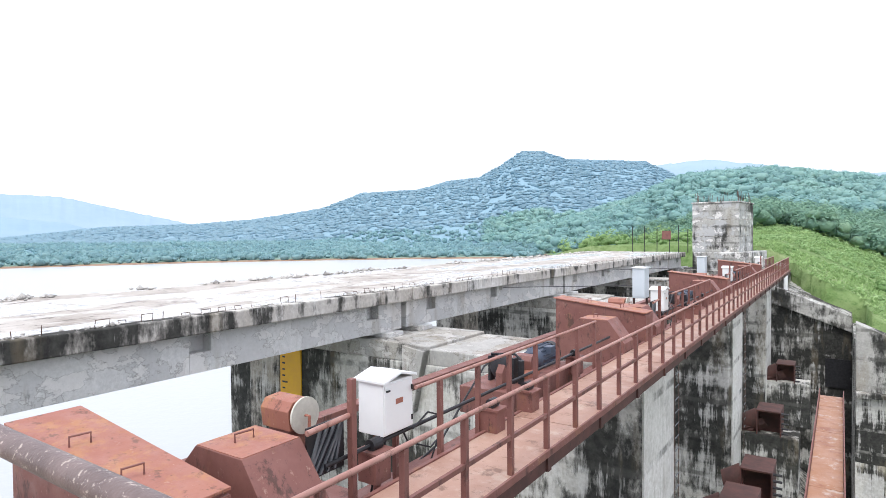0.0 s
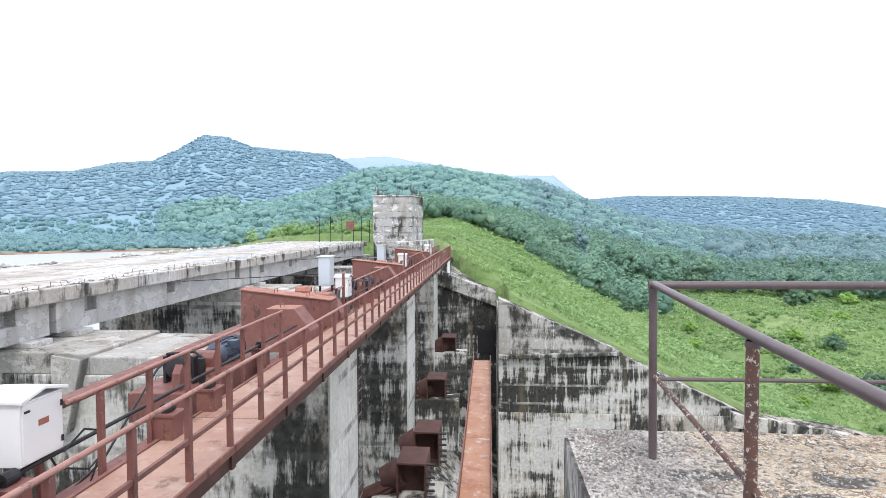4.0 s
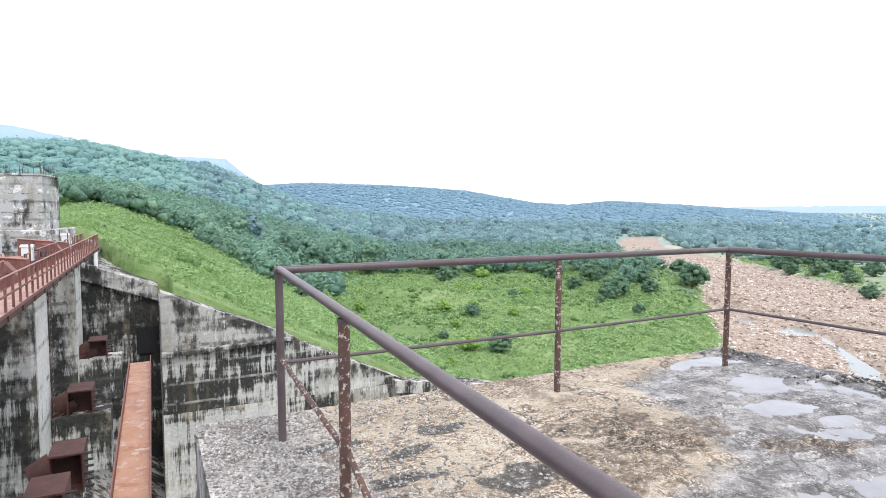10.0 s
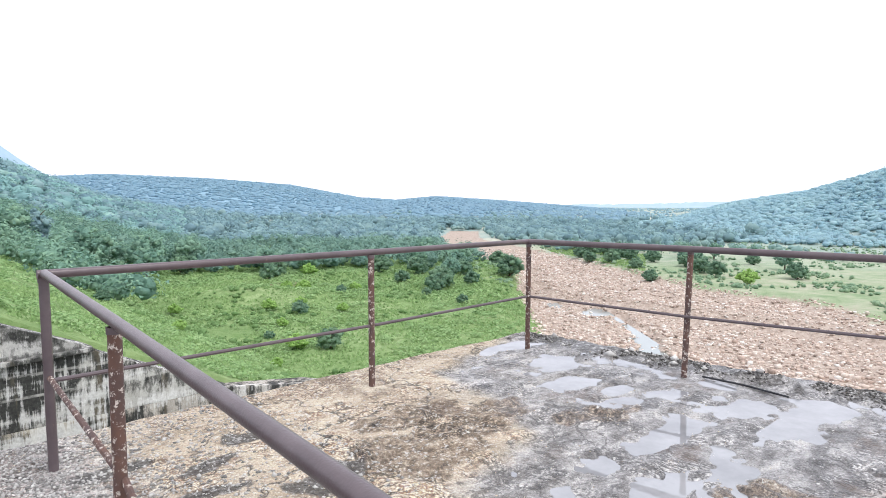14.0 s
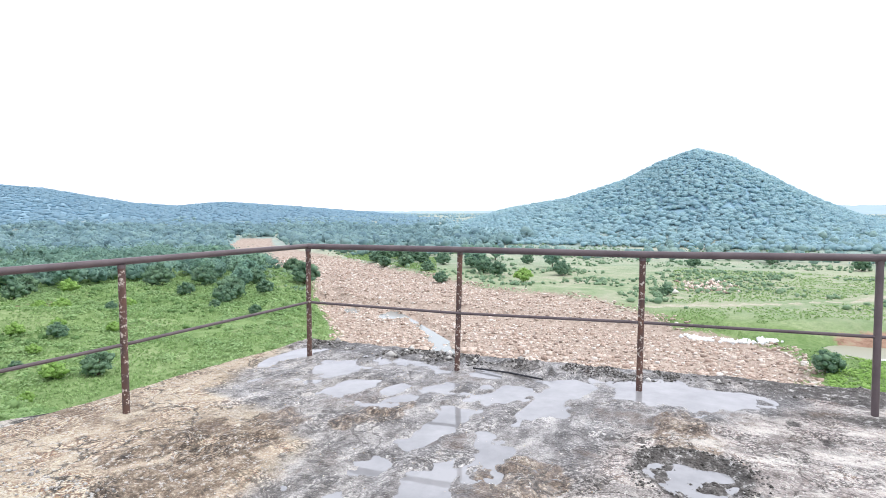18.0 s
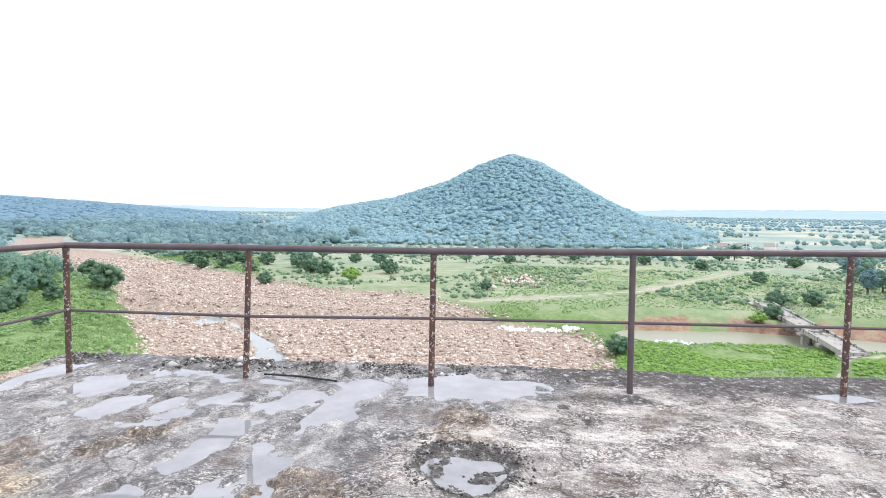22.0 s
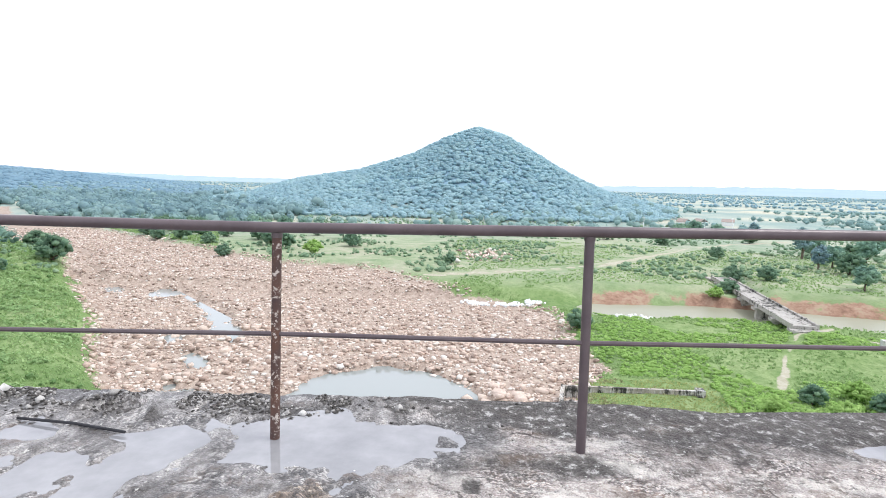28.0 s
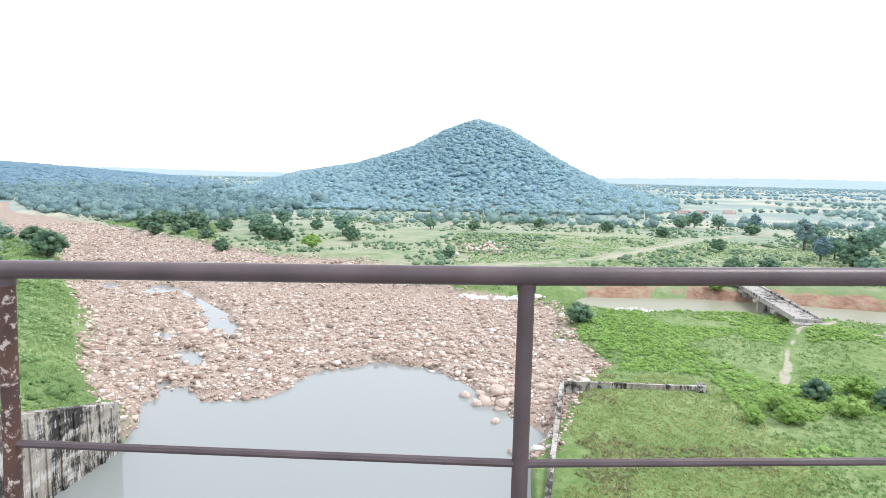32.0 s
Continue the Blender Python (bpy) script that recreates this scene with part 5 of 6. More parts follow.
    # thin film of rain water
    film = k.mix(0.6, wetness, k.noise(3.2, 7, 0.72, k.scaled(0.7, 1.6, 1)))
    k.l.new(k.ramp(film, (0.48, 0.0), (0.66, 0.4)), k.bsdf.inputs["Coat Weight"])
    k.bsdf.inputs["Coat Roughness"].default_value = 0.22
    k.bsdf.inputs["Coat IOR"].default_value = 1.38
    return k.done(col, rough, 0, 0.4)


def make_floor():
    ys = np.concatenate([np.arange(-6.0, -3.2, 0.1), np.arange(-3.2, 4.16, 0.024), [4.16]])
    s = np.concatenate([np.linspace(0, 0.42, 16)[:-1], np.linspace(0.42, 1, 230)])
    yy, ss = np.meshgrid(ys, s, indexing="ij")
    x = np.where(ss < 0.42, np.where(yy > 0.45, 0.58, -5.2 + 5.78 * ss / 0.42), 0.58 + (east_edge(yy) - 0.58) * (ss - 0.42) / 0.58)
    h, mud, gravel, wet, dirt = floor_height(x, yy)
    grey = smooth(-0.7, 0.7, 0.9 * (x - 3.5) - 0.8 * (yy - 2.0) + 3 * fbm(x / 0.8, yy / 0.8, 3))
    n, m = x.shape
    i, j = np.meshgrid(np.arange(n - 1), np.arange(m - 1), indexing="ij")
    keep = ~((ys[:-1][i] > 0.45) & (s[1:][j] <= 0.4201))
    i, j = i[keep], j[keep]
    faces = np.stack([i * m + j, i * m + j + 1, (i + 1) * m + j + 1, (i + 1) * m + j], -1)
    ob = bulk("floor", np.stack([x, yy, h], -1).reshape(-1, 3), faces, floor_material(), True)
    att = ob.data.color_attributes.new("zone", "FLOAT_COLOR", "POINT")
    att.data.foreach_set("color", np.stack([mud, dirt, np.maximum(grey, gravel), wet], -1).astype(np.float32).ravel())
    return tagged(ob, "rough pitted concrete floor with puddles and loose gravel", "floor", "", "structure")


make_floor()
k = Nodes("puddle_water")
k.bump(k.noise(9, 2), 0.02, 0.01)
M_PUDDLE = k.done(k.ramp(k.noise(2.5, 5, 0.65), (0.35, (0.21, 0.213, 0.218)), (0.65, (0.31, 0.312, 0.315))), 0.02, 0, 0.9)
sheet("puddle_water", [(2.0, 4.0), (5.5, 4.0), (5.93, 0.6), (6.46, -4.0), (2.0, -4.0)], WATER, M_PUDDLE, "shallow rain puddles on the platform floor")
g = Geo().prism([(0.58, 0.45), (0.58, 4.16), (5.61, 4.16), (6.02, 0.6), (6.78, -6.0), (-5.2, -6.0), (-5.2, 0.45)], "z", -30.0, -0.05)
tagged(part("pier_block", g, M_PIER), "tall stained concrete pier under the viewing platform", "pier", "", "structure")

# ---- railing round the platform ----
RAIL = 1.07
A, B, C = (1.05, 3.66), (5.11, 3.70), (0.90, 0.48)
FRONT = [(5.34, 2.18), (5.47, 0.63), (5.60, -0.92), (5.93, -2.58), (6.10, -4.1), (6.25, -5.6)]
railing = thing("railing", "brown steel pipe railing with flaking paint, set in concrete", "railing")


def pipe_post(x, y, lean=(0, 0), material=None, label="", RAIL=1.07):
    g = Geo().tube([(x, y, -0.03), (x + lean[0] * 0.5, y + lean[1] * 0.5, 0.5), (x + lean[0], y + lean[1], RAIL - 0.02)], 0.0245, 12)
    post = part("post", g, material or M_FLAKE, railing, label, 0, True)
    cap = Geo().tube([(x + lean[0], y + lean[1], RAIL - 0.045), (x + lean[0], y + lean[1], RAIL - 0.02)], 0.028, 12)
    part("weld_collar", cap, M_PIPE, post, "", 0, True)


pipe_post(*A, (0.0, 0.03), M_PIPE, "plain brown corner post")
pipe_post(1.05, 2.33, (0, 0), None, "post with white flaking paint", RAIL - 0.05)
pipe_post(3.18, 3.70)
pipe_post(*B)
pipe_post(5.29, 2.17, (0.12, 0.03), None, "post bent outwards at its top")
pipe_post(5.45, 0.63, (0.04, 0))
pipe_post(5.53, -0.92, (0.08, 0), M_PIPE, "plain brown post", 1.10)
for q in FRONT[3:]:
    pipe_post(*q, (0, 0), None, '', 1.11)
for x in (-0.9, -2.6):
    pipe_post(x, 0.54, (0, 0), None, '', RAIL - 0.06)
part("top_rail", Geo().tube([(*A, RAIL + 0.005), (1.05, 2.33, RAIL - 0.05), (0.985, 0.52, RAIL - 0.075)], 0.0225, 16), M_PIPE, railing, "", 0, True)
part("top_rail", Geo().tube([(A[0] - 0.03, A[1] + 0.02, RAIL), (3.18, 3.71, RAIL), (5.14, 3.71, RAIL + 0.005)], 0.0245, 14), M_PIPE, railing, "", 0, True)
part("top_rail", Geo().tube([(*B, RAIL + 0.003)] + [(x, y, z) for (x, y), z in zip(FRONT, (1.075, 1.077, 1.10, 1.112, 1.11, 1.11))], 0.0275, 14), M_PIPE, railing, "", 0, True)
part("top_rail", Geo().tube([(1.0, 0.52, RAIL - 0.07), (-0.9, 0.54, RAIL - 0.06), (-4.2, 0.55, RAIL - 0.06)], 0.030, 16), M_SCALE, railing, "thick pipe with speckled pale scale", 0, True)
part("mid_bar", Geo().tube([(A[0], A[1], 0.50), (3.18, 3.7, 0.495), (5.11, 3.7, 0.525)], 0.0125, 8), M_PIPE, railing, "", 0, True)
part("mid_bar", Geo().tube([(5.11, 3.7, 0.525), (5.33, 2.17, 0.505), (5.47, 0.63, 0.535), (5.57, -0.92, 0.555), (5.93, -2.58, 0.53), (6.25, -5.6, 0.53)], 0.0125, 8), M_PIPE, railing, "", 0, True)
part("brace_bar", Geo().tube([(1.05, 3.64, 0.52), (1.06, 2.30, 0.43), (1.02, 1.6, 0.30)], 0.014, 8), M_FLAKE, railing, "bent rusty bar", 0, True)

# ---- piers, spillway and abutment ----
PITCH, PIER0 = 12.6, 1.65
NOSE = -3.55
for k4 in range(1, 5):
    c = PIER0 + PITCH * k4
    y0, y1 = c - 1.5, c + 1.5 if k4 < 4 else 60
    g = Geo().prism([(-17.6, y0), (NOSE - 0.12, y0), (NOSE, y0 + 0.12), (NOSE, y1 - 0.12), (NOSE - 0.12, y1), (-17.6, y1)], "z", -30, -2.0)
    p = thing("pier", "tall concrete dam pier with black streaks and lime runs", "pier", "spillway piers", "structure")
    part("shaft", g, M_PIER, p, "", 0.03)
    yb = y1 - 0.02 if k4 < 4 else y0 + 4
    part("nose_face", Geo().box(NOSE, NOSE + 0.04, y0 + 0.14, yb - 0.1, -28, -1.84), M_NOSE, p, "downstream face with lime runs, painted whiter as the lit side")
    part("hoist_seat", Geo().box(-5.9, NOSE - 0.13, y0 + 0.02, yb, -2.0, -1.83), M_PIERTOP, p, "", 0.02)
    part("bearing_block", Geo().box(-9.1, -5.9, y0 + 0.02, yb, -2.0, -1.58), M_PIERTOP, p, "", 0.03)
    part("bearing_block", Geo().box(-17.0, -9.1, y0 + 0.02, yb, -2.0, -1.50), M_PIERTOP, p, "", 0.03)
    for s4 in (0.35, 1.0):
        part("corbel", Geo().prism([(-9.1, -1.6), (-9.8, -1.5), (-9.8, -3.2), (-9.5, -3.3)], "y", y0 - 0.3 + s4 * 0.1, y0 + 0.02), M_PIERTOP, p)
    for s in (-1, 1):
        part("girder_seat", Geo().box(-12.2, -10.8, c + s * 0.75 - 0.35, c + s * 0.75 + 0.35, -1.50, -1.36), M_BEAM, p, "", 0.02)
g = Geo().prism([(-20, -24), (-12, -13.5), (-9, -13), (-4, -14.5), (4, -21), (14, -28), (14, -34), (-20, -34)], "y", 0.4, 52)
tagged(part("spillway", g, M_PIER), "sloping concrete spillway between the piers", "spillway", "", "structure")

# ---- guide wall on the left bank ----
GW = 38.0
guide = thing("guide_wall", "dark streaked concrete guide wall stepping down the grass slope", "wall", "", "structure")


def slope(x):
    return -2.72 - 0.475 * x


g = Geo().prism([(0.68, -7.0), (0.68, slope(0.68) - 0.35), (8, slope(8) - 0.05), (8.6, slope(8.6) - 0.1), (8.6, -7.0)], "y", GW + 0.05, GW + 1.2)
part("upper_wall", g, M_GUIDE_TOP, guide, "paler grey upper wall", 0.04)
g = Geo().prism([(0.68, -10.8), (0.68, -7.0), (8.6, -7.0), (9, slope(9) - 0.25), (15.8, slope(15.8) - 0.25), (16.5, -10.8)], "y", GW, GW + 1.2)
part("middle_wall", g, M_GUIDE, guide, "", 0.04)
part("lower_wall", Geo().prism([(0.68, -31), (0.68, -10.8), (9, -10.8), (9, -31)], "y", GW - 0.03, GW + 1.2), M_GUIDE_LIME, guide, "lower wall covered in white lime runs", 0.02)
g = Geo().prism([(9, -31), (9, -10.8), (16.5, -10.8), (22.5, -11.6), (55.5, -21.5), (55.5, -31)], "y", GW, GW + 1.2)
part("tail_wall", g, M_TAIL, guide, "", 0.02)
for x in np.arange(24, 55, 1.6):
    z = -11.6 - 0.3 * (x - 22.5)
    part("rib", Geo().box(x - 0.22, x + 0.22, GW - 0.16, GW, -31, z - 0.35), M_TAIL, guide, "", 0.02)
g = Geo().prism([(-4.5, -30), (-4.5, -3.7), (0.68, -5.6), (0.68, -30)], "y", 50, 60)
part("recess_wall", g, M_RECESS, guide, "recessed wall with black stains, its shade painted in", 0.04)
g = Geo().prism([(-4.5, -3.7), (-4.5, -2.35), (0.68, -4.45), (0.68, -5.6)], "y", 49.7, 60)
part("capping", g, M_GUIDE_TOP, guide, "pale broken capping", 0.06)
part("ledge", Geo().prism([(0.7, -7.30), (0.7, -7.02), (8.4, -6.72), (8.4, -6.95)], "y", GW - 0.35, GW + 0.2), M_GUIDE_TOP, guide, "pale kerb along the wall", 0.03)
part("end_cheek", Geo().box(0.68, 1.6, GW + 1.2, 50, -30, -4.9), M_GUIDE, guide)
g = Geo().prism([(22.4, -11.65), (15.2, -10.4), (15.2, -11.3), (22.4, -12.4)], "y", GW - 0.6, GW)
part("end_kerb", g, M_SLAB, guide, "", 0.03)


# ---- loose stones on the platform ----
def pebbles(name, n, spread, sizes, material, label):
    x, y = spread(n)
    z = floor_height(x, y)[0]
    size = rng.uniform(*sizes, len(x)) * rng.uniform(0.5, 1.0, len(x))
    v, f = lumps(OCTA, OCTA_F, np.stack([x, y, z + 0.12 * size], -1), 0.62 * size, rng.uniform(0.45, 0.9, len(x)), 0.3)
    return tagged(bulk(name, v, f, material), label, "stones", "", "stuff")


def pebble_material(name, *tones):
    k = Nodes(name)
    col = k.ramp(k.island(), *[(i / (len(tones) - 1), c) for i, c in enumerate(tones)])
    k.bump(k.noise(60, 4, 0.7), 0.4, 0.01)
    return k.done(k.mix(0.4, col, k.ramp(k.noise(30, 5, 0.7), (0.3, 0.25), (0.7, 0.75)), "OVERLAY"), 0.9, 0, 0.25)


M_PEBBLE = pebble_material("grey_gravel", (0.24, 0.23, 0.215), (0.42, 0.405, 0.38), (0.52, 0.505, 0.475), (0.62, 0.61, 0.58))
M_PEBBLE_TAN = pebble_material("tan_gravel", (0.34, 0.27, 0.18), (0.52, 0.44, 0.32), (0.62, 0.56, 0.44), (0.68, 0.65, 0.58))
M_RUBBLE = pebble_material("muddy_rubble", (0.045, 0.042, 0.038), (0.09, 0.085, 0.078), (0.20, 0.19, 0.175), (0.42, 0.41, 0.39))


def corner(n):
    x, y = rng.uniform(0.6, 2.4, n), rng.uniform(0.6, 4.14, n)
    k = rng.random(n) < np.exp(-((x - 0.55) / 0.75) ** 2) + 0.10
    return x[k], y[k]


def north_strip(n):
    x, y = rng.uniform(0.7, 5.5, n), rng.uniform(0.4, 4.14, n)
    k = (rng.random(n) < 0.25 + 0.75 * smooth(3.2, 4.1, y)) & (x < 3.2 + 0.9 * y)
    return x[k], y[k]


def brink(n):
    y = np.where(rng.random(n) < 0.93, rng.uniform(0.4, 4.1, n), rng.uniform(-1.2, 0.4, n))
    x = east_edge(y) - np.abs(rng.normal(0.0, 0.16, n)) - 0.01
    k = fbm(x / 0.25, y / 0.25, 3) > -0.05
    return x[k], y[k]


def rim(n):
    a, r = rng.uniform(0, 6.283, n), rng.normal(0.325, 0.035, n)
    inner = rng.random(n) < 0.2
    r = np.where(inner, rng.uniform(0.0, 0.2, n), r)
    x, y = 3.98 + r * np.cos(a) / 1.12, 0.12 + r * np.sin(a)
    k = fbm(x / 0.12, y / 0.12, 2) > np.where(inner, 0.04, -0.12)
    return x[k], y[k]


def anywhere(n):
    x, y = rng.uniform(1.0, 5.9, n), rng.uniform(-2.6, 3.9, n)
    k = (x < east_edge(y) - 0.1) & (fbm(x / 0.6, y / 0.6, 3) > -0.05)
    return x[k], y[k]


M_BROKEN = pebble_material("broken_stone", (0.16, 0.155, 0.145), (0.29, 0.28, 0.26), (0.40, 0.385, 0.36), (0.54, 0.525, 0.49))
pebbles("corner_gravel", 22000, corner, (0.008, 0.030), M_BROKEN, "loose grey broken stone at the platform's corner")
pebbles("bedded_pebbles", 6000, north_strip, (0.004, 0.014), M_PEBBLE_TAN, "tan pebbles standing out of the worn floor")
pebbles("edge_rubble", 4200, brink, (0.006, 0.036), M_RUBBLE, "muddy rubble heaped along the platform's edge")
# made-up rod that stands in for a dark crack-like line
bar = thing("crack_line_rod", "thin dark rod added for a crack-like line in the floor", "bar")
part("bar", Geo().tube([(5.40, 2.06, 0.004), (5.37, 1.71, 0.016), (5.34, 1.39, 0.006)], 0.008, 8), M_DARK, bar, "", 0, True)
pebbles("edge_stones", 26, brink, (0.05, 0.10), M_PEBBLE, "pale stones lying along the platform's edge")
pebbles("rim_rubble", 800, rim, (0.006, 0.026), M_RUBBLE, "black muddy lumps round a water-filled hole")
pebbles("floor_chips", 5200, anywhere, (0.004, 0.016), M_PEBBLE, "pale chips of stone scattered over the floor")

# stoplog slot, gauge board and ladders on the piers
for k4 in (1, 2, 3):
    y0 = PIER0 + PITCH * k4 - 1.5
    # slot isn't recessed: a darker panel carries its shade
    tagged(part("stoplog_slot_panel", Geo().box(-16.5, -15.05, y0 - 0.02, y0 + 0.3, -14, -1.7), M_TAIL), "darker concrete panel painting the shade of a stoplog slot", "slot", "stoplog slots", "structure")
gauge = thing("water_gauge", "yellow painted water gauge with black marks on the pier", "gauge")
y0 = PIER0 + PITCH - 1.5
part("board", Geo().box(-14.95, -14.0, y0 - 0.05, y0 - 0.005, -9.0, -1.5), M_YELLOW, gauge)
for i in range(22):
    part("mark", Geo().box(-14.85, -14.85 + (0.24 if i % 5 == 0 else 0.13), y0 - 0.056, y0 - 0.05, -2.2 - 0.2 * i, -2.15 - 0.2 * i), M_DARK, gauge)


def ladder(x, y, z0, z1):
    t = thing("ladder", "thin steel rung ladder fixed to the pier face", "ladder", "pier ladders")
    for s in (0, 0.42):
        part("stile", Geo().tube([(x, y + s, z0), (x, y + s, z1)], 0.011, 6), M_REBAR, t)
    for z in np.arange(z0 + 0.2, z1, 0.32):
        part("rung", Geo().tube([(x, y, z), (x, y + 0.42, z)], 0.013, 5), M_SLAT, t)


for k4 in (1, 2):
    ladder(NOSE + 0.16, PIER0 + PITCH * k4 + 0.95, -16, -1.7)
pipe = thing("drain_pipe", "white drain pipe running down the abutment", "pipe")
part("pipe", Geo().tube([(-3.4, 50.4, -1.3), (-3.4, 50.4, -9)], 0.13, 10), M_WHITE, pipe, "", 0, True)
part("elbow", Geo().tube([(-3.4, 50.4, -1.3), (-3.5, 50.5, -1.0), (-4.0, 50.6, -0.9)], 0.13, 10), M_WHITE, pipe, "", 0, True)

# ---- road deck over the piers ----
DX, DTOP, DBOT, GBOT = -11.0, -0.12, -0.50, -1.36
deck = thing("bridge_deck", "weathered concrete road deck on girders over the piers", "bridge", "", "structure")
ends = [-12.0, PIER0 + 0.05, PIER0 + PITCH, PIER0 + 2 * PITCH, PIER0 + 3 * PITCH, PIER0 + 4 * PITCH]
for a, b in zip(ends, ends[1:]):
    part("slab", Geo().box(-18.2, DX + 0.25, a + 0.03, b - 0.03, DBOT, DTOP), M_SLAB, deck, "", 0.03)
    part("road_surface", Geo().box(-18.0, DX - 0.05, a + 0.05, b - 0.05, DTOP - 0.02, DTOP + 0.006), M_ROADTOP, deck)
    for gx in (DX - 0.28, DX - 3.4, DX - 6.4):
        notch = [a + 0.12, a + 1.2, a + 1.7, (a + b) / 2 - 0.9, (a + b) / 2 - 0.4, b - 1.7, b - 1.2, b - 0.12]
        for n4, (p, q) in enumerate(zip(notch, notch[1:])):
            back = 0.22 if n4 % 2 else 0
            if gx == DX - 0.28 and back:
                part("girder_web", Geo().box(gx - 0.28, gx - 0.1, p, q, GBOT + 0.42, DBOT), M_BEAM, deck)
                part("girder_web", Geo().box(gx - 0.28, gx + 0.18, p, q, GBOT, GBOT + 0.42), M_BEAM, deck)
            elif gx == DX - 0.28:
                part("girder_web", Geo().box(gx - 0.28, gx + 0.18, p, q, GBOT, DBOT), M_BEAM, deck, "", 0.015)
        if gx != DX - 0.28:
            part("girder", Geo().box(gx - 0.25, gx + 0.2, a + 0.12, b - 0.12, GBOT, DBOT), M_BEAM, deck)
g = Geo()
for y in np.arange(-2, 48, 0.42):
    if rng.random() < 0.75:
        w, hh = rng.uniform(0.12, 0.26), rng.uniform(0.06, 0.16)
        lean = rng.uniform(-0.06, 0.06)
        if rng.random() < 0.6:
            g.tube([(DX + 0.08, y, DTOP - 0.02), (DX + 0.08 + lean, y, DTOP + hh), (DX + 0.08 + lean, y + w, DTOP + hh), (DX + 0.08, y + w, DTOP - 0.02)], 0.008, 5)
        else:
            g.tube([(DX + 0.1, y, DTOP - 0.02), (DX + 0.1 + lean, y, DTOP + hh * 1.4)], 0.008, 5)
part("stirrup_bars", g, M_REBAR, deck, "rusty bar ends along the edge")
y = rng.uniform(-11, 50, 2600)
x = np.where(rng.random(2600) < 0.55, rng.normal(-17.7, 0.22, 2600), rng.normal(DX + 0.05, 0.12, 2600))
k = (fbm(x / 0.9, y / 0.9, 3) > 0.0) & (x < DX + 0.2) & (x > -18.1)
x, y = x[k], y[k]
size = rng.uniform(0.03, 0.16, len(x)) * np.where(x < -15, 1.5, 0.6)
v, f = lumps(OCTA, OCTA_F, np.stack([x, y, DTOP + 0.2 * size], -1), 0.6 * size, rng.uniform(0.4, 0.9, len(x)), 0.4)
tagged(bulk("deck_rubble", v, f, M_PEBBLE), "broken concrete crumbs along the edges of the deck", "rubble", "", "stuff")

# ---- tower on the abutment ----
tower = thing("tower", "small square stained concrete tower with bare rebar on top", "tower")
TM = Matrix.Translation((-6.75, 52.0, 0)) @ pose(0, 0, 0, 0, 0, -5.3)
part("body", Geo().box(-3.55, 0, 0, 5.0, -0.1, 3.85).moved(TM), M_TOWER, tower, "", 0.04)
part("roof_band", Geo().box(-3.62, 0.07, -0.07, 5.07, 3.85, 3.98).moved(TM), M_TOWER, tower, "", 0.03)
part("plinth", Geo().box(-3.4, 1.0, -0.5, 5.4, -3.0, -0.1).moved(TM), M_TOWER, tower, "", 0.05)
for z in (1.15, 2.5):
    part("form_joint", Geo().box(-3.56, 0.01, -0.01, 5.01, z, z + 0.06).moved(TM), M_SLAB, tower)
for i in range(40):
    x, y = (rng.uniform(-3.4, -0.1), rng.choice([0.15, 4.8])) if i % 2 else (rng.choice([-3.4, -0.15]), rng.uniform(0.1, 4.8))
    part("rebar", Geo().tube([(x, y, 3.95), (x + rng.uniform(-0.1, 0.1), y, 3.95 + rng.uniform(0.3, 0.95))], 0.016, 4).moved(TM), M_REBAR, tower, "rusty reinforcing bar")

fence = thing("fence", "thin steel fence posts with a rusty square sign", "fence")
for x in (-14.6, -13.6, -12.6, -11.6, -10.9, -10.2):
    part("post", Geo().tube([(x, 50.2, -0.15), (x, 50.2, 1.9 + 0.2 * math.sin(x * 5))], 0.035, 6), M_DARK, fence)
part("wire", Geo().tube([(-14.6, 50.2, 1.0), (-10.2, 50.2, 1.0)], 0.012, 5), M_DARK, fence)
part("sign", Geo().box(-12.2, -11.5, 50.12, 50.16, 0.95, 1.65), M_RED, fence, "plain rust-red square sign")

# ---- hoist walkway ----
WX0, WX1, WZ, WEND, WTOP = -4.0, -3.0, -1.22, 48.5, -0.31
walkway = thing("hoist_walkway", "long red steel walkway along the gate hoists", "walkway")
for a in np.arange(0.6, WEND, 2.4):
    part("deck_plate", Geo().box(WX0, WX1, a, min(a + 2.39, WEND), WZ - 0.03, WZ + rng.uniform(-0.004, 0.004)), M_PLATE, walkway)
part("edge_channel", Geo().box(WX1, WX1 + 0.03, 0.6, WEND, WZ - 0.06, WZ + 0.025), M_RED, walkway)
# beam below the plate edge: dark rust, with its shade painted in
part("edge_beam", Geo().box(WX1 - 0.05, WX1 - 0.005, 0.6, WEND, WZ - 0.24, WZ - 0.061), M_RUSTDARK, walkway)
part("edge_channel", Geo().box(WX0 - 0.05, WX0, 0.6, WEND, WZ - 0.24, WZ + 0.02), M_RED, walkway)
for y in np.arange(0.9, WEND, 0.97 * 2):
    part("cross_beam", Geo().box(WX0, WX1 + 0.028, y - 0.05, y + 0.05, WZ - 0.24, WZ - 0.062), M_RUSTDARK, walkway)
part("handrail", Geo().tube([(WX1 - 0.05, 0.7, WTOP), (WX1 - 0.05, WEND, WTOP)], 0.026, 10), M_RAILPINK, walkway, "faded pink pipe", 0, True)
part("knee_rail", Geo().box(WX1 - 0.07, WX1 - 0.03, 0.7, WEND, WZ + 0.40, WZ + 0.45), M_RED, walkway)
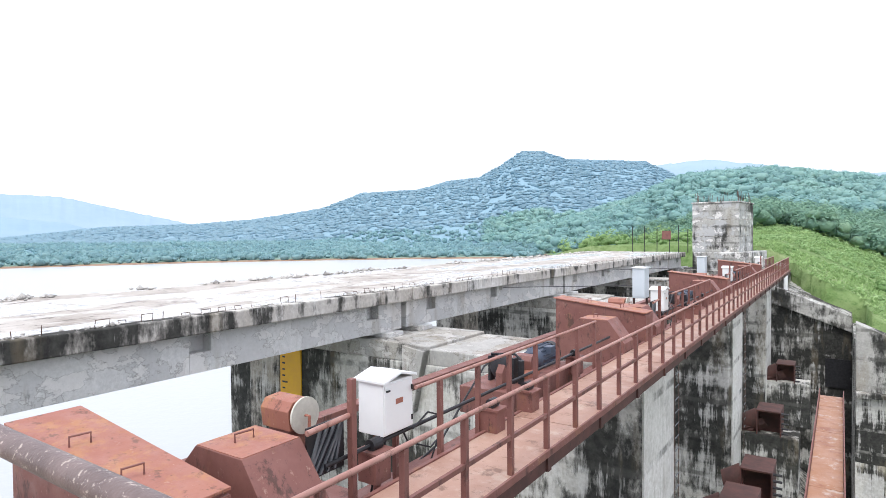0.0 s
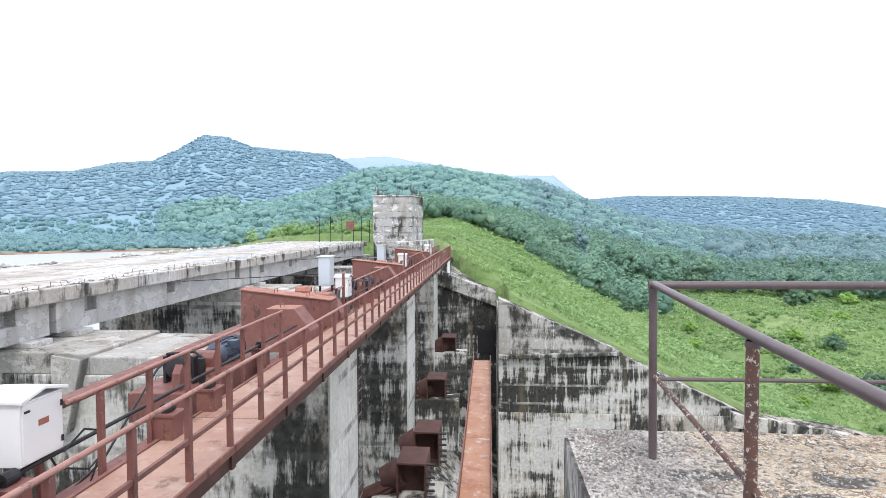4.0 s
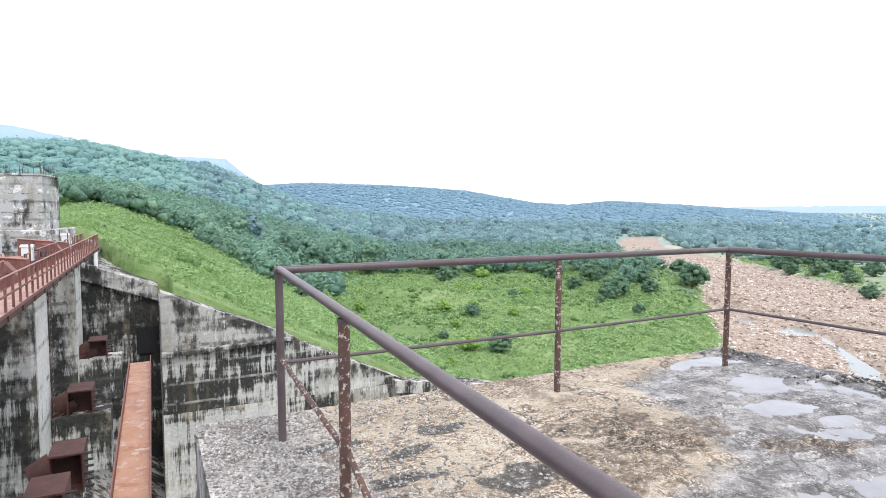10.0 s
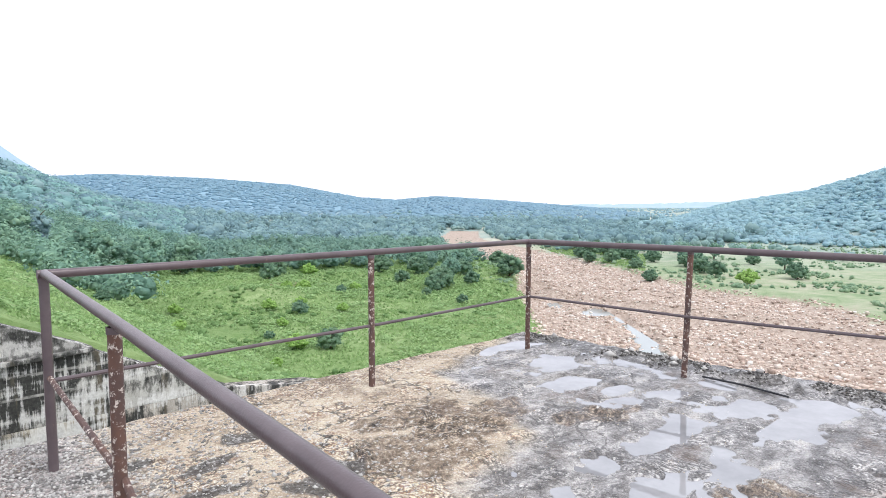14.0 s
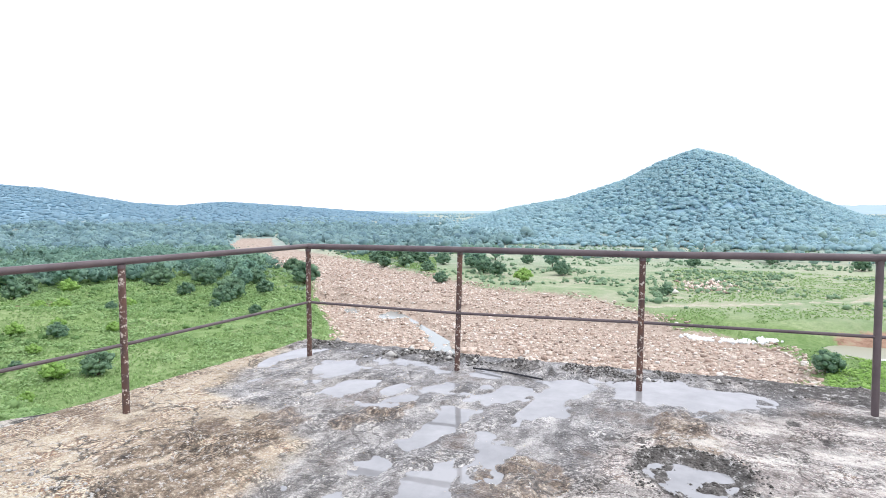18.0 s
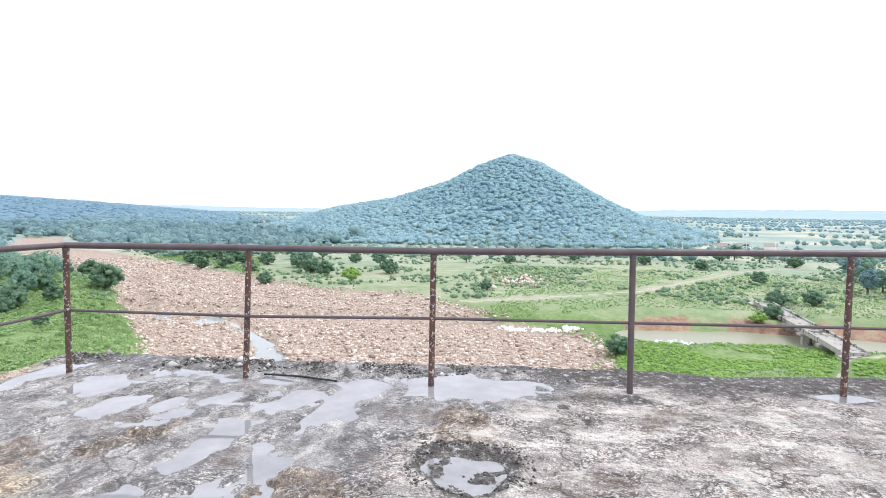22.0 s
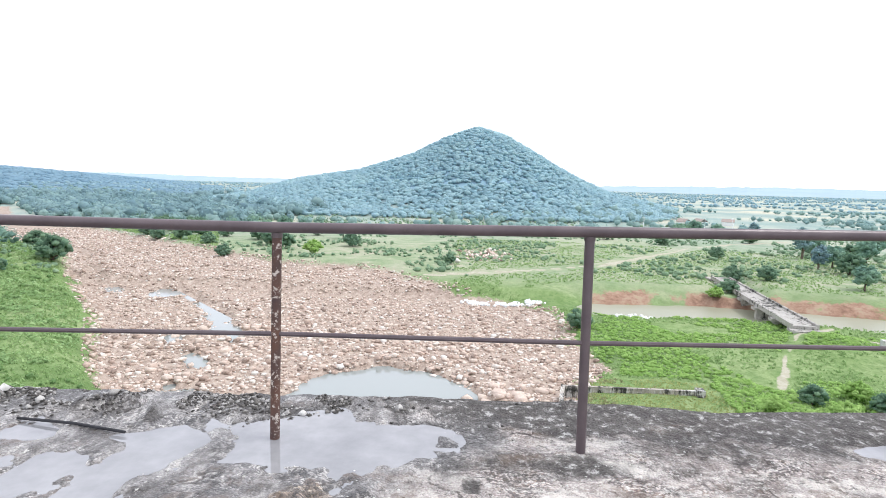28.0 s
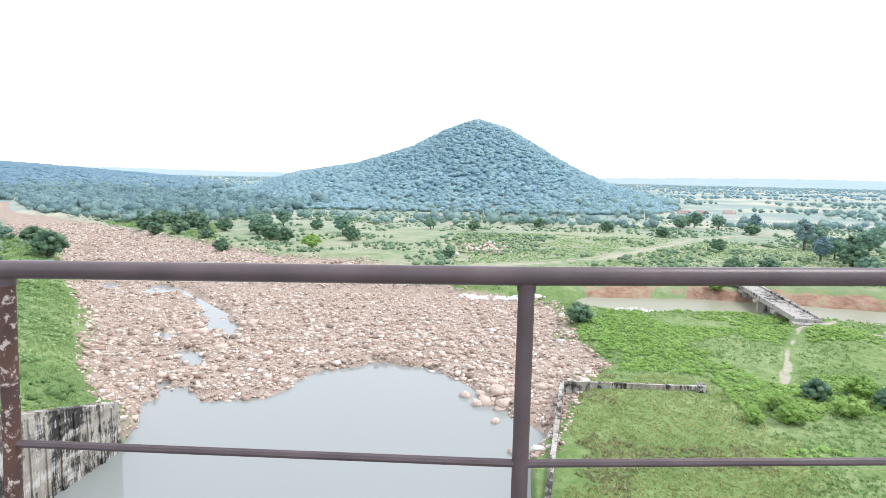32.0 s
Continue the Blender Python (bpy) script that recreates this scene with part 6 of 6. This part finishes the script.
for i, y in enumerate(np.arange(0.99, WEND, 0.97)):
    part("baluster", Geo().box(WX1 - 0.085, WX1 - 0.025, y - 0.03, y + 0.03, WZ - 0.1, WTOP - 0.02), M_RED, walkway)
g = Geo()
for k4 in range(4):
    s = PITCH * k4
    y0, y1 = 6.0 + s, 11.6 + s
    part("upper_handrail", Geo().tube([(-4.12, y0 - 0.5, WTOP), (-4.12, y1, WTOP)], 0.024, 10), M_RAILPINK, walkway, "", 0, True)
    for y in np.arange(y0, y1, 0.92):
        part("baluster", Geo().box(-4.15, -4.09, y - 0.03, y + 0.03, WZ - 0.1, WTOP - 0.02), M_RED, walkway)
    part("shaft", Geo().tube([(-4.3, 4.2 + s, -0.85), (-4.3, 13.0 + s, -0.85)], 0.024, 10), M_DARK, walkway, "greasy black drive shaft", 0, True)
part("main_girder", Geo().box(-4.6, -4.35, 0.6, WEND, WZ - 0.6, WZ - 0.24), M_RED, walkway)
part("main_girder", Geo().box(-7.2, -6.95, 0.6, WEND, WZ - 0.36, WZ - 0.24), M_RED, walkway)


# ---- gate hoists, one set per bay ----
def gear_cover(s):
    t = thing("gear_cover", "long red sheet-steel gear cover with a sloping lid and handles", "cover", "gear covers")
    poly = [(-6.38, -1.5), (-6.38, -0.265), (-4.02, -0.525), (-4.02, -1.5)]
    part("body", Geo().prism(poly, "y", 2.25, 2.84), M_RED, t, "", 0.008)
    part("lid", Geo().prism([(-6.43, -0.235), (-3.99, -0.503), (-3.99, -0.528), (-6.43, -0.262)], "y", 2.21, 2.88), M_RUSTTOP, t, "", 0.004)
    for x in (-5.52, -4.66):
        z = -0.235 - 0.1098 * (x + 6.43)
        part("lift_handle", Geo().tube([(x, 2.37, z - 0.01), (x, 2.37, z + 0.09), (x + 0.02, 2.54, z + 0.09), (x + 0.02, 2.54, z - 0.01)], 0.010, 6), M_RED, t)
    part("flange", Geo().box(-4.02, -3.985, 2.22, 2.87, -1.5, -0.56), M_RED, t)
    return t


def pinion_cover(s):
    t = thing("pinion_cover", "faceted red sheet-steel hood over gears", "cover", "pinion covers")
    poly = [(-5.55, -1.5), (-5.55, -1.0), (-5.06, -0.50), (-4.38, -0.50), (-4.0, -1.0), (-4.0, -1.5)]
    part("hood", Geo().prism(poly, "y", 3.27, 3.96), M_RED, t, "", 0.006)
    part("top_plate", Geo().box(-5.05, -4.39, 3.28, 3.95, -0.502, -0.492), M_RUSTTOP, t)
    part("lift_handle", Geo().tube([(-4.78, 3.5, -0.50), (-4.78, 3.5, -0.41), (-4.76, 3.7, -0.41), (-4.76, 3.7, -0.50)], 0.011, 6), M_RED, t)
    return t


def cable_reel(s):
    t = thing("cable_reel", "small red motor box with a white hand-wheel disc", "reel", "cable reels")
    poly = [(4.58, -0.78), (4.55, -0.55), (4.62, -0.45), (4.84, -0.43), (4.93, -0.55), (4.93, -0.78)]
    part("housing", Geo().prism(poly, "x", -5.72, -5.24), M_RUSTTOP, t, "", 0.008)
    part("disc", Geo().tube([(-5.20, 4.76, -0.62), (-5.175, 4.76, -0.62)], 0.215, 32), M_DISC, t)
    part("crank", Geo().tube([(-5.19, 4.76, -0.62), (-5.11, 4.76, -0.62), (-5.10, 4.74, -0.80)], 0.02, 8), M_RUSTTOP, t)
    part("stand", Geo().box(-5.65, -5.30, 4.62, 4.88, -1.5, -0.78), M_RED, t)
    return t


def control_box(s):
    t = thing("control_box", "white steel control cabinet with a pitched rain roof on a post", "cabinet", "control cabinets")
    part("body", Geo().box(-4.62, -4.25, 5.06, 5.61, -0.80, -0.20), M_WHITE, t, "", 0.008)
    part("roof", Geo().prism([(5.03, -0.20), (5.335, -0.125), (5.64, -0.20), (5.64, -0.17), (5.335, -0.095), (5.03, -0.17)], "x", -4.67, -4.20), M_WHITE, t, "", 0.004)
    door = part("door", Geo().box(-4.251, -4.236, 5.08, 5.59, -0.78, -0.22), M_WHITE, t, "", 0.004)
    part("nameplate", Geo().box(-4.237, -4.232, 5.27, 5.40, -0.47, -0.41), M_RUSTTOP, door, "small red plate")
    part("latch", Geo().box(-4.237, -4.222, 5.10, 5.16, -0.30, -0.28), M_DARK, door)
    part("hinge", Geo().box(-4.237, -4.226, 5.56, 5.585, -0.36, -0.30), M_DARK, door)
    part("hinge", Geo().box(-4.237, -4.226, 5.56, 5.585, -0.72, -0.66), M_DARK, door)
    for y in (5.15, 5.5):
        part("leg", Geo().box(-4.46, -4.40, y - 0.03, y + 0.03, -1.5, -0.80), M_RED, t)
    part("conduit", Geo().tube([(-4.35, 5.2, -0.8), (-4.33, 5.18, -0.95), (-4.36, 5.05, -1.1), (-4.4, 5.0, -1.5)], 0.014, 6), M_DARK, t)
    part("conduit", Geo().tube([(-4.3, 5.45, -0.8), (-4.28, 5.55, -1.0), (-4.2, 5.9, -1.15), (-4.3, 6.3, -1.12)], 0.012, 6), M_DARK, t)
    return t


def louvre(s):
    t = thing("louvre_panel", "red framed panel with dark slanting slats", "panel", "louvre panels")
    part("backing", Geo().box(-4.36, -4.34, 4.0, 4.52, -0.95, -0.42), M_DARK, t)
    part("top_bar", Geo().tube([(-4.25, 3.92, -0.43), (-4.25, 4.55, -0.40)], 0.03, 10), M_RAILPINK, t, "", 0, True)
    part("end_post", Geo().box(-4.27, -4.20, 4.50, 4.57, -1.4, -0.02), M_RED, t)
    for i in range(6):
        y = 3.96 + 0.1 * i
        lo, hi = max(y - 0.12, 3.97), min(y + 0.2, 4.46)
        part("slat", Geo().add([(-4.335, lo, -0.92), (-4.335, lo + 0.03, -0.92), (-4.335, hi + 0.03, -0.46), (-4.335, hi, -0.46), (-4.31, lo, -0.92), (-4.31, lo + 0.03, -0.92), (-4.31, hi + 0.03, -0.46), (-4.31, hi, -0.46)], [(0, 3, 2, 1), (4, 5, 6, 7), (0, 1, 5, 4), (1, 2, 6, 5), (2, 3, 7, 6), (3, 0, 4, 7)]), M_SLAT, t)
    return t


def pedestal(s):
    t = thing("bearing_pedestal", "red bearing pedestal carrying the drive shaft", "pedestal", "bearing pedestals")
    part("base", Geo().box(-4.43, -4.17, -0.02, 0.24, -1.25, -0.93), M_RED, t, "", 0.006)
    part("bearing", Geo().tube([(-4.3, 0.03, -0.85), (-4.3, 0.19, -0.85)], 0.07, 14), M_DARK, t)
    part("foot_plate", Geo().box(-4.46, -4.14, -0.04, 0.26, -0.93, -0.90), M_RED, t)
    return t


def motor(s):
    t = thing("hoist_motor", "blue-grey electric motor with a black brake drum on a red frame", "motor", "hoist motors")
    part("frame", Geo().box(-5.3, -4.35, 8.3, 11.0, -1.5, -1.05), M_RED, t, "", 0.01)
    casing = part("casing", Geo().tube([(-4.8, 10.05, -0.88), (-4.8, 10.12, -0.88), (-4.8, 10.75, -0.88), (-4.8, 10.84, -0.88)], [0.13, 0.205, 0.205, 0.12], 20), M_MOTOR, t, "", 0, True)
    for i in range(16):
        a = 2 * math.pi * i / 16
        c, w = math.cos(a), math.sin(a)
        part("cooling_fin", Geo().prism([(-4.8 + 0.20 * c - 0.008 * w, -0.88 + 0.20 * w + 0.008 * c), (-4.8 + 0.235 * c - 0.006 * w, -0.88 + 0.235 * w + 0.006 * c), (-4.8 + 0.235 * c + 0.006 * w, -0.88 + 0.235 * w - 0.006 * c), (-4.8 + 0.20 * c + 0.008 * w, -0.88 + 0.20 * w - 0.008 * c)], "y", 10.16, 10.70), M_MOTOR, casing)
    part("fan_cowl", Geo().tube([(-4.8, 10.74, -0.88), (-4.8, 10.90, -0.88), (-4.8, 10.93, -0.88)], [0.225, 0.225, 0.16], 20), M_DARK, casing, "", 0, True)
    part("terminal_box", Geo().box(-4.68, -4.52, 10.3, 10.5, -0.80, -0.66), M_MOTOR, casing, "", 0.008)
    for y in (10.22, 10.62):
        part("foot", Geo().box(-5.0, -4.6, y - 0.04, y + 0.04, -1.05, -0.99), M_MOTOR, casing)
    part("brake_drum", Geo().tube([(-4.8, 8.80, -0.80), (-4.8, 8.82, -0.80), (-4.8, 9.02, -0.80), (-4.8, 9.04, -0.80)], [0.17, 0.20, 0.20, 0.17], 24), M_DARK, t, "", 0, True)
    for x in (-5.03, -4.57):
        part("brake_shoe", Geo().box(x - 0.025, x + 0.025, 8.84, 9.0, -1.05, -0.62), M_DARK, t, "", 0.006)
    part("brake_lever", Geo().tube([(-5.03, 8.92, -0.60), (-4.57, 8.92, -0.56), (-4.46, 8.92, -0.64)], 0.022, 8), M_DARK, t, "", 0, True)
    part("thruster", Geo().tube([(-4.46, 8.92, -1.05), (-4.46, 8.92, -0.66)], 0.055, 12), M_DARK, t, "", 0, True)
    part("coupling", Geo().tube([(-4.8, 9.04, -0.82), (-4.8, 9.35, -0.84), (-4.8, 9.36, -0.84), (-4.8, 9.5, -0.85), (-4.8, 9.51, -0.85), (-4.8, 10.06, -0.88)], [0.05, 0.05, 0.11, 0.11, 0.05, 0.05], 14), M_DARK, t, "", 0, True)
    part("bracket", Geo().prism([(8.4, -1.05), (8.4, -0.78), (8.5, -0.66), (8.7, -1.05)], "x", -4.66, -4.54), M_RED, t)
    part("pedestal", Geo().box(-5.05, -4.5, 9.25, 9.75, -1.05, -0.98), M_RUSTTOP, t)
    part("gearbox", Geo().prism([(9.62, -1.05), (9.62, -0.82), (9.68, -0.74), (9.90, -0.74), (9.96, -0.82), (9.96, -1.05)], "x", -5.0, -4.62), M_RED, t, "", 0.01)
    return t


makers = (gear_cover, pinion_cover, cable_reel, control_box, louvre, motor)
first = [f(0) for f in makers]
for k4 in range(1, 4):
    for t in first[: 5 if k4 < 4 else 3]:
        copy_thing(t, pose(0, PITCH * k4, 0))
copy_thing(first[5], pose(0, PITCH, 0))
copy_thing(first[5], pose(0, 2 * PITCH, 0))
for k4 in range(3):
    copy_thing(first[1], pose(0, 9.85 + PITCH * k4, 0))
ped = pedestal(0)
ped.matrix_basis = pose(0, 4.85, 0)
for k4 in range(4):
    for y in (4.85, 6.95, 8.05, 10.8):
        if k4 or y != 4.85:
            copy_thing(ped, pose(0.33 if y in (6.95, 8.05) else 0, y + PITCH * k4, 0))

for k4 in range(3):
    s = PITCH * k4
    cable = thing("power_cable", "slack black power cable hanging beside the hoist", "cable", "power cables")
    part("cable", Geo().tube([(-4.55, 6.1 + s, -1.48), (-4.6, 6.7 + s, -1.40), (-4.65, 7.4 + s, -1.0), (-4.7, 8.1 + s, -0.62), (-4.75, 8.7 + s, -0.55)], 0.016, 7), M_DARK, cable, "", 0, True)
    part("loop", Geo().tube([(-4.25, 5.6 + s, -0.85), (-4.2, 5.85 + s, -0.7), (-4.22, 6.1 + s, -0.8), (-4.28, 6.2 + s, -1.1), (-4.3, 6.0 + s, -1.45)], 0.012, 7), M_DARK, cable, "", 0, True)

# hoist floor between the girders
for k4 in range(4):
    c = PIER0 + PITCH * k4
    tagged(part("hoist_floor", Geo().box(-7.2, -4.02, c + 0.4, c + 3.4, -1.55, -1.5), M_RED), "red steel plate floor under the gate hoists", "floor", "hoist floors", "structure")

# ---- lower rusty gangway and trunnion boxes ----
gang = thing("lower_gangway", "rust-orange steel channel gangway with upturned sides", "gangway")
for a in np.arange(3.0, 33.0, 2.0):
    part("floor_plate", Geo().box(-0.78, 0.10, a, a + 1.99, -6.30, -6.27 + rng.uniform(-0.004, 0.004)), M_GANG, gang)
part("side_flange", Geo().box(-0.83, -0.79, 3, 33.2, -6.5, -6.0), M_RED, gang)
part("side_flange", Geo().box(0.11, 0.15, 3, 33.2, -6.5, -6.0), M_RED, gang)


def trunnion(s):
    t = thing("trunnion_bracket", "rusty red gate trunnion box with a row of anchor bolts", "bracket", "trunnion brackets")
    part("end_plate", Geo().box(-0.04, 0, -0.6, 0.6, -0.55, 0.55), M_RUSTDARK, t)
    part("end_plate", Geo().box(0.72, 0.76, -0.6, 0.6, -0.55, 0.55), M_RUSTDARK, t)
    part("web", Geo().box(0, 0.72, -0.04, 0.04, -0.5, 0.5), M_RUSTDARK, t)
    part("flange", Geo().box(0, 0.72, -0.6, 0.6, 0.5, 0.55), M_RUSTDARK, t)
    part("flange", Geo().box(0, 0.72, -0.6, 0.6, -0.55, -0.5), M_RUSTDARK, t)
    part("hub", Geo().tube([(-0.55, -0.1, -0.1), (-0.04, 0, 0)], [0.28, 0.45], 14), M_RUSTDARK, t, "", 0, True)
    for i in range(6):
        part("anchor_bolt", Geo().tube([(0.76, -0.4, -0.45 + 0.18 * i), (0.98, -0.4, -0.45 + 0.18 * i)], 0.035, 6), M_DARK, t)
    return t


tr = trunnion(0)
tr.matrix_basis = pose(-2.75, 18.4, -6.55) @ Matrix.Scale(1.15, 4)
for y, x in ((21.4, -2.6), (28.6, -2.9), (39.0, -3.0)):
    copy_thing(tr, pose(x, y, -6.65))
for y in (18.4, 28.6, 39.0):
    tagged(part("trunnion_beam", Geo().box(-3.6, -1.4, y - 0.7, y + 0.7, -9.5, -7.06), M_PIER, None, "", 0.03), "stained concrete block under a gate trunnion", "beam", "trunnion blocks", "structure")

for y in (18.4, 28.6, 39.0):
    arm = thing("gate_arm", "red steel arm of a radial gate", "gate", "gate arms")
    for dz, dy in ((-4.0, -1.2), (-7.5, -1.2)):
        part("strut", Geo().tube([(-2.7, y - 0.1, -6.65), (-12.5, y + dy - 1.0, -6.65 + dz)], 0.22, 6), M_RUSTDARK, arm)
# no opening is cut: a black panel paints the shade inside it
part("niche_shade", Geo().box(-0.9, 0.6, 49.9, 50.0, -9.6, -7.55), M_DARK, guide, "dark panel painting the shade of a wall opening")

# tall cabinets and conduits beyond the first hoist
cab = thing("tall_cabinet", "tall pale grey electrical cabinet on legs", "cabinet", "tall cabinets")
part("body", Geo().box(-5.42, -5.04, 18.6, 19.1, -0.55, 0.38), M_GREYBOX, cab, "", 0.008)
part("roof", Geo().box(-5.46, -5.0, 18.55, 19.15, 0.38, 0.41), M_WHITE, cab)
part("door", Geo().box(-5.40, -5.06, 18.585, 18.6, -0.5, 0.34), M_GREYBOX, cab)
for x in (-5.45, -5.05):
    part("leg", Geo().box(x - 0.03, x + 0.03, 18.85, 18.91, -1.5, -0.55), M_RUSTDARK, cab)
copy_thing(cab, pose(-0.5, PITCH, -0.1))
for z, y in ((-0.28, 20.2), (-0.30, 33.0)):
    con = thing("conduit_pipe", "dark steel conduit pipe crossing to the deck", "pipe", "conduits")
    part("pipe", Geo().tube([(-5.4, y, z), (-10.9, y, z - 0.3)], 0.012, 8), M_DARK, con, "", 0, True)
    part("bracket", Geo().box(-11.0, -10.85, y - 0.05, y + 0.05, z - 0.4, z - 0.24), M_BEAM, con)
